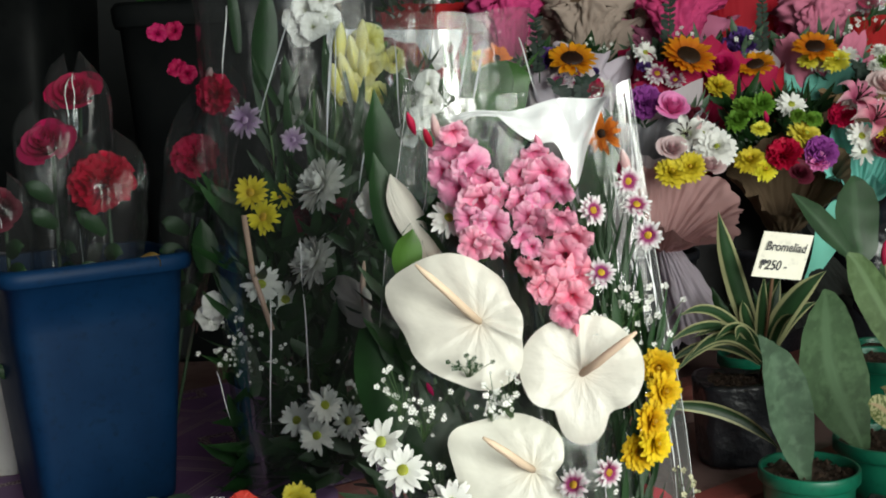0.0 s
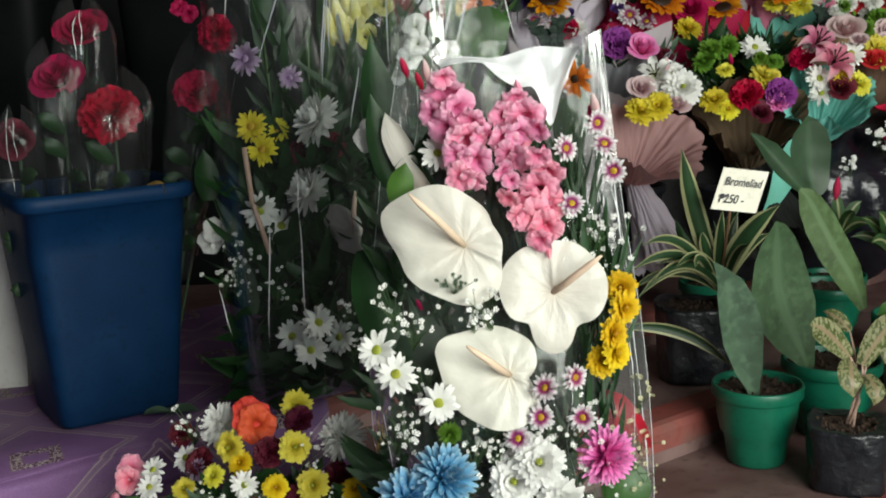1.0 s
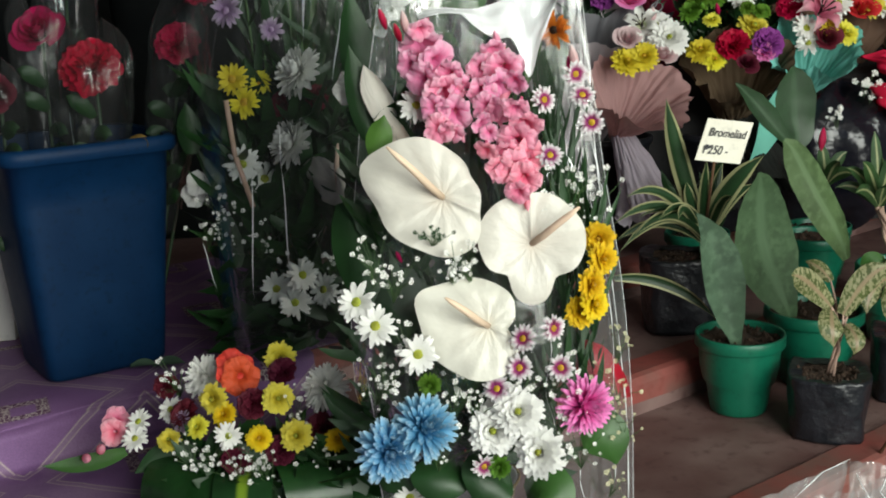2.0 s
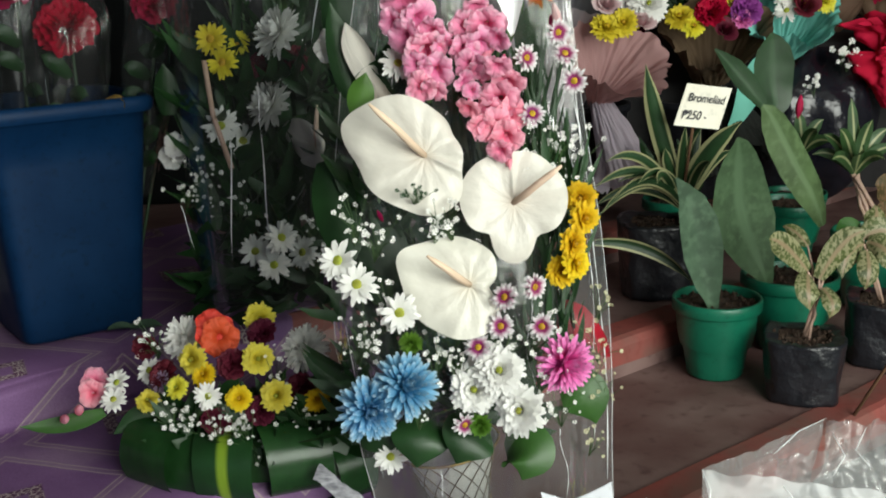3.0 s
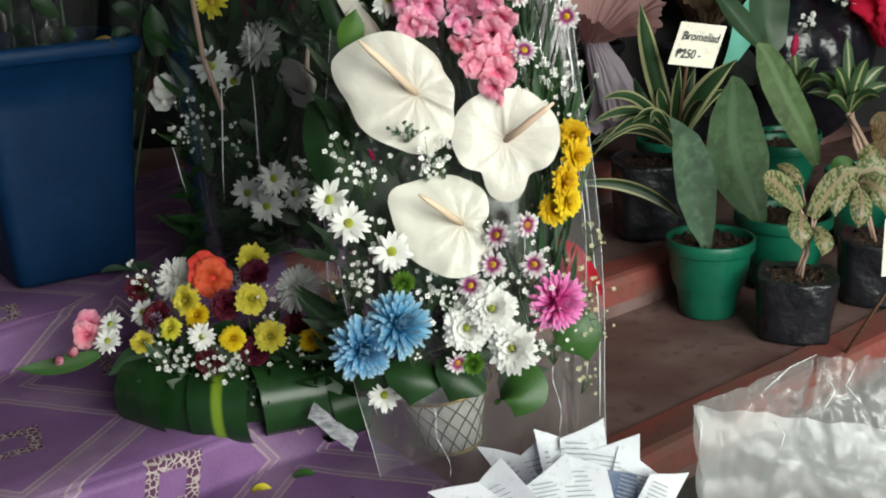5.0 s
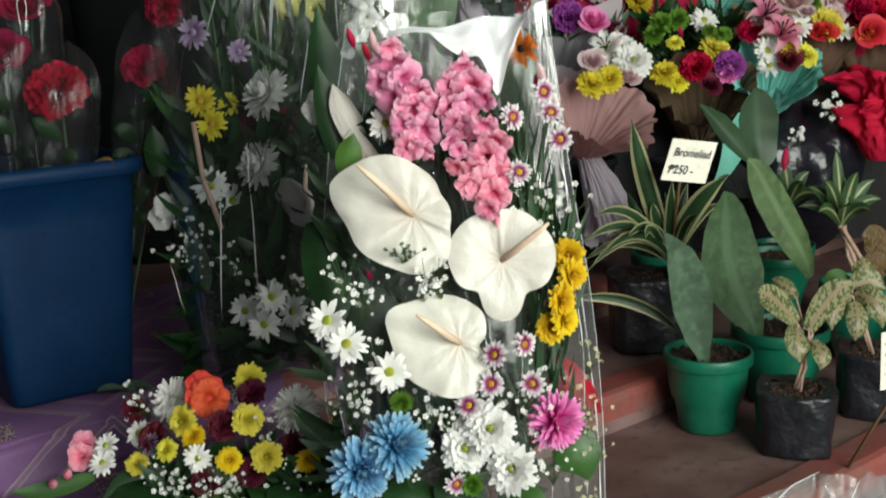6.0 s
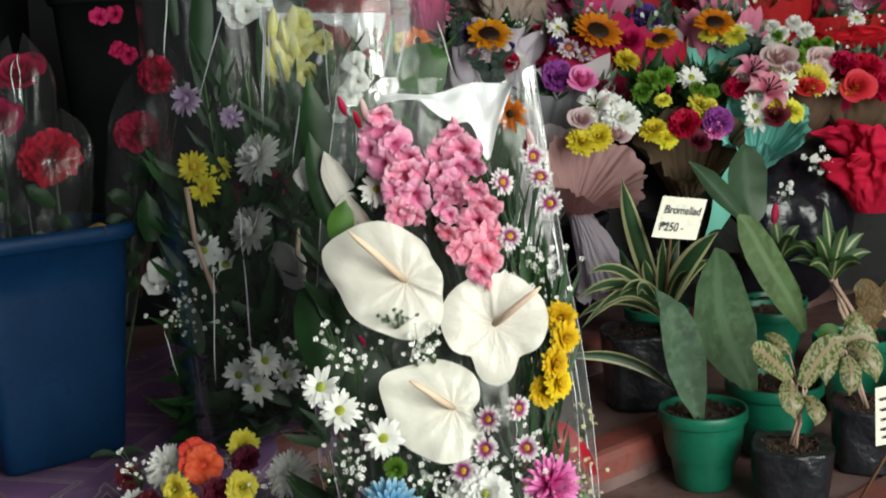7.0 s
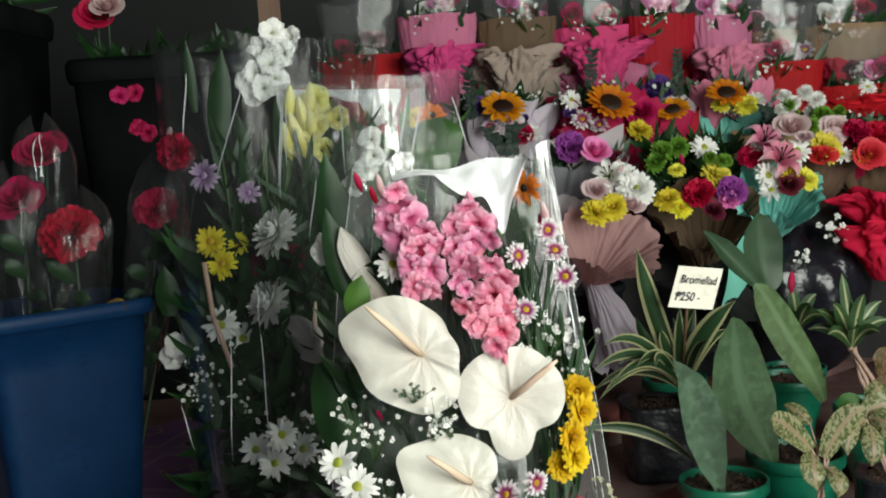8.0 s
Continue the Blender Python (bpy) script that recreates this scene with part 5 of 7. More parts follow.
sprays(low, ((-0.348, 1.320, 0.180), (-0.323, 1.320, 0.191), (-0.287, 1.310, 0.168), (-0.248, 1.310, 0.155), (-0.258, 1.310, 0.175), (-0.176, 1.320, 0.165), (-0.215, 1.340, 0.229), (-0.385, 1.420, 0.254)), 0.024, 20, 21, size=0.0036)
foliage(low, (-0.235, 1.37, 0.145), (0.12, 0.04, 0.03), 160, L_DARK, 22, 0.06, 0.010)


def leaf_loop(a, width, depth, hgt, turn, mat):
    """A broad strap leaf folded into a loop, its bend towards the viewer."""
    a, b = Vector(a), Build()

    def at(u, v):
        t = u * math.pi * 1.25 - 0.3
        return a + Matrix.Rotation(turn, 3, "Z") @ Vector((width * (v - 0.5) * 2 * (1 - 0.1 * u) + 0.01 * u, -depth * math.sin(t) * (1 - 0.05 * (v - 0.5) ** 2), -hgt * (1 - math.cos(t)) / 2))
    b.grid(at, 18, 6)
    return part("folded_leaf", b.mesh("folded_leaf", mat), low, label="glossy green leaf with a lime band" if mat == L_BAND else "")


for p, w, turn, mt in (((-0.283, 1.330, 0.153), 0.040, -0.1, L_BAND), ((-0.202, 1.335, 0.163), 0.044, 0.35, L_GLOSS), ((-0.372, 1.360, 0.159), 0.044, -0.6, L_GLOSS), ((-0.142, 1.370, 0.131), 0.030, 0.6, L_GLOSS), ((-0.333, 1.350, 0.151), 0.035, -0.4, L_GLOSS)):
    leaf_loop(p, w, 0.045, 0.098, turn, mt)
leaf(low, L_MID, (-0.452, 1.380, 0.164), (-0.560, 1.360, 0.155), 0.012, (0, 0, -0.01))
leaf(low, L_DARK, (-0.353, 1.380, 0.163), (-0.438, 1.360, 0.140), 0.02, (0, 0, 0.01))

for nm, mt, px, sz, word in (("petal", P_ROSE, (-0.672, 1.600, 0.012), 0.012, "fallen red petal on the purple cloth"), ("petal", P_CORAL, (-0.605, 1.662, 0.012), 0.012, "fallen coral petal on the purple cloth"),
                             ("petal", P_LEMON, (-0.244, 1.265, 0.012), 0.014, "fallen yellow petal on the purple cloth"), ("torn_leaf", L_MID, (-0.194, 1.298, 0.012), 0.016, "torn green leaf scrap on the purple cloth"),
                             ("torn_leaf", L_WHALE, (-0.511, 1.736, 0.160), 0.03, "wilted leaf lying beside the blue bin"), ("torn_leaf", L_WHALE, (-0.547, 1.732, 0.160), 0.024, "wilted leaf lying beside the blue bin")):
    b = Build()
    p = Vector(px)
    blade(b, p, p + Vector((sz * 0.6, 0.002, 0.006)), p + Vector((sz * 1.2, 0.004, 0.006)), p + Vector((sz * 1.8, 0.005, 0.001)), sz * 0.5, side=(0, 1, 0.2))
    solid(nm, b.mesh(nm, mt), word, "petal" if nm == "petal" else "leaf")

# ---------- wrapped bouquets standing behind ----------
left = thing("wrapped_bouquet", (-0.29, 1.80, 0.15), "cellophane-wrapped bouquet of white chrysanthemums and lilac daisies in shade", "bouquet")
for kind, size, spots in (
    ("lilac_daisy", 0.027, ((-0.334, 1.700, 0.728),)), ("lilac_daisy", 0.020, ((-0.272, 1.720, 0.697),)),
    ("yellow_daisy", 0.026, ((-0.329, 1.680, 0.628), (-0.318, 1.700, 0.591))), ("yellow_daisy", 0.021, ((-0.300, 1.740, 0.617),)),
    ("white_pompon", 0.043, ((-0.230, 1.700, 0.632), (-0.251, 1.720, 0.521))),
    ("dark_carnation", 0.022, ((-0.265, 1.740, 0.580), (-0.215, 1.760, 0.589))),
    ("white_daisy", 0.028, ((-0.242, 1.660, 0.326), (-0.256, 1.660, 0.282), (-0.287, 1.680, 0.301), (-0.213, 1.690, 0.293))),
    ("white_daisy", 0.03, ((-0.332, 1.720, 0.493), (-0.307, 1.760, 0.461))), ("white_floret", 0.022, ((-0.419, 1.780, 0.454), (-0.432, 1.800, 0.432))),
    ("peach_bud", 0.018, ((-0.405, 1.800, 0.799),)), ("cherry_carnation", 0.032, ((-0.396, 1.800, 0.768),)),
    ("cherry_floret", 0.016, ((-0.490, 1.840, 0.865), (-0.470, 1.860, 0.869), (-0.449, 1.840, 0.802), (-0.464, 1.840, 0.812))),
    ("white_floret", 0.0235, ((-0.240, 1.850, 0.905), (-0.253, 1.850, 0.864), (-0.281, 1.870, 0.876), (-0.234, 1.860, 0.956), (-0.255, 1.860, 0.930), (-0.220, 1.860, 0.919), (-0.265, 1.860, 0.889), (-0.234, 1.870, 0.878), (-0.275, 1.870, 0.857), (-0.209, 1.880, 0.943))),
):
    for p in spots:
        side_on = kind == "white_pompon"
        flower(left, kind, p, size, (-0.75, -0.75, 0.55 + rnd.uniform(-0.1, 0.1)) if side_on else (rnd.uniform(-0.5, 0.5), -1, rnd.uniform(0.0, 0.5)))
anthurium(left, (-0.185, 1.700, 0.458), 0.072, SPATHE_LEANING, 262, (-0.178, 1.690, 0.524), 8, fold=0.3, face=(-0.9, -0.7, -0.3))
for a, e, w in (((-0.337, 1.840, 0.772), (-0.317, 1.840, 0.932), 0.02), ((-0.377, 1.880, 0.831), (-0.383, 1.880, 0.953), 0.009), ((-0.211, 1.800, 0.700), (-0.187, 1.820, 0.827), 0.024), ((-0.144, 1.800, 0.612), (-0.161, 1.800, 0.752), 0.024),
                ((-0.287, 1.820, 0.704), (-0.299, 1.840, 0.825), 0.014), ((-0.356, 1.720, 0.326), (-0.374, 1.720, 0.428), 0.02), ((-0.421, 1.760, 0.506), (-0.423, 1.760, 0.588), 0.02), ((-0.183, 1.780, 0.561), (-0.154, 1.780, 0.633), 0.02)):
    leaf(left, L_DARK, a, e, w)
for c, sz, n, mt, ln, wd, up in (((-0.25, 1.77, 0.45), (0.12, 0.03, 0.16), 300, L_DARK, 0.10, 0.011, 0.8), ((-0.25, 1.76, 0.24), (0.13, 0.03, 0.06), 160, L_DARK, 0.09, 0.014, 0.2),
                                 ((-0.22, 1.80, 0.64), (0.10, 0.03, 0.10), 80, L_DARK, 0.10, 0.007, 1.2)):
    foliage(left, c, sz, n, mt, int(c[2] * 100), ln, wd, up)
sprays(left, ((-0.391, 1.700, 0.397), (-0.356, 1.700, 0.395), (-0.369, 1.700, 0.441), (-0.204, 1.690, 0.342), (-0.313, 1.700, 0.374), (-0.193, 1.680, 0.290)), 0.026, 16, 31)
stems(left, [(-0.315, 1.690, 0.430)], [(-0.344, 1.690, 0.596)], 0.0045, PINK_STEM)
for i in range(14):
    stems(left, [Vector((-0.29 + rnd.uniform(-0.03, 0.03), 1.80, 0.16))], [Vector((rnd.uniform(-0.36, -0.14), 1.79, rnd.uniform(0.5, 0.8)))], 0.002, STEM, i)
cone = sheet_cone((-0.28, 1.77, 0.155), (-0.245, 1.80, 0.93), 0.11, 0.178, ruffle=0.012, rim=0.02, seed=9, squash=0.95, nu=24, nv=60)
part("cellophane", cone.mesh("cellophane", FILM_DIM), left, label="clear crinkled wrap with sharp pleats")
# Highlights on this wrap's pleats, drawn as white slivers.
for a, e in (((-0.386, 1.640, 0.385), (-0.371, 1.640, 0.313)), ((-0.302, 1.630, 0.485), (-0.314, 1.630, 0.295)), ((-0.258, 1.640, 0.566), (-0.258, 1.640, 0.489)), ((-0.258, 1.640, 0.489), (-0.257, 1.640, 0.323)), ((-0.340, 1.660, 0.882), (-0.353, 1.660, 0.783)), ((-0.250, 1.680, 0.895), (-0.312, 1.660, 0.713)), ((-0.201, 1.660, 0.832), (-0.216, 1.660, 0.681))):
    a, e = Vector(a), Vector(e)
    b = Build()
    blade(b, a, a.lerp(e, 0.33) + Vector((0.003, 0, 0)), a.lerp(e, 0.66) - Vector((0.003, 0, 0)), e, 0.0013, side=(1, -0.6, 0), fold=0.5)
    part("pleat", b.mesh("pleat", FILM_GLEAM), left)

rear = thing("wrapped_bouquet", (-0.09, 1.86, 0.15), "tall cellophane-wrapped bouquet with yellow gladioli and broad green leaves", "bouquet")
for kind, size, spots in (
    ("yellow_floret", 0.028, ((-0.183, 1.800, 0.822), (-0.174, 1.790, 0.794), (-0.191, 1.790, 0.772), (-0.168, 1.820, 0.835))),
    ("yellow_floret", 0.022, ((-0.158, 1.790, 0.756), (-0.132, 1.800, 0.805))),
    ("white_floret", 0.021, ((-0.081, 1.780, 0.770), (-0.078, 1.780, 0.742), (-0.091, 1.780, 0.720), (-0.032, 1.780, 0.728), (-0.115, 1.800, 0.694))),
    ("yellow_bud", 0.032, ((-0.207, 1.790, 0.831), (-0.187, 1.790, 0.812), (-0.203, 1.790, 0.789), (-0.174, 1.790, 0.834), (-0.215, 1.790, 0.773), (-0.174, 1.790, 0.791), (-0.192, 1.790, 0.770))),
    ("orange_daisy", 0.025, ((0.021, 1.820, 0.800),)), ("amber_daisy", 0.022, ((-0.004, 1.840, 0.797),)),
    ("green_bud", 0.012, ((-0.152, 1.830, 0.853), (-0.144, 1.830, 0.829), (-0.159, 1.830, 0.821))), ("peach_bud", 0.016, ((-0.039, 1.820, 0.795), (-0.047, 1.820, 0.818))),
):
    for p in spots:
        flower(rear, kind, p, size, (rnd.uniform(-0.4, 0.4), -0.4, 2) if kind == "yellow_bud" else (rnd.uniform(-0.4, 0.4), -1, rnd.uniform(0.1, 0.5)))
leaf(rear, L_MID, (-0.011, 1.800, 0.724), (0.072, 1.800, 0.772), 0.044, (0, -0.01, 0.01), side=(0.3, 0, 1))
for a, e, w, mt in (((-0.198, 1.800, 0.634), (-0.200, 1.800, 0.782), 0.030, L_DARK), ((-0.151, 1.780, 0.614), (-0.174, 1.780, 0.735), 0.022, L_DARK), ((-0.230, 1.800, 0.636), (-0.209, 1.800, 0.828), 0.012, L_FRESH),
                    ((-0.117, 1.800, 0.721), (-0.124, 1.800, 0.822), 0.012, L_FRESH), ((-0.055, 1.800, 0.690), (-0.112, 1.820, 0.813), 0.010, L_MID), ((-0.257, 1.840, 0.654), (-0.255, 1.840, 0.794), 0.018, L_MID)):
    leaf(rear, mt, a, e, w)
foliage(rear, (-0.08, 1.84, 0.68), (0.11, 0.03, 0.08), 110, L_MID, 41, 0.08, 0.006, 1.2)
foliage(rear, (-0.08, 1.84, 0.50), (0.11, 0.03, 0.12), 200, L_DARK, 42, 0.09, 0.012, 0.5)
cone = sheet_cone((-0.09, 1.85, 0.155), (-0.075, 1.85, 0.868), 0.09, 0.150, ruffle=0.008, rim=0.008, seed=10, squash=0.72, nu=20, nv=56)
part("cellophane", cone.mesh("cellophane", FILM), rear, label="clear wrap with a painted white gleam along its hem")
# Rear rim's sky reflection, given as a white flap with a ragged drop.
hem2 = Build().grid(lambda u, v: Vector((-0.238, 1.880, 0.860)).lerp(Vector((-0.031, 1.880, 0.849)), v) + Vector((0.004 * math.sin(9 * v), 0.010 * noise.noise((v * 14, u, 3)) - 0.012 * u, -u * (0.012 + 0.050 * abs(noise.noise((v * 6 + 2, 0, 8))) + 0.030 * math.exp(-((v - 0.08) / 0.10) ** 2) + 0.045 * math.exp(-((v - 0.82) / 0.12) ** 2)))), 8, 60)
part("cellophane_hem", hem2.mesh("cellophane_hem", FILM_GLEAM), rear, label="white hem of the wrap, painted as reflected sky")
for i in range(10):
    stems(rear, [Vector((-0.09 + rnd.uniform(-0.03, 0.03), 1.85, 0.16))], [Vector((rnd.uniform(-0.2, 0.04), 1.84, rnd.uniform(0.6, 0.85)))], 0.0026, STEM, i)

# White slivers stand in for streaks of light on the rear wrap.
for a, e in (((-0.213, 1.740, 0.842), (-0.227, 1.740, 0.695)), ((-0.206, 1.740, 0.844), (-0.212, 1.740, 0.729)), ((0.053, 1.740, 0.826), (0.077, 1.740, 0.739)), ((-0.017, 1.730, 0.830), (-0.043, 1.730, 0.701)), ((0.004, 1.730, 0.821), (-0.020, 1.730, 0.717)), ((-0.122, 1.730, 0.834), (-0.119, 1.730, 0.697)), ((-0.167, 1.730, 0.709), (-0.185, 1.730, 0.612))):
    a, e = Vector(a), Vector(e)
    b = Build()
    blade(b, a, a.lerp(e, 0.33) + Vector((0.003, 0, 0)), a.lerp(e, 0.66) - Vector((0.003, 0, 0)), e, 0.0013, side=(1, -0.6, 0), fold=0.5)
    part("pleat", b.mesh("pleat", FILM_GLEAM), rear)

# ---------- display stand and bouquets in rows ----------
stand = thing("display_stand", (0.8, 3.2, 0.14), "tiered display stand draped in black cloth holding rows of bouquets", "display stand")
for y0, y1, z1 in ((2.74, 3.12, 0.52), (3.12, 3.9, 0.74)):
    b = Build()

    def at(u, v, y0=y0, y1=y1, z1=z1):
        x = -0.30 + 3.3 * v
        pts = ((y0 - 0.02, 0.141), (y0, z1 - 0.02), (y0 + 0.02, z1), (y1, z1))
        k = min(2, int(u * 3))
        f = u * 3 - k
        y, z = pts[k][0] + (pts[k + 1][0] - pts[k][0]) * f, pts[k][1] + (pts[k + 1][1] - pts[k][1]) * f
        return (x, y + (0.012 * math.sin(x * 31) + 0.008 * math.sin(x * 67)) * (1 - u), z)
    b.grid(at, 12, 90)
    part("draped_tier", b.mesh("draped_tier", BLACK_CLOTH), stand)


PARTOF = {}


def fan_wrap(tie, top, r0, r1, seed, pleat=0.0042):
    """A pleated sheet flaring from the tie to an open mouth square to its axis."""
    tie, top = Vector(tie), Vector(top)
    ax = top - tie
    side = ax.cross(Vector((0, 1, 0.2))).normalized()
    out = side.cross(ax).normalized()
    ln = ax.length

    def at(u, v):
        a = math.tau * v
        c, sn = math.cos(a), math.sin(a)
        rad = r0 + (r1 - r0) * u ** 1.25 + pleat * u * (0.4 + abs(noise.noise((3 * c + seed, 3 * sn, 1))) * 1.6) * math.sin(17 * a + 16 * noise.noise((1.7 * c, 1.7 * sn, seed))) + 0.012 * u * noise.noise((6 * c, 6 * sn + seed, 0.5 * u)) + 0.035 * u * u * noise.noise((1.6 * c + seed, 1.6 * sn, u)) + 0.006 * noise.noise((9 * c, 9 * sn + seed, 6 * u))
        h = u * (1 + 0.14 * u * noise.noise((2.5 * c, 2.5 * sn, seed + 3)) + 0.05 * u * noise.noise((8 * c, 8 * sn, seed)))
        return tie + ax * h + side * (rad * c) + out * (rad * sn * 0.85) - ax * (0.10 * u ** 4 * r1 / ln)
    return Build().grid(at, 22, 150)


def bouquet(name, label, foot, top, r_top, wrap_mat, heads, seed, cut_front=0.75, ruffle=0.035, rim=0.05, fill=60, leafy=L_DARK, second=None, squash=0.8, r0=0.03, white=0, fan=False):
    """A hand-tied bouquet in sheet wrapping: heads are (kind, place, radius)."""
    foot, top = Vector(foot), Vector(top)
    t = PARTOF[label] = thing(name, foot, label, "bouquet", group="bouquets in the display rows")
    for kind, p, s in heads:
        flower(t, kind, p, s, (rnd.uniform(-0.35, 0.35), -1, 1.25 if kind == "sunflower" else rnd.uniform(0.4, 1.3)))
    cutf = lambda v: 1 - (1 - cut_front) * (0.5 - 0.5 * math.cos(math.tau * (v + 0.25))) ** 1.5 if cut_front < 1 else 1
    if fan:
        part("wrapping_sheet", fan_wrap(foot, top, r0, r_top, seed).mesh("wrapping_sheet", wrap_mat), t)
    else:
        c = sheet_cone(foot, top, r0, r_top, ruffle=ruffle, rim=rim, seed=seed, squash=squash, nu=24, nv=110, cut=cutf, crumple=0.009)
        part("wrapping_sheet", c.mesh("wrapping_sheet", wrap_mat), t)
    if second and fan:
        # the ends of the inner sheet spread out below the tie
        part("outer_sheet", fan_wrap(foot + (top - foot) * 0.12, foot + Vector((0.06, -0.13, -0.16)), r0 * 1.1, r_top * 0.66, seed + 50, 0.0018).mesh("outer_sheet", second), t)
    elif second:
        c = sheet_cone(foot - Vector((0, 0, 0.005)), foot.lerp(top, 0.88), r0 * 1.15, r_top * 1.1, ruffle=ruffle * 1.3, rim=rim, seed=seed + 50, squash=squash, nu=22, nv=110, cut=lambda v: cutf(v) * 0.9, crumple=0.009)
        part("outer_sheet", c.mesh("outer_sheet", second), t)
    if fill:
        foliage(t, top + (Vector((0, 0.15, 0.065)) if fan else Vector((0, 0, -0.035))), (r_top * 0.7, r_top * 0.3 if fan else r_top * 0.45, 0.07 if fan else 0.03), fill, leafy, seed, 0.07, 0.009)
    if white:
        cs = [top + Vector((random.Random(seed + i).uniform(-0.7, 0.7) * r_top, -r_top * 0.5, random.Random(seed + i + 9).uniform(-0.03, 0.03))) for i in range(4)]
        sprays(t, cs, 0.03, white, seed, size=0.006)
    return t


def bucket(p, r, h, label, mat, name="flower_bucket"):
    prof = [(0.0, 0.0), (r * 0.78, 0.0), (r * 0.8, 0.006), (r * 0.97, h * 0.92), (r * 1.04, h * 0.93), (r * 1.04, h), (r * 0.96, h), (r * 0.94, h * 0.9), (r * 0.76, 0.01), (0, 0.01)]
    return solid(name, lathe(prof, 32).mesh(name, mat), label, "bucket", Matrix.Translation(p), group="flower buckets")


# front row
for x, y in ((0.37, 2.68), (0.63, 2.70), (0.86, 2.70)):
    bucket((x, y, 0.141), 0.10, 0.24, "black plastic bucket holding a wrapped bouquet", BLACK_POLY)
bouquet("bouquet", "dusty pink wrapped bouquet with yellow and white chrysanthemums", (0.373, 2.560, 0.396), (0.412, 2.420, 0.521), 0.118, W_DUSTY,
        [("yellow_mum", (0.370, 2.400, 0.576), 0.036), ("yellow_mum", (0.408, 2.400, 0.586), 0.034), ("white_mum", (0.466, 2.430, 0.621), 0.045), ("white_mum", (0.446, 2.460, 0.646), 0.035), ("white_lily", (0.410, 2.450, 0.653), 0.045),
         ("pale_rose", (0.377, 2.430, 0.623), 0.028), ("pale_rose", (0.447, 2.410, 0.586), 0.028), ("peach_bud", (0.434, 2.460, 0.666), 0.03)], 61, 0.72, fill=0, second=W_LAVENDER, fan=True, r0=0.020)
bouquet("bouquet", "grey paper wrapped bouquet with a purple-pink rose and eucalyptus", (0.26, 2.66, 0.30), (0.368, 2.660, 0.684), 0.14, W_GREY,
        [("pink_rose", (0.399, 2.550, 0.705), 0.036), ("purple_carnation", (0.345, 2.580, 0.718), 0.04), ("crimson_rose", (0.439, 2.560, 0.682), 0.03)], 62, 0.9, fill=120, leafy=L_WHALE, second=W_WHITE)
bouquet("bouquet", "jute-mesh wrapped bouquet with green buttons, yellow, red and purple flowers", (0.664, 2.660, 0.411), (0.634, 2.500, 0.567), 0.125, W_JUTE,
        [("green_button", (0.554, 2.560, 0.695), 0.030), ("green_button", (0.592, 2.560, 0.703), 0.028), ("green_button", (0.533, 2.540, 0.670), 0.026), ("white_daisy", (0.652, 2.560, 0.699), 0.034), ("lemon_mum", (0.663, 2.500, 0.635), 0.038),
         ("peach_bud", (0.678, 2.520, 0.655), 0.03), ("yellow_mum", (0.541, 2.460, 0.590), 0.034), ("yellow_mum", (0.567, 2.450, 0.572), 0.028), ("red_carnation", (0.608, 2.450, 0.599), 0.038), ("purple_carnation", (0.687, 2.470, 0.599), 0.036),
         ("pink_carnation", (0.678, 2.460, 0.581), 0.025), ("crimson_rose", (0.639, 2.450, 0.559), 0.026)], 63, 0.55, fill=320, second=W_BLACK, leafy=L_DARK, fan=True, r0=0.03)
bouquet("bouquet", "mint-green wrapped bouquet with pink lilies and white daisies", (0.819, 2.640, 0.459), (0.806, 2.500, 0.596), 0.100, W_MINT,
        [("pink_lily", (0.780, 2.520, 0.707), 0.050), ("pink_lily", (0.811, 2.500, 0.664), 0.055), ("white_daisy", (0.779, 2.500, 0.628), 0.034), ("white_daisy", (0.861, 2.540, 0.678), 0.036), ("white_daisy", (0.783, 2.490, 0.596), 0.03),
         ("yellow_mum", (0.829, 2.490, 0.625), 0.026), ("crimson_rose", (0.820, 2.480, 0.605), 0.03), ("lemon_mum", (0.866, 2.500, 0.614), 0.032), ("red_carnation", (0.753, 2.540, 0.672), 0.03)], 64, 0.80, fill=0, fan=True, r0=0.02)
b = Build()
blade(b, (0.782, 2.560, 0.482), (0.722, 2.540, 0.461), (0.731, 2.530, 0.409), (0.665, 2.520, 0.309), 0.03, side=(1, 0, 0.5), wave=0.6, tip=0.3, nu=16, nv=8)
part("wrap_tail", b.mesh("wrap_tail", W_MINT), PARTOF["mint-green wrapped bouquet with pink lilies and white daisies"], label="twisted mint-green tail")
flap = Build().grid(lambda u, v: Vector((0.315, 2.600, 0.720)).lerp(Vector((0.475, 2.600, 0.762)), v).lerp(Vector((0.370, 2.600, 0.619)).lerp(Vector((0.467, 2.600, 0.636)), v), u) + Vector((0, 0.02 * math.sin(3 * v) - 0.015 * u, 0.004 * math.sin(8 * v))), 10, 14)
part("paper_flap", flap.mesh("paper_flap", W_WHITE), PARTOF["grey paper wrapped bouquet with a purple-pink rose and eucalyptus"], label="off-white paper corner")
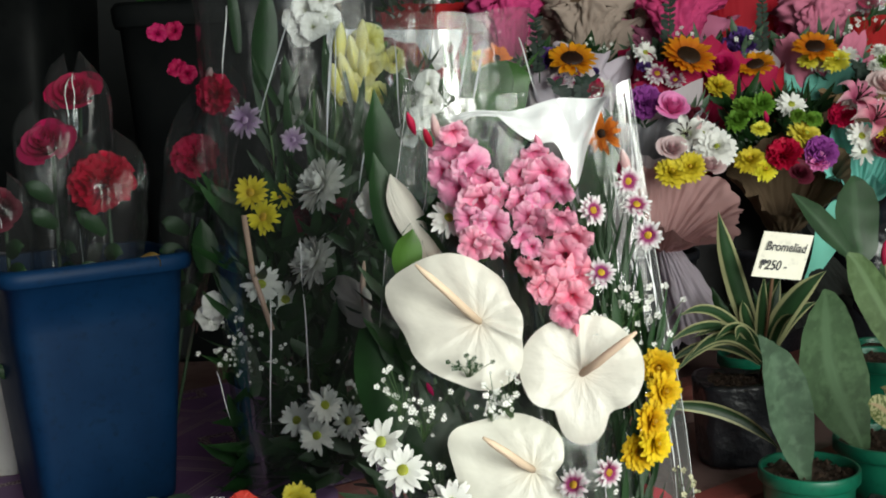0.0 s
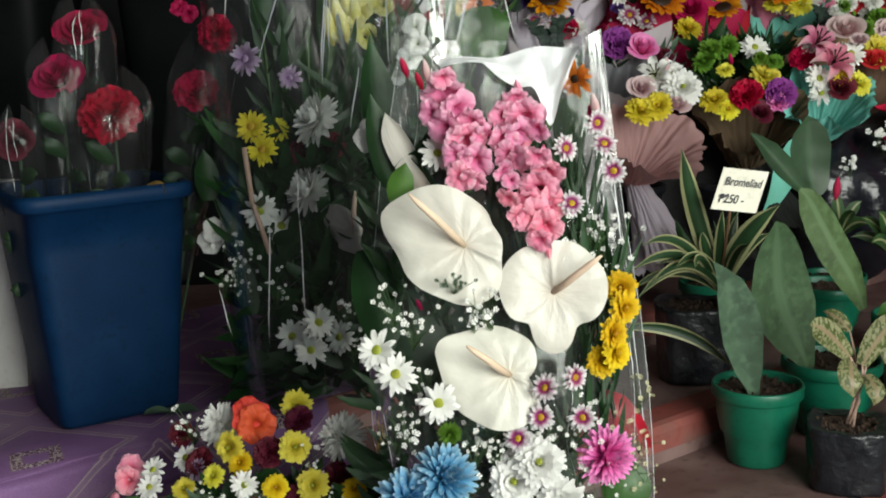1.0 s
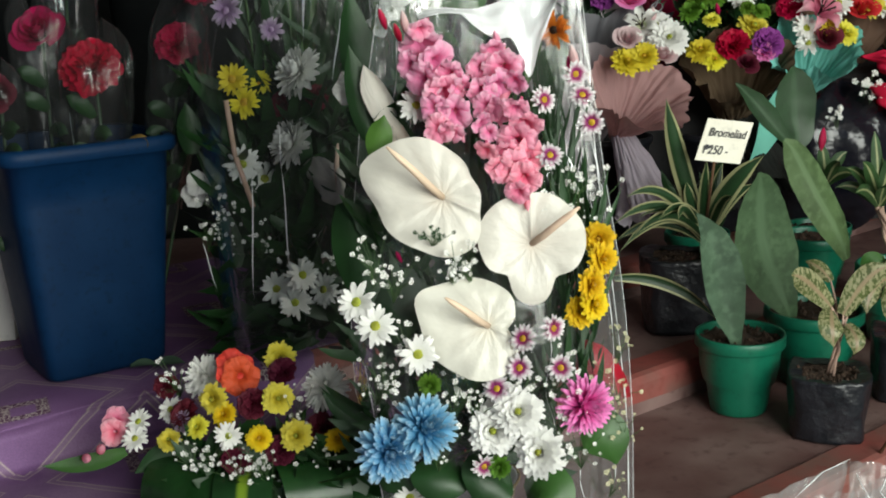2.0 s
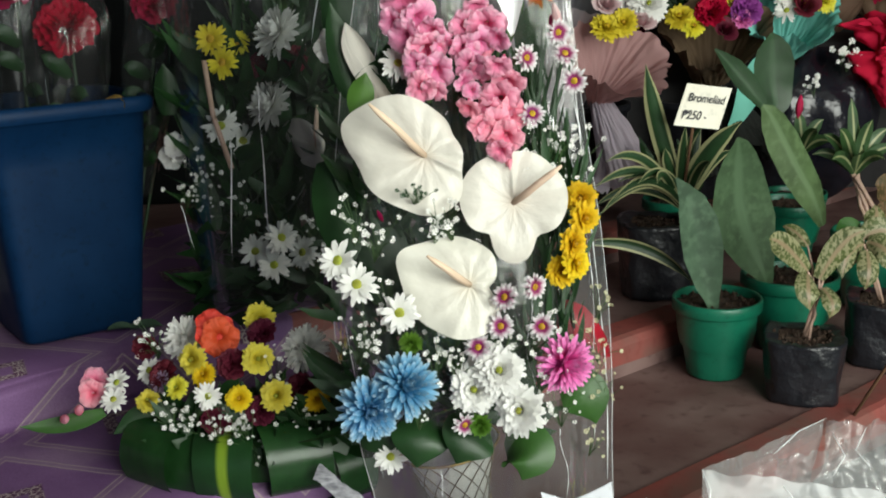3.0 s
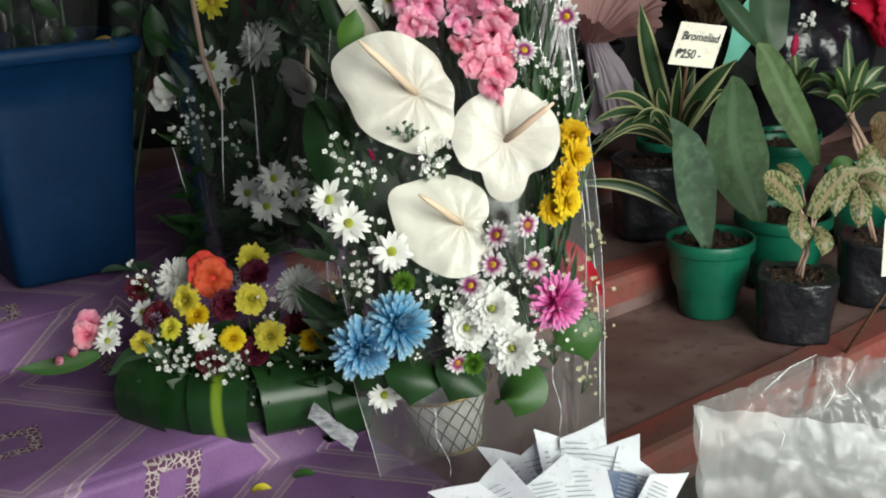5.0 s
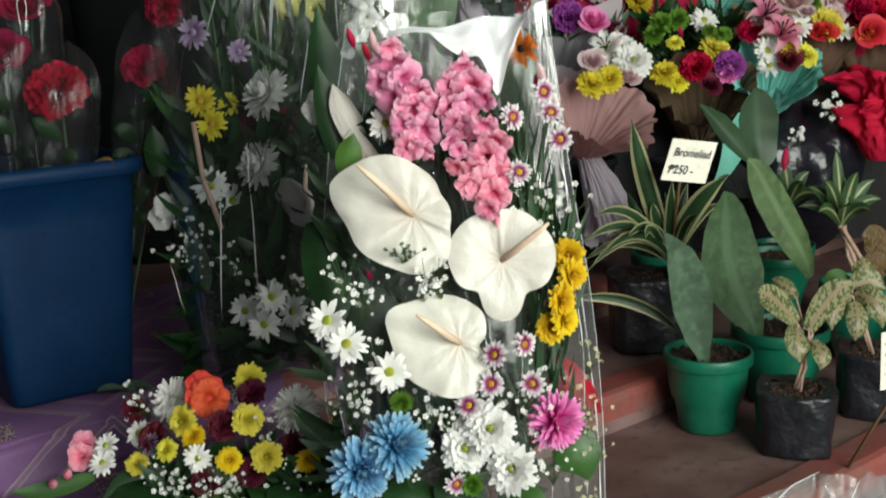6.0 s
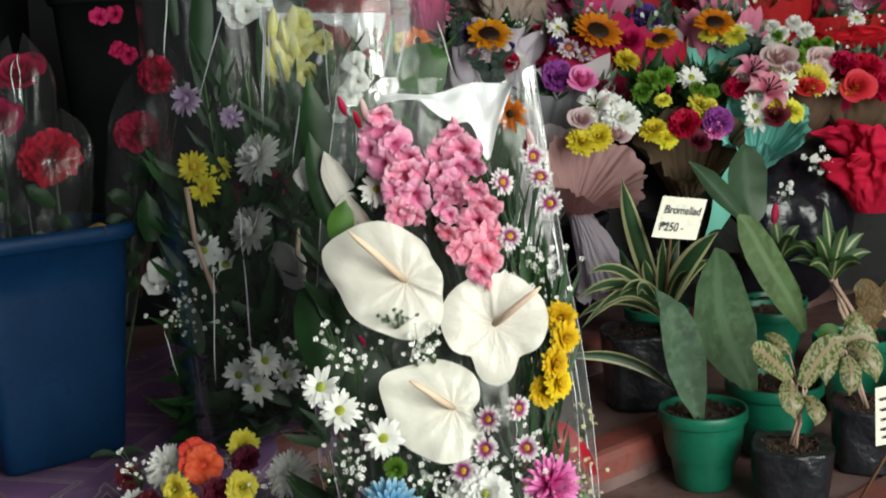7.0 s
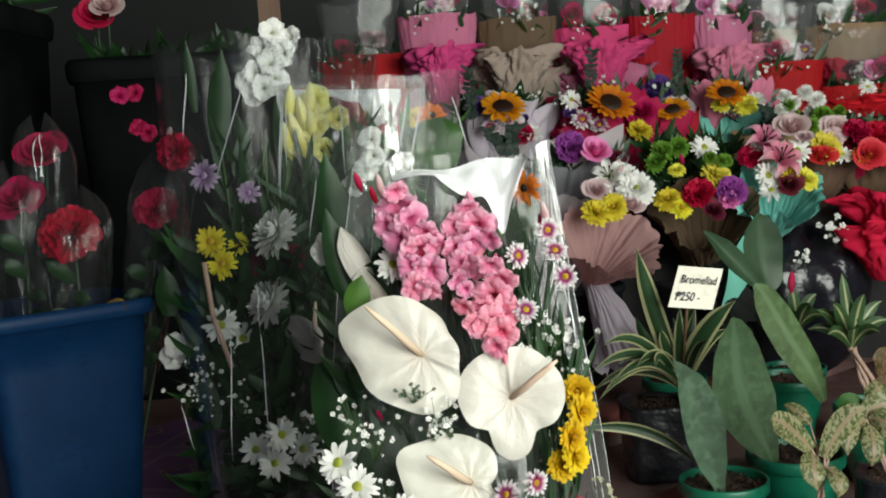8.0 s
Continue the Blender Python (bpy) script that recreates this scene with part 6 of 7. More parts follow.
# second row on the lower tier
for lab, foot_x, top, r, mt, hd, sd, sec in (
    ("lavender wrapped bouquet with one sunflower and small daisies", 0.14, (0.214, 2.900, 0.792), 0.11, W_LAVENDER,
     [("sunflower", (0.209, 2.800, 0.826), 0.062), ("bicolour_daisy", (0.174, 2.800, 0.775), 0.03), ("white_daisy", (0.276, 2.800, 0.758), 0.032), ("violet_statice", (0.154, 2.840, 0.831), 0.03), ("red_carnation", (0.254, 2.800, 0.753), 0.03)], 71, W_WHITE),
    ("red wrapped bouquet with a large sunflower", 0.45, (0.506, 2.920, 0.789), 0.15, W_RED,
     [("sunflower", (0.480, 2.800, 0.819), 0.068), ("white_daisy", (0.386, 2.840, 0.834), 0.03), ("bicolour_daisy", (0.409, 2.820, 0.783), 0.03), ("bicolour_daisy", (0.452, 2.820, 0.766), 0.026), ("yellow_mum", (0.551, 2.800, 0.745), 0.035), ("red_rose", (0.565, 2.840, 0.791), 0.04)], 72, W_RED),
    ("white wrapped bouquet with a sunflower and violet statice", 0.62, (0.673, 3.000, 0.780), 0.11, W_WHITE,
     [("sunflower", (0.649, 2.860, 0.793), 0.05), ("violet_statice", (0.624, 2.900, 0.854), 0.035), ("violet_statice", (0.601, 2.900, 0.834), 0.035), ("violet_statice", (0.643, 2.900, 0.846), 0.03)], 73, W_RED),
    ("pink tissue bouquet with orange sunflower and cream daisies", 0.78, (0.842, 3.000, 0.792), 0.11, W_PINK,
     [("sunflower", (0.790, 2.860, 0.828), 0.055), ("lemon_mum", (0.840, 2.860, 0.793), 0.035), ("white_daisy", (0.865, 2.870, 0.802), 0.035), ("lemon_mum", (0.774, 2.860, 0.795), 0.026)], 74, W_MINT),
    ("kraft wrapped bouquet of white roses, pink roses and green buds", 1.0, (0.991, 2.840, 0.684), 0.14, W_KRAFT,
     [("white_pompon", (0.921, 2.800, 0.807), 0.022), ("white_pompon", (0.974, 2.800, 0.814), 0.022), ("white_pompon", (1.002, 2.800, 0.794), 0.024), ("white_pompon", (0.944, 2.800, 0.792), 0.02), ("white_pompon", (0.908, 2.790, 0.775), 0.02), ("green_bud", (0.947, 2.780, 0.766), 0.02), ("green_button", (1.008, 2.780, 0.755), 0.028), ("green_button", (0.968, 2.760, 0.729), 0.026), ("pale_rose", (0.918, 2.740, 0.728), 0.04),
      ("pale_rose", (1.028, 2.760, 0.721), 0.035), ("lemon_mum", (0.991, 2.720, 0.676), 0.045), ("coral_rose", (0.972, 2.700, 0.655), 0.035), ("white_daisy", (1.033, 2.720, 0.655), 0.03), ("pale_rose", (1.013, 2.740, 0.691), 0.03)], 75, W_JUTE),
    ("red wrapped bouquet of red carnations and orange daisies", 1.2, (1.159, 2.840, 0.659), 0.14, W_RED,
     [("red_carnation", (1.077, 2.740, 0.704), 0.04), ("red_carnation", (1.126, 2.740, 0.691), 0.045), ("coral_rose", (1.092, 2.700, 0.652), 0.04), ("red_carnation", (1.152, 2.720, 0.647), 0.045), ("orange_daisy", (1.074, 2.700, 0.653), 0.03), ("white_daisy", (1.164, 2.880, 0.820), 0.025)], 76, W_JUTE),
):
    t = Vector(top)
    bouquet("bouquet", lab, (t.x, t.y, 0.522), t + Vector((0, 0.05, 0.05)), r * 1.25, mt, hd, sd, 0.72, rim=0.12, ruffle=0.05, fill=110, second=sec, leafy=L_DARK if sd % 2 else L_WHALE, white=8)
# third row on the upper tier: wraps that stand taller than their flowers
for lab, px, r, hgt, mt, sd, sec in (
    ("red tissue wrapped bouquet in clear sleeve", (-0.163, 3.300, 1.011), 0.13, 0.24, W_RED, 81, W_RED), ("rose-pink paper wrapped bouquet with hot pink bow", (0.064, 3.280, 1.113), 0.115, 0.33, W_PINK, 82, None), ("jute and sand paper wrapped bouquet", (0.296, 3.300, 1.090), 0.12, 0.30, W_JUTE, 83, W_SAND),
    ("hot pink tissue wrapped bouquet", (0.524, 3.300, 1.051), 0.12, 0.28, W_HOT, 84, W_PINK), ("deep red paper wrapped bouquet", (0.719, 3.280, 1.073), 0.10, 0.33, W_RED, 85, None), ("pink paper wrapped bouquet with tissue", (0.898, 3.280, 1.062), 0.09, 0.33, W_PINK, 86, W_HOT),
    ("kraft wrapped bouquet in silver film", (1.069, 3.340, 1.013), 0.085, 0.28, W_KRAFT, 87, None), ("kraft wrapped bouquet of mixed small flowers", (1.270, 3.300, 1.014), 0.13, 0.30, W_KRAFT, 88, W_RED),
    ("bright red tissue wrapped bouquet", (1.052, 3.160, 0.910), 0.10, 0.20, W_RED, 89, None), ("red tissue wrapped bouquet with white sprays", (1.268, 3.160, 0.833), 0.14, 0.20, W_RED, 90, W_CRIMSON),
):
    t = Vector(px)
    hd = [(rnd.choice(("red_rose", "pink_rose", "white_rose", "bicolour_daisy", "crimson_rose")), t + Vector((rnd.uniform(-0.06, 0.06), rnd.uniform(0.0, 0.05), rnd.uniform(-0.01, 0.05))), 0.032) for _ in range(6)]
    bouquet("bouquet", lab, (t.x, t.y, 0.742), px, r, mt, hd, sd, 1.0, ruffle=0.003, rim=0.012, fill=30, second=None, r0=r * 0.75, squash=0.45, white=3)
    if sec:
        c = sheet_cone((t.x, t.y - 0.03, 0.742), (t.x, t.y - 0.04, 0.742 + (t.z - 0.742) * 0.62), r * 0.35, r * 1.2, ruffle=0.05, rim=0.13, seed=sd + 7, squash=0.5, nu=26, nv=120, crumple=0.05)
        part("tissue_sheet", c.mesh("tissue_sheet", sec), PARTOF[lab])
    c = sheet_cone((t.x, t.y + 0.01, 0.80), (t.x, t.y + 0.01, t.z + 0.16), 0.05, r * 0.95, ruffle=0.01, rim=0.03, seed=sd, squash=0.5, nu=12, nv=40)
    part("clear_sleeve", c.mesh("clear_sleeve", FILM), PARTOF[lab], label="clear cellophane sleeve")
for p, mt, nm, r in (((0.522, 3.160, 0.943), W_HOT, "hot pink tissue bow on a wrapped bouquet", 0.11), ((0.065, 3.160, 0.955), W_HOT, "pink tissue bow on a wrapped bouquet", 0.09), ((0.877, 3.140, 0.904), W_PINK, "pink tissue bow on a wrapped bouquet", 0.09), ((0.279, 3.140, 0.933), W_SAND, "sand-coloured paper collar of a bouquet", 0.10)):
    v = Vector(p)
    c = sheet_cone(v - Vector((0, 0, 0.10)), v + Vector((0, 0, 0.05)), 0.035, r * 0.8, ruffle=0.05, rim=0.16, seed=int(r * 999), squash=0.5, nu=26, nv=120, crumple=0.06)
    solid("tissue_collar", c.mesh("tissue_collar", mt), nm, "wrapping")
big = thing("bouquet", (1.02, 2.62, 0.145), "large bright red tissue wrapped bouquet standing on the step", "bouquet")
for sd, (px, r) in enumerate((((1.123, 2.600, 0.564), 0.12), ((1.095, 2.560, 0.489), 0.115))):
    v = Vector(px)
    c = sheet_cone((v.x, v.y + 0.03, v.z - 0.13), (v.x, v.y, v.z), 0.04, r, ruffle=0.08, rim=0.22, seed=95 + sd, squash=0.7, nu=24, nv=110, crumple=0.035)
    part("tissue_sheet", c.mesh("tissue_sheet", W_CRIMSON), big)

# black shiny bag with small white flowers
bag = thing("plastic_bag", (0.98, 2.66, 0.142), "shiny black plastic bag of cut flowers beside the bouquets", "plastic bag")
b = Build()


def bag_at(u, v):
    t, a = u * math.pi, math.tau * v
    k = 1 + 0.16 * noise.noise((math.cos(a) * 2, math.sin(a) * 2, u * 4)) + 0.05 * math.sin(9 * a + 5 * u)
    return (0.15 * math.sin(t) ** 0.8 * math.cos(a) * k, 0.11 * math.sin(t) ** 0.8 * math.sin(a) * k, 0.17 - 0.17 * math.cos(t) * (1 + 0.1 * math.sin(5 * a)))


b.grid(bag_at, 20, 44)
BAG = Vector((0.925, 2.660, 0.464))
part("bag_body", b.mesh("bag_body", BLACK_BAG), bag, Matrix.Translation((BAG.x, 2.68, 0.142)))
sprays(bag, ((0.934, 2.540, 0.498), (0.947, 2.540, 0.484), (0.873, 2.540, 0.425)), 0.02, 12, 77, size=0.008)


# ---------- potted plants ----------
def pot(name, at, r, h, label, group="potted plants for sale", mat=None):
    t = thing(name, at, label, "potted plant", group=group)
    m = mat or GREEN_PLASTIC
    body = [(0.0, 0.0), (r * 0.60, 0.0), (r * 0.63, 0.004), (r * 0.68, h * 0.2), (r * 0.84, h * 0.74), (r * 0.86, h * 0.8), (r * 0.845, h * 0.81), (r * 0.86, h * 0.84)]
    rim = [(r * 0.86, h * 0.83), (r * 0.97, h * 0.84), (r * 1.0, h * 0.86), (r * 1.0, h * 0.98), (r * 0.985, h), (r * 0.94, h), (r * 0.925, h * 0.97), (r * 0.88, h * 0.6), (r * 0.8, h * 0.4)]
    b = Build()
    n = 48

    def at_body(u, v):
        k = round(u * (len(body) - 1))
        rad, z = body[k]
        a = math.tau * v
        if 1 < k < 5:
            rad *= 1 + 0.014 * max(0, math.cos(a * 8)) ** 8
        return (rad * math.cos(a), rad * math.sin(a), z)
    b.grid(at_body, len(body) - 1, n)
    part("pot", b.mesh("pot", m), t, Matrix.Translation(at))
    part("pot_rim", lathe(rim, n).mesh("pot_rim", m), t, Matrix.Translation(at))
    soil_in(t, at, r * 0.92, h * 0.9)
    return t


def soil_in(t, at, r, h):
    s, rr = Build(), random.Random(int(at[0] * 1000))
    s.grid(lambda u, v: (r * u * math.cos(math.tau * v), r * u * math.sin(math.tau * v), h + 0.006 * noise.noise((u * 5 * math.cos(math.tau * v), u * 5 * math.sin(math.tau * v), at[0] * 9))), 8, 28)
    for _ in range(70):
        q, a, z = r * math.sqrt(rr.random()) * 0.95, rr.uniform(0, 6.3), rr.uniform(0.002, 0.006)
        c = Vector((q * math.cos(a), q * math.sin(a), h + 0.002))
        s.add([c + Vector((z, 0, 0)), c + Vector((-z, z * 0.5, 0)), c + Vector((0, -z, 0)), c + Vector((0, 0, z * 1.4))], [(0, 1, 3), (1, 2, 3), (2, 0, 3)])
    part("soil", s.mesh("soil", SOIL, smooth=False), t, Matrix.Translation(at))


def nursery_bag(name, at, r, h, label, turn=0.0):
    """A black polythene growing bag: round below, pinched square above, creased."""
    t = thing(name, at, label, "potted plant", group="potted plants for sale")
    b = Build()

    def f(u, v):
        a = math.tau * v
        if u < 0.1:
            k, z = u * 10, 0.0
        elif u < 0.85:
            k, z = 1.0, h * (u - 0.1) / 0.75
        else:
            k, z = 1 - 0.35 * (u - 0.85) / 0.15, h - 0.03 * h * (u - 0.85) / 0.15
        sq = 1 / max(abs(math.cos(a + turn)), abs(math.sin(a + turn))) ** 0.45
        w = 1 + 0.05 * noise.noise((math.cos(a) * 2, math.sin(a) * 2, z * 30 + at[0] * 7)) + 0.02 * math.sin(6 * a + z * 60)
        rad = r * k * sq * w * (0.90 + 0.10 * z / h)
        return (rad * math.cos(a), rad * math.sin(a), z + (0.006 * noise.noise((math.cos(a) * 3, math.sin(a) * 3, 1)) if u > 0.7 else 0))
    b.grid(f, 26, 48)
    part("bag", b.mesh("bag", BLACK_POLY), t, Matrix.Translation(at), "creased black polythene bag")
    soil_in(t, at, r * 0.92, h * 0.93)
    return t


def broad_leaf(parent, mat, spine, fold, seed):
    """A stiff paddle leaf. spine: (place, half width) from the foot to the tip; fold: how deep it is channelled."""
    ends = [Vector(p) for p, _ in spine]
    wide = [w for _, w in spine]
    n = len(ends) - 1

    def along(u):
        k = min(n - 1, int(u * n))
        f = u * n - k
        f2 = f * f * (3 - 2 * f) * 0.35 + f * 0.65
        return ends[k].lerp(ends[k + 1], f), wide[k] + (wide[k + 1] - wide[k]) * f2

    def at(u, v):
        p, w = along(u)
        d = along(min(1, u + 0.06))[0] - along(max(0, u - 0.06))[0]
        side = d.cross(Vector((0.15, -1, 0.2))).normalized()
        out = side.cross(d).normalized()
        k = (v - 0.5) * 2
        edge = 1 + 0.025 * noise.noise((u * 7, seed, k))
        return p + side * (k * w * edge) + out * (fold * w * (abs(k) ** 1.4 - 0.4) + 0.06 * w * k * math.sin(5 * u + seed))
    b = Build().grid(at, 28, 10)
    shell = b.mesh("broad_leaf", mat)
    return part("broad_leaf", shell, parent)


whale = pot("potted_sansevieria", (0.487, 1.860, 0.002), 0.078, 0.142, "broad grey-green snake plant leaf in a green plastic pot")
broad_leaf(whale, L_WHALE, (((0.477, 1.835, 0.112), 0.0059), ((0.471, 1.830, 0.143), 0.0118), ((0.460, 1.825, 0.185), 0.0263), ((0.448, 1.820, 0.237), 0.0368), ((0.437, 1.815, 0.288), 0.0355), ((0.423, 1.810, 0.326), 0.0267), ((0.411, 1.805, 0.348), 0.0143), ((0.396, 1.800, 0.371), 0.0019)), 0.30, 1)
whale2 = pot("potted_sansevieria", (0.655, 1.985, 0.004), 0.090, 0.142, "wide grey-green snake plant leaf in a large green pot")
broad_leaf(whale2, L_MOSS, (((0.607, 1.960, 0.119), 0.0084), ((0.598, 1.952, 0.151), 0.0177), ((0.575, 1.945, 0.202), 0.0444), ((0.555, 1.938, 0.246), 0.0596), ((0.539, 1.930, 0.300), 0.0571), ((0.534, 1.922, 0.347), 0.0465), ((0.531, 1.915, 0.383), 0.0322), ((0.528, 1.907, 0.404), 0.0181), ((0.523, 1.900, 0.418), 0.0030)), 0.16, 2)
whale3 = pot("potted_sansevieria", (0.745, 2.29, 0.074), 0.075, 0.14, "tall snake plant with three broad leaves in a green pot")
broad_leaf(whale3, L_OLIVE, (((0.752, 2.100, 0.205), 0.0088), ((0.741, 2.094, 0.233), 0.0186), ((0.718, 2.089, 0.279), 0.0316), ((0.687, 2.083, 0.329), 0.0357), ((0.659, 2.077, 0.379), 0.0344), ((0.640, 2.071, 0.412), 0.0278), ((0.626, 2.066, 0.434), 0.0181), ((0.611, 2.060, 0.449), 0.0043)), -0.22, 3)
broad_leaf(whale3, L_DEEP, (((0.666, 2.170, 0.411), 0.0137), ((0.670, 2.168, 0.440), 0.0320), ((0.662, 2.167, 0.475), 0.0410), ((0.659, 2.165, 0.516), 0.0420), ((0.657, 2.163, 0.544), 0.0340), ((0.655, 2.162, 0.561), 0.0203), ((0.652, 2.160, 0.575), 0.0034)), 0.2, 4)
broad_leaf(whale3, L_DEEP, (((0.648, 2.150, 0.427), 0.0057), ((0.628, 2.144, 0.451), 0.0147), ((0.602, 2.138, 0.482), 0.0214), ((0.575, 2.132, 0.512), 0.0191), ((0.554, 2.126, 0.533), 0.0112), ((0.534, 2.120, 0.551), 0.0022)), 0.3, 5)

brom = nursery_bag("potted_bromeliad", (0.43, 2.12, 0.074), 0.075, 0.15, "cream-edged bromeliad with arching strap leaves in a black bag")
BROM = Vector((0.473, 2.080, 0.283))
for e, w, bow in (((0.384, 2.020, 0.538), 0.019, (-0.012, 0, 0.02)), ((0.565, 2.020, 0.429), 0.020, (-0.012, 0, 0.02)), ((0.455, 2.000, 0.429), 0.011, (0, 0, 0)), ((0.531, 2.040, 0.398), 0.012, (0, 0, 0.015)), ((0.427, 2.040, 0.379), 0.012, (-0.01, 0, 0.02)),
                  ((0.307, 1.980, 0.367), 0.010, (0, 0, 0.06)), ((0.282, 1.960, 0.323), 0.010, (0, 0, 0.06)), ((0.290, 1.950, 0.273), 0.011, (0.01, 0, 0.07)), ((0.311, 1.930, 0.303), 0.010, (0, -0.01, 0.06)), ((0.295, 2.060, 0.263), 0.010, (0, 0, 0.05)),
                  ((0.371, 2.140, 0.340), 0.010, (0, 0, 0.04)), ((0.358, 1.940, 0.331), 0.009, (0, 0, 0.05)), ((0.497, 1.980, 0.362), 0.009, (0, 0, 0.03)), ((0.513, 2.120, 0.402), 0.012, (0, 0, 0.01)), ((0.389, 1.920, 0.334), 0.009, (-0.01, 0, 0.05)),
                  ((0.332, 2.000, 0.324), 0.009, (0.01, 0, 0.05)), ((0.559, 2.060, 0.367), 0.011, (0.0, 0, 0.03))):
    leaf(brom, L_STRIPE, BROM + jit(0.008) - Vector((0, 0, 0.02)), e, w, bow, name="strap_leaf", nu=14, fold=0.5)
b = Build()
blade(b, (0.273, 1.900, 0.238), (0.343, 1.900, 0.242), (0.402, 1.890, 0.218), (0.449, 1.880, 0.163), 0.011, side=(0.2, 0, 1), nu=16, fold=0.4)
part("strap_leaf", b.mesh("strap_leaf", L_STRIPE), brom)


def sign(name, tl, tr, bl, label, lines, stick_to):
    """A hand-lettered card on a stick; lines: (text or None, height share, size share)."""
    tl, tr, bl = Vector(tl), Vector(tr), Vector(bl)
    x, yv = (tr - tl), (tl - bl)
    w, h = x.length, yv.length
    x.normalize()
    n = x.cross(yv).normalized()
    up = n.cross(x)
    m = Matrix.Translation(bl) @ Matrix((x, up, n)).transposed().to_4x4()
    t = thing(name, stick_to, label, "sign")
    shear = (tl - bl).dot(x)
    b = Build().grid(lambda u, v: (u * w + shear * v, v * h, 0.003 * math.sin(u * 2.6)), 8, 3)
    bb = Build().grid(lambda u, v: (u * w + shear * v, v * h, 0.003 * math.sin(u * 2.6) - 0.0012), 8, 3)
    b.add(bb.v, bb.f)
    part("card", b.mesh("card", CARD), t, m)
    for text, x0, y0, size in lines:
        if text:
            cu = bpy.data.curves.new("lettering", "FONT")
            cu.body, cu.size, cu.shear, cu.offset = text, size * h, 0.3, 0.00025
            cu.materials.append(INK)
            ob = part("lettering", cu, t, m @ Matrix.Translation((x0 * w + shear * y0, y0 * h, 0.0045)) @ Matrix.Diagonal((0.82, 1, 1, 1)))
        else:
            bar = Build().box((0, 0, 0), (size * w, 0.004, 0.0008))
            part("bar", bar.mesh("bar", INK, smooth=False), t, m @ Matrix.Translation((x0 * w + shear * y0, y0 * h, 0.0042)))
    mid = bl + x * (w * 0.45)
    stk = Build().tube([Vector(stick_to), mid - n * 0.004, mid + up * (h * 0.7) - n * 0.004], 0.0028, 6)
    part("stick", stk.mesh("stick", WOOD), t)
    return t


sign("price_sign", (0.456, 2.000, 0.501), (0.542, 2.020, 0.487), (0.431, 1.990, 0.429), "cream hand-lettered card reading Bromeliad above the strap-leaved plants", (("Bromeliad", 0.10, 0.60, 0.28), ("P250 -", 0.08, 0.18, 0.30), (None, 0.16, 0.33, 0.15)), (0.47, 2.1, 0.215))
sign("price_sign", (0.692, 1.620, 0.235), (0.761, 1.620, 0.248), (0.694, 1.620, 0.143), "cream card with illegible handwriting on a wooden stick", ((None, 0.35, 0.80, 0.5), (None, 0.32, 0.62, 0.42), (None, 0.38, 0.45, 0.5), (None, 0.30, 0.28, 0.36), (None, 0.30, 0.14, 0.3)), (0.66, 1.65, 0.004))


def agla(name, at, r, h, label, crown, spec, petiole):
    t = nursery_bag(name, at, r, h, label, 0.3)
    crown = Vector(crown)
    foot = Vector(at) + Vector((0, 0, h * 0.9))
    for i, (a, e, w, bow) in enumerate(spec):
        a, e = Vector(a), Vector(e)
        part("leaf_stalk", Build().tube([foot + jit(0.006), foot.lerp(crown, 0.6) + jit(0.004), a.lerp(crown, 0.4), a], [0.003, 0.0026, 0.002, 0.0015], 6).mesh("leaf_stalk", PINK_STEM), t, label="pale pink stalk")
        leaf(t, petiole if i % 4 != 3 else L_MID, a, e, w, bow, nu=12, nv=6, fold=0.3, wave=0.08)
    return t


agla("potted_aglaonema", (0.606, 1.745, 0.002), 0.066, 0.108, "cream-mottled aglaonema with pink stalks in a black bag", (0.620, 1.730, 0.181), (
    ((0.596, 1.720, 0.227), (0.518, 1.680, 0.293), 0.020, (-0.01, 0, 0.022)), ((0.597, 1.720, 0.223), (0.589, 1.680, 0.173), 0.021, (-0.008, -0.02, 0.01)), ((0.619, 1.730, 0.210), (0.687, 1.720, 0.292), 0.021, (0, 0, 0.025)),
    ((0.631, 1.740, 0.216), (0.687, 1.800, 0.257), 0.018, (0, 0, 0.01)), ((0.621, 1.720, 0.198), (0.624, 1.690, 0.155), 0.015, (0.008, -0.02, 0.005)), ((0.607, 1.760, 0.259), (0.576, 1.800, 0.283), 0.012, (0, 0, 0.01))), L_AGLA)
agla("potted_aglaonema", (0.80, 1.90, 0.0), 0.066, 0.12, "mottled aglaonema with drooping leaves in a black bag", (0.759, 1.890, 0.201), (
    ((0.748, 1.880, 0.225), (0.698, 1.840, 0.175), 0.022, (-0.015, -0.01, 0.02)), ((0.753, 1.880, 0.230), (0.787, 1.840, 0.174), 0.024, (0.01, -0.02, 0.02)), ((0.751, 1.890, 0.232), (0.807, 1.880, 0.234), 0.024, (0, 0, 0.02)),
    ((0.750, 1.900, 0.230), (0.711, 1.920, 0.241), 0.018, (0, 0, 0.02)), ((0.765, 1.900, 0.230), (0.786, 1.940, 0.282), 0.02, (0.01, 0, 0.01)), ((0.746, 1.860, 0.220), (0.735, 1.830, 0.157), 0.02, (0, -0.02, 0))), L_AGLA)
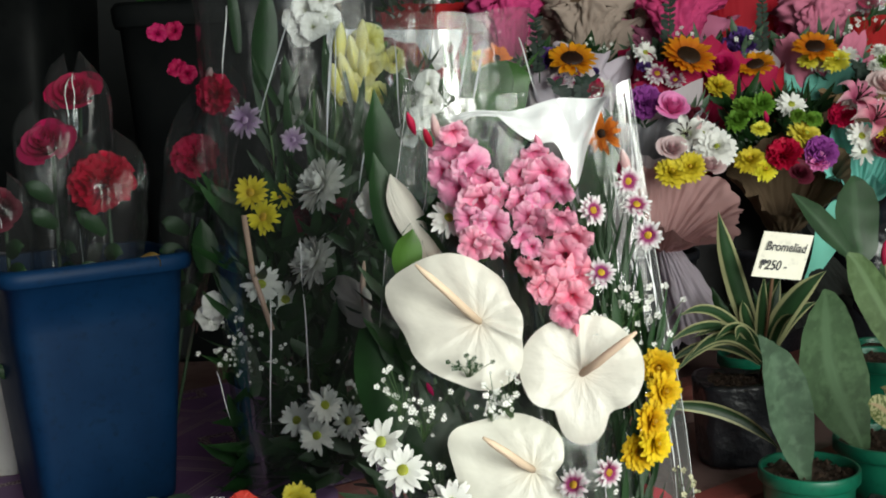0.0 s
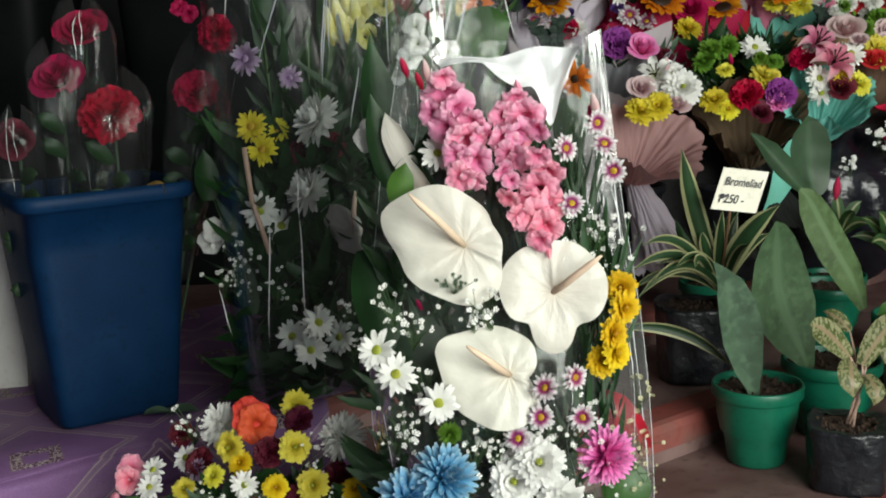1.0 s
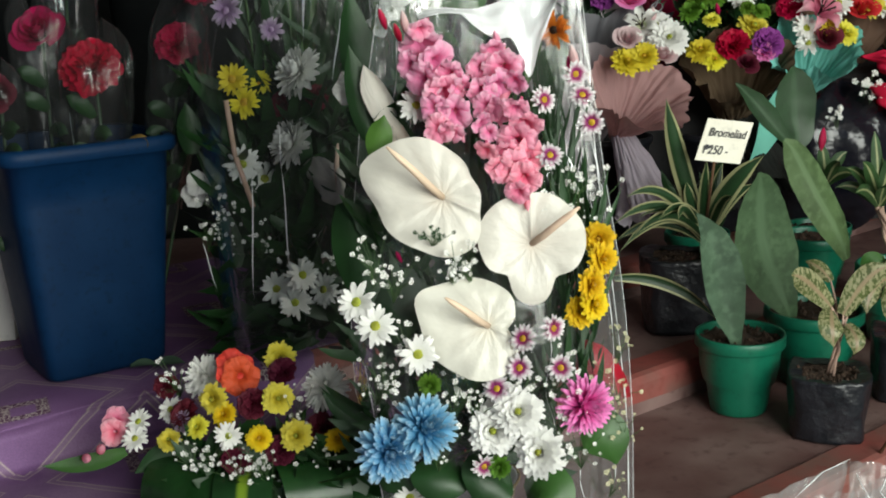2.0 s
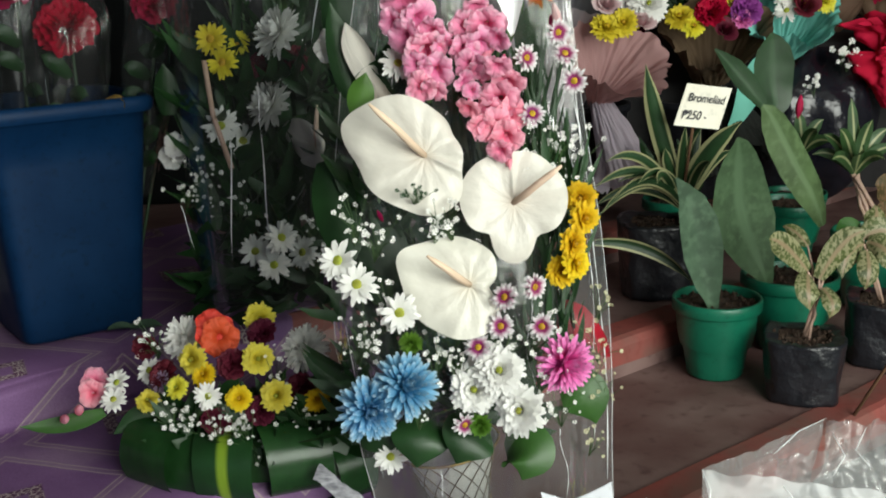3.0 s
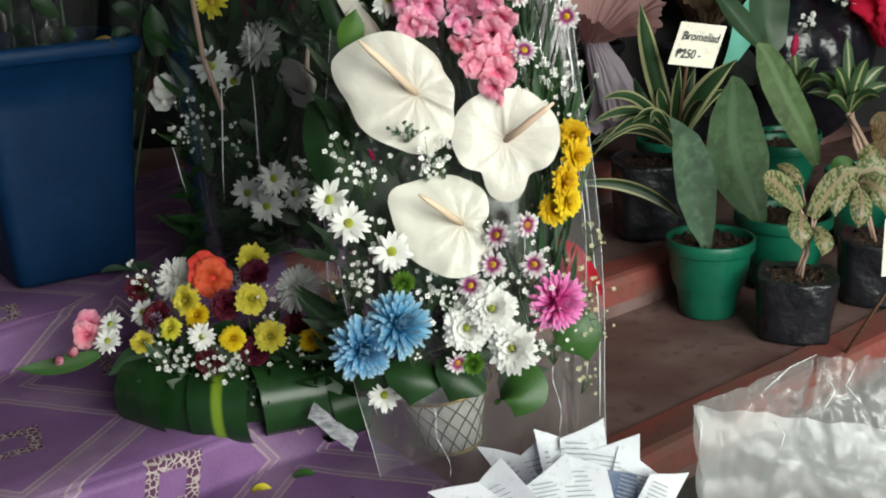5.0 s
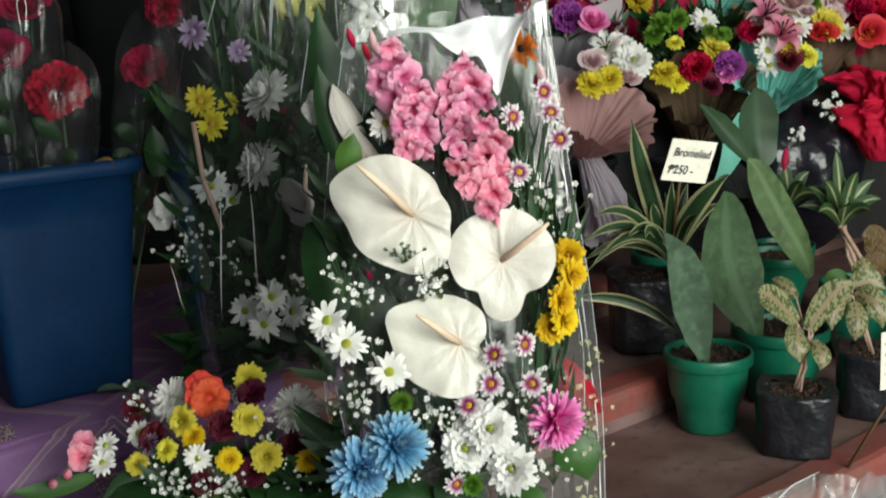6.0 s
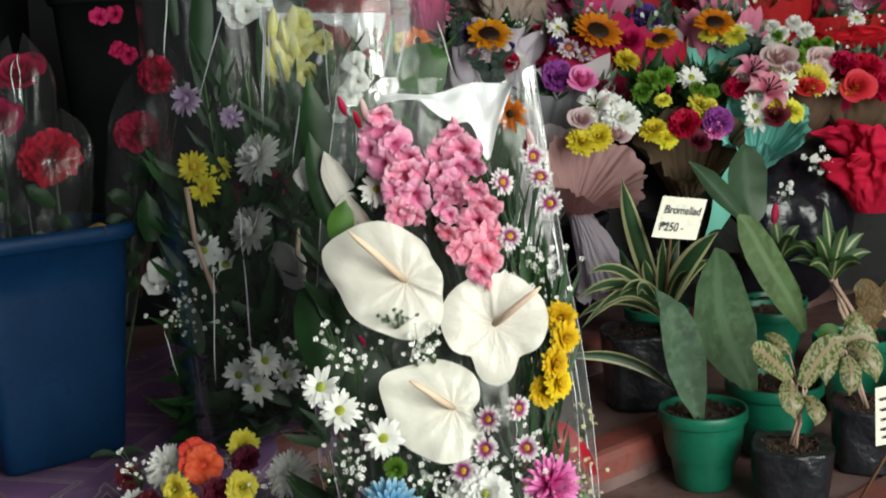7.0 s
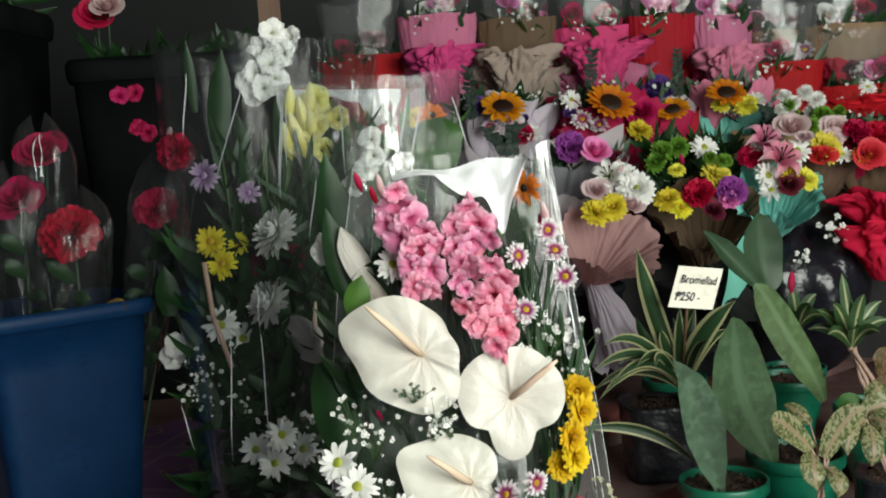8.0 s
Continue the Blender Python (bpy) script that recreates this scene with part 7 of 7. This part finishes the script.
bronze = agla("potted_aglaonema", (0.99, 2.02, 0.0), 0.066, 0.12, "bronze-leaved aglaonema in a black bag", (0.874, 2.000, 0.248), (
    ((0.863, 2.000, 0.259), (0.800, 1.980, 0.310), 0.028, (0, 0, 0.02)), ((0.868, 2.000, 0.264), (0.927, 1.980, 0.314), 0.03, (0, 0, 0.02)), ((0.868, 2.000, 0.259), (0.826, 1.960, 0.216), 0.026, (-0.02, 0, 0.02)), ((0.873, 2.000, 0.269), (0.907, 2.020, 0.329), 0.026, (0, 0, 0))), L_BRONZE)

drac = pot("potted_dracaena", (0.895, 2.21, 0.004), 0.082, 0.16, "dracaena with cream-striped leaves in a green pot")
DR = Vector((0.855, 2.220, 0.282))
for e, w in (((0.770, 2.180, 0.371), 0.012), ((0.837, 2.220, 0.437), 0.012), ((0.788, 2.140, 0.388), 0.014), ((0.876, 2.200, 0.394), 0.014), ((0.928, 2.240, 0.370), 0.014), ((0.927, 2.200, 0.336), 0.013), ((0.881, 2.140, 0.325), 0.014), ((0.825, 2.100, 0.350), 0.014), ((0.769, 2.120, 0.331), 0.013), ((0.880, 2.280, 0.371), 0.013), ((0.771, 2.240, 0.320), 0.012)):
    leaf(drac, L_CENTRE, DR, e, w, (0, 0, 0.025), nu=12, name="strap_leaf")
for i in range(3):
    stems(drac, [Vector((0.895 + 0.01 * i, 2.21, 0.14))], [DR + jit(0.008)], 0.005, PINK_STEM, i)
drac2 = pot("potted_dracaena", (0.80, 2.42, 0.074), 0.07, 0.13, "small dracaena with striped leaves in a green pot")
D2 = Vector((0.805, 2.400, 0.294))
for e in ((0.747, 2.360, 0.348), (0.792, 2.400, 0.383), (0.848, 2.400, 0.367), (0.851, 2.360, 0.323), (0.814, 2.340, 0.353), (0.752, 2.340, 0.308)):
    leaf(drac2, L_CENTRE, D2, e, 0.014, (0, 0, 0.02), name="strap_leaf")
stems(drac2, [(0.80, 2.42, 0.18)], [D2], 0.006, STEM_DARK)
flower(drac2, "red_bud", (0.780, 2.360, 0.402), 0.025, (0, 0, 1))
for x, y, r, lab in ((0.515, 2.35, 0.07, "green plastic pot half hidden behind the plants"), (1.12, 2.16, 0.075, "green plastic pot at the end of the row"),):
    t = pot("potted_plant", (x, y, 0.074 if y > 2.2 else 0.004), r, 0.14, lab)
    foliage(t, (x, y, 0.24), (0.05, 0.05, 0.03), 40, L_DARK, int(x * 100), 0.10, 0.012)

# ---------- paper and plastic in front ----------
news = thing("newspaper_pile", (0.20, 1.10, LOW), "pile of folded newspaper sheets fanned out on the lower floor", "newspaper")
NB = Vector((0.185, 1.13, -0.066))
for i, (e, w) in enumerate((((0.072, 1.205, 0.089), 0.024), ((0.110, 1.193, 0.101), 0.026), ((0.138, 1.181, 0.119), 0.026), ((0.165, 1.169, 0.133), 0.028), ((0.197, 1.157, 0.119), 0.034), ((0.235, 1.145, 0.097), 0.034), ((0.051, 1.120, 0.108), 0.030), ((0.012, 1.120, 0.091), 0.026), ((0.259, 1.120, 0.097), 0.020), ((0.118, 1.120, 0.109), 0.030), ((0.153, 1.120, 0.123), 0.030))):
    e = Vector(e)
    d, base = (e - NB), NB + Vector((rnd.uniform(-0.02, 0.02), rnd.uniform(-0.02, 0.02), 0))
    s = Vector((d.z, 0, -d.x)).normalized()
    s = Vector((abs(s.x), -0.35 + 0.1 * i % 0.3, s.z if s.x > 0 else -s.z)).normalized()
    b = Build()
    slant = (-0.16, 0.10, -0.13, 0.12, 0.18)[i % 5]
    for off in (0.0, 0.0016):
        b.grid(lambda u, v: base + (e - base) * (u * (1 + slant * (v - 0.5))) + s * (w * (v - 0.5) * 2 * (0.9 + 0.1 * u)) + Vector((0, off - 0.006 * math.sin(u * 2.8 + i) * (v - 0.3), 0.0012 * math.sin(4 * v + i))), 8, 6)
    sh = part("sheet", b.mesh("sheet", NEWS), news)
    nrm = s.cross(e - base).normalized()
    if nrm.y > 0:
        nrm = -nrm
    lines = Build()
    for k in range(10):
        u0 = 0.92 - 0.032 * k
        c = base.lerp(e, u0) + nrm * 0.005
        lines.add([c - s * w * 0.7, c + s * w * (0.2 + 0.08 * (k % 3)), c + s * w * (0.2 + 0.08 * (k % 3)) + (e - base).normalized() * 0.0013, c - s * w * 0.7 + (e - base).normalized() * 0.0013], [(0, 1, 2, 3)])
    part("printed_text", lines.mesh("printed_text", PRINT, smooth=False), sh, kind="stuff")
    if i == 4:
        pic = Build()
        c, q = base.lerp(e, 0.62) + nrm * 0.006, (e - base).normalized()
        pic.add([c - s * 0.03, c + s * 0.03, c + s * 0.03 + q * 0.04, c - s * 0.03 + q * 0.04], [(0, 1, 2, 3)])
        part("printed_picture", pic.mesh("printed_picture", NEWS_DARK, smooth=False), sh)
scrap = Build().grid(lambda u, v: Vector((-0.159, 1.285, 0.125)).lerp(Vector((-0.102, 1.250, 0.093)), u) + Vector((-0.008, -0.010, -0.016)) * v + Vector((0, 0, 0.0015 * math.sin(9 * u) + 0.001 * math.sin(23 * u + 5 * v))), 14, 5)
solid("newspaper_scrap", scrap.mesh("newspaper_scrap", OLD_NEWS), "crumpled strip of newspaper tucked beside the basket", "newspaper")

poly = thing("plastic_bag", (0.50, 1.20, LOW), "crumpled milky plastic bag lying on the lower floor", "plastic bag")


def film_sheet(p0, p1, p2, p3, sd, deep=0.03, wavy=1.0):
    """A crumpled sheet between four corners (top left, top right, bottom left, bottom right), with sharp ridges."""
    p0, p1, p2, p3 = Vector(p0), Vector(p1), Vector(p2), Vector(p3)

    def f(u, v):
        top, low_edge = p0.lerp(p1, v), p2.lerp(p3, v)
        ridge = abs(noise.noise((v * 4 + sd, u * 3, 1))) + 0.5 * abs(noise.noise((v * 9 + sd, u * 7, 3))) + 0.25 * abs(noise.noise((v * 21, u * 15 + sd, 5)))
        edge = 0.02 * noise.noise((v * 5 + sd, 0, 2)) + 0.012 * noise.noise((v * 13 + sd, 0, 6))
        edge *= wavy
        return low_edge.lerp(top, u) + Vector((0.01 * noise.noise((u * 4, v * 4, sd)), -deep * math.sin(u * math.pi * 0.8) - deep * (ridge - 0.3), edge * u))
    return Build().grid(f, 40, 60)


CLEAR_POLY = film("clear_polythene", gloss=0.04, edge=0.32, haze=0.22, rough=0.22, crease=18, milky=True, fold_shine=0.05)
part("bag_film", film_sheet((0.287, 1.140, 0.174), (0.542, 1.140, 0.132), (0.30, 1.09, LOW + 0.003), (0.60, 1.09, LOW + 0.003), 2, 0.008, 0.22).mesh("bag_film", POLY_BAG), poly, label="milky crumpled front of the bag")
part("bag_film", film_sheet((0.394, 1.220, 0.150), (0.579, 1.240, 0.193), (0.329, 1.160, 0.119), (0.66, 1.14, LOW + 0.02), 5, 0.03, 0.4).mesh("bag_film", CLEAR_POLY), poly, label="clear crumpled mouth of the bag")
part("bag_film", film_sheet((0.461, 1.250, 0.182), (0.593, 1.270, 0.176), (0.42, 1.27, LOW + 0.003), (0.68, 1.28, LOW + 0.003), 8, 0.03, 0.4).mesh("bag_film", CLEAR_POLY), poly, label="clear back of the bag")
part("bag_film", film_sheet((0.287, 1.140, 0.174), (0.461, 1.250, 0.182), (0.30, 1.09, LOW + 0.003), (0.42, 1.27, LOW + 0.003), 11, 0.012, 0.3).mesh("bag_film", CLEAR_POLY), poly, label="clear side of the bag")
# Thin white tubes drawn as the glint along the bag's creases.
for pts in (((0.284, 1.120, 0.182), (0.288, 1.100, 0.168), (0.284, 1.090, 0.141)), ((0.386, 1.190, 0.166), (0.423, 1.220, 0.179), (0.462, 1.240, 0.185)), ((0.452, 1.190, 0.188), (0.460, 1.170, 0.169), (0.440, 1.150, 0.154)), ((0.367, 1.100, 0.170), (0.377, 1.090, 0.158), (0.369, 1.080, 0.143)),
            ((0.495, 1.200, 0.190), (0.476, 1.180, 0.171), (0.486, 1.160, 0.159))):
    a, c, e = (Vector(q) for q in pts)
    part("film_crease", Build().tube([a.lerp(c, 0.5 * k) if k < 2 else c.lerp(e, 0.5 * (k - 2)) for k in range(5)], [0.0003, 0.0007, 0.0005, 0.0007, 0.0002], 5).mesh("film_crease", FILM_GLEAM), poly)
for p, k, s in (((0.50, 1.15, LOW + 0.03), "pink_carnation", 0.04), ((0.44, 1.16, LOW + 0.03), "lemon_mum", 0.03), ((0.53, 1.20, LOW + 0.04), "red_carnation", 0.03)):
    flower(poly, k, p, s, (0, -1, 1))


# ---------- sprigs and small greens among the bouquets ----------
def eucalyptus(owner, foot, tip, seed):
    """A sprig with paired round leaves."""
    foot, tip, r = Vector(foot), Vector(tip), random.Random(seed)
    part("sprig_stem", Build().tube([foot, foot.lerp(tip, 0.5) + Vector((0.006, 0, 0)), tip], 0.0018, 5).mesh("sprig_stem", STEM_DARK), owner)
    b = Build()
    for i in range(11):
        p = foot.lerp(tip, 0.2 + 0.08 * i)
        for sgn in (-1, 1):
            e = p + Vector((sgn * r.uniform(0.012, 0.022), r.uniform(-0.014, 0.006), r.uniform(0.002, 0.014)))
            blade(b, p, p.lerp(e, 0.3), p.lerp(e, 0.7) + Vector((0, 0, 0.002)), e, 0.007 * (1.15 - 0.05 * i), side=(0, -0.5, 1), nu=5, nv=2, blunt=0.6)
    part("sprig_foliage", b.mesh("sprig_foliage", L_EUCA), owner, kind="stuff")


L_EUCA = leaf_mat("blue_grey_eucalyptus_leaf", (0.045, 0.075, 0.06), gloss=0.6)
SUNNY = PARTOF["lavender wrapped bouquet with one sunflower and small daisies"]
for foot, tip, owner in (
    ((0.434, 2.840, 0.792), (0.446, 2.840, 0.953), PARTOF["red wrapped bouquet with a large sunflower"]),
    ((0.132, 2.820, 0.775), (0.127, 2.820, 0.924), SUNNY), ((0.669, 2.880, 0.800), (0.672, 2.880, 0.942), PARTOF["white wrapped bouquet with a sunflower and violet statice"]),
    ((0.174, 2.580, 0.718), (0.229, 2.580, 0.774), PARTOF["grey paper wrapped bouquet with a purple-pink rose and eucalyptus"]), ((0.197, 2.560, 0.698), (0.152, 2.560, 0.770), PARTOF["grey paper wrapped bouquet with a purple-pink rose and eucalyptus"]),
    ((0.210, 2.560, 0.697), (0.208, 2.560, 0.775), PARTOF["grey paper wrapped bouquet with a purple-pink rose and eucalyptus"]),
    ((0.895, 2.800, 0.719), (0.868, 2.800, 0.785), PARTOF["kraft wrapped bouquet of white roses, pink roses and green buds"])):
    eucalyptus(owner, foot, tip, int(Vector(foot).x * 1000))

# filler blooms tucked between the larger heads
for lab, c, n, kinds, sx, sz in (
    ("jute-mesh wrapped bouquet with green buttons, yellow, red and purple flowers", (0.620, 2.500, 0.627), 14, ("green_button", "green_bud", "lemon_mum", "red_bud"), 0.09, 0.06),
    ("mint-green wrapped bouquet with pink lilies and white daisies", (0.823, 2.540, 0.652), 12, ("white_daisy", "white_pompon", "green_bud", "pale_rose"), 0.06, 0.06),
    ("dusty pink wrapped bouquet with yellow and white chrysanthemums", (0.430, 2.450, 0.616), 8, ("white_daisy", "peach_bud", "green_bud"), 0.05, 0.04),
    ("kraft wrapped bouquet of white roses, pink roses and green buds", (0.979, 2.780, 0.728), 16, ("white_pompon", "green_bud", "pale_rose", "green_button"), 0.08, 0.07),
    ("red wrapped bouquet of red carnations and orange daisies", (1.127, 2.760, 0.698), 10, ("red_carnation", "cherry_carnation", "white_daisy"), 0.07, 0.05),
    ("red wrapped bouquet with a large sunflower", (0.455, 2.840, 0.776), 9, ("bicolour_daisy", "white_daisy", "violet_statice"), 0.08, 0.03),
    ("lavender wrapped bouquet with one sunflower and small daisies", (0.208, 2.830, 0.777), 8, ("bicolour_daisy", "violet_statice", "white_daisy"), 0.06, 0.03),
    ("pink tissue bouquet with orange sunflower and cream daisies", (0.837, 2.900, 0.804), 8, ("lemon_mum", "white_daisy", "amber_daisy"), 0.05, 0.03),
):
    for i in range(n):
        p = Vector(c) + Vector((rnd.uniform(-sx, sx), rnd.uniform(-0.01, 0.04), rnd.uniform(-sz, sz)))
        flower(PARTOF[lab], rnd.choice(kinds), p, rnd.uniform(0.012, 0.022), (rnd.uniform(-0.5, 0.5), -1, rnd.uniform(0.3, 1.2)))
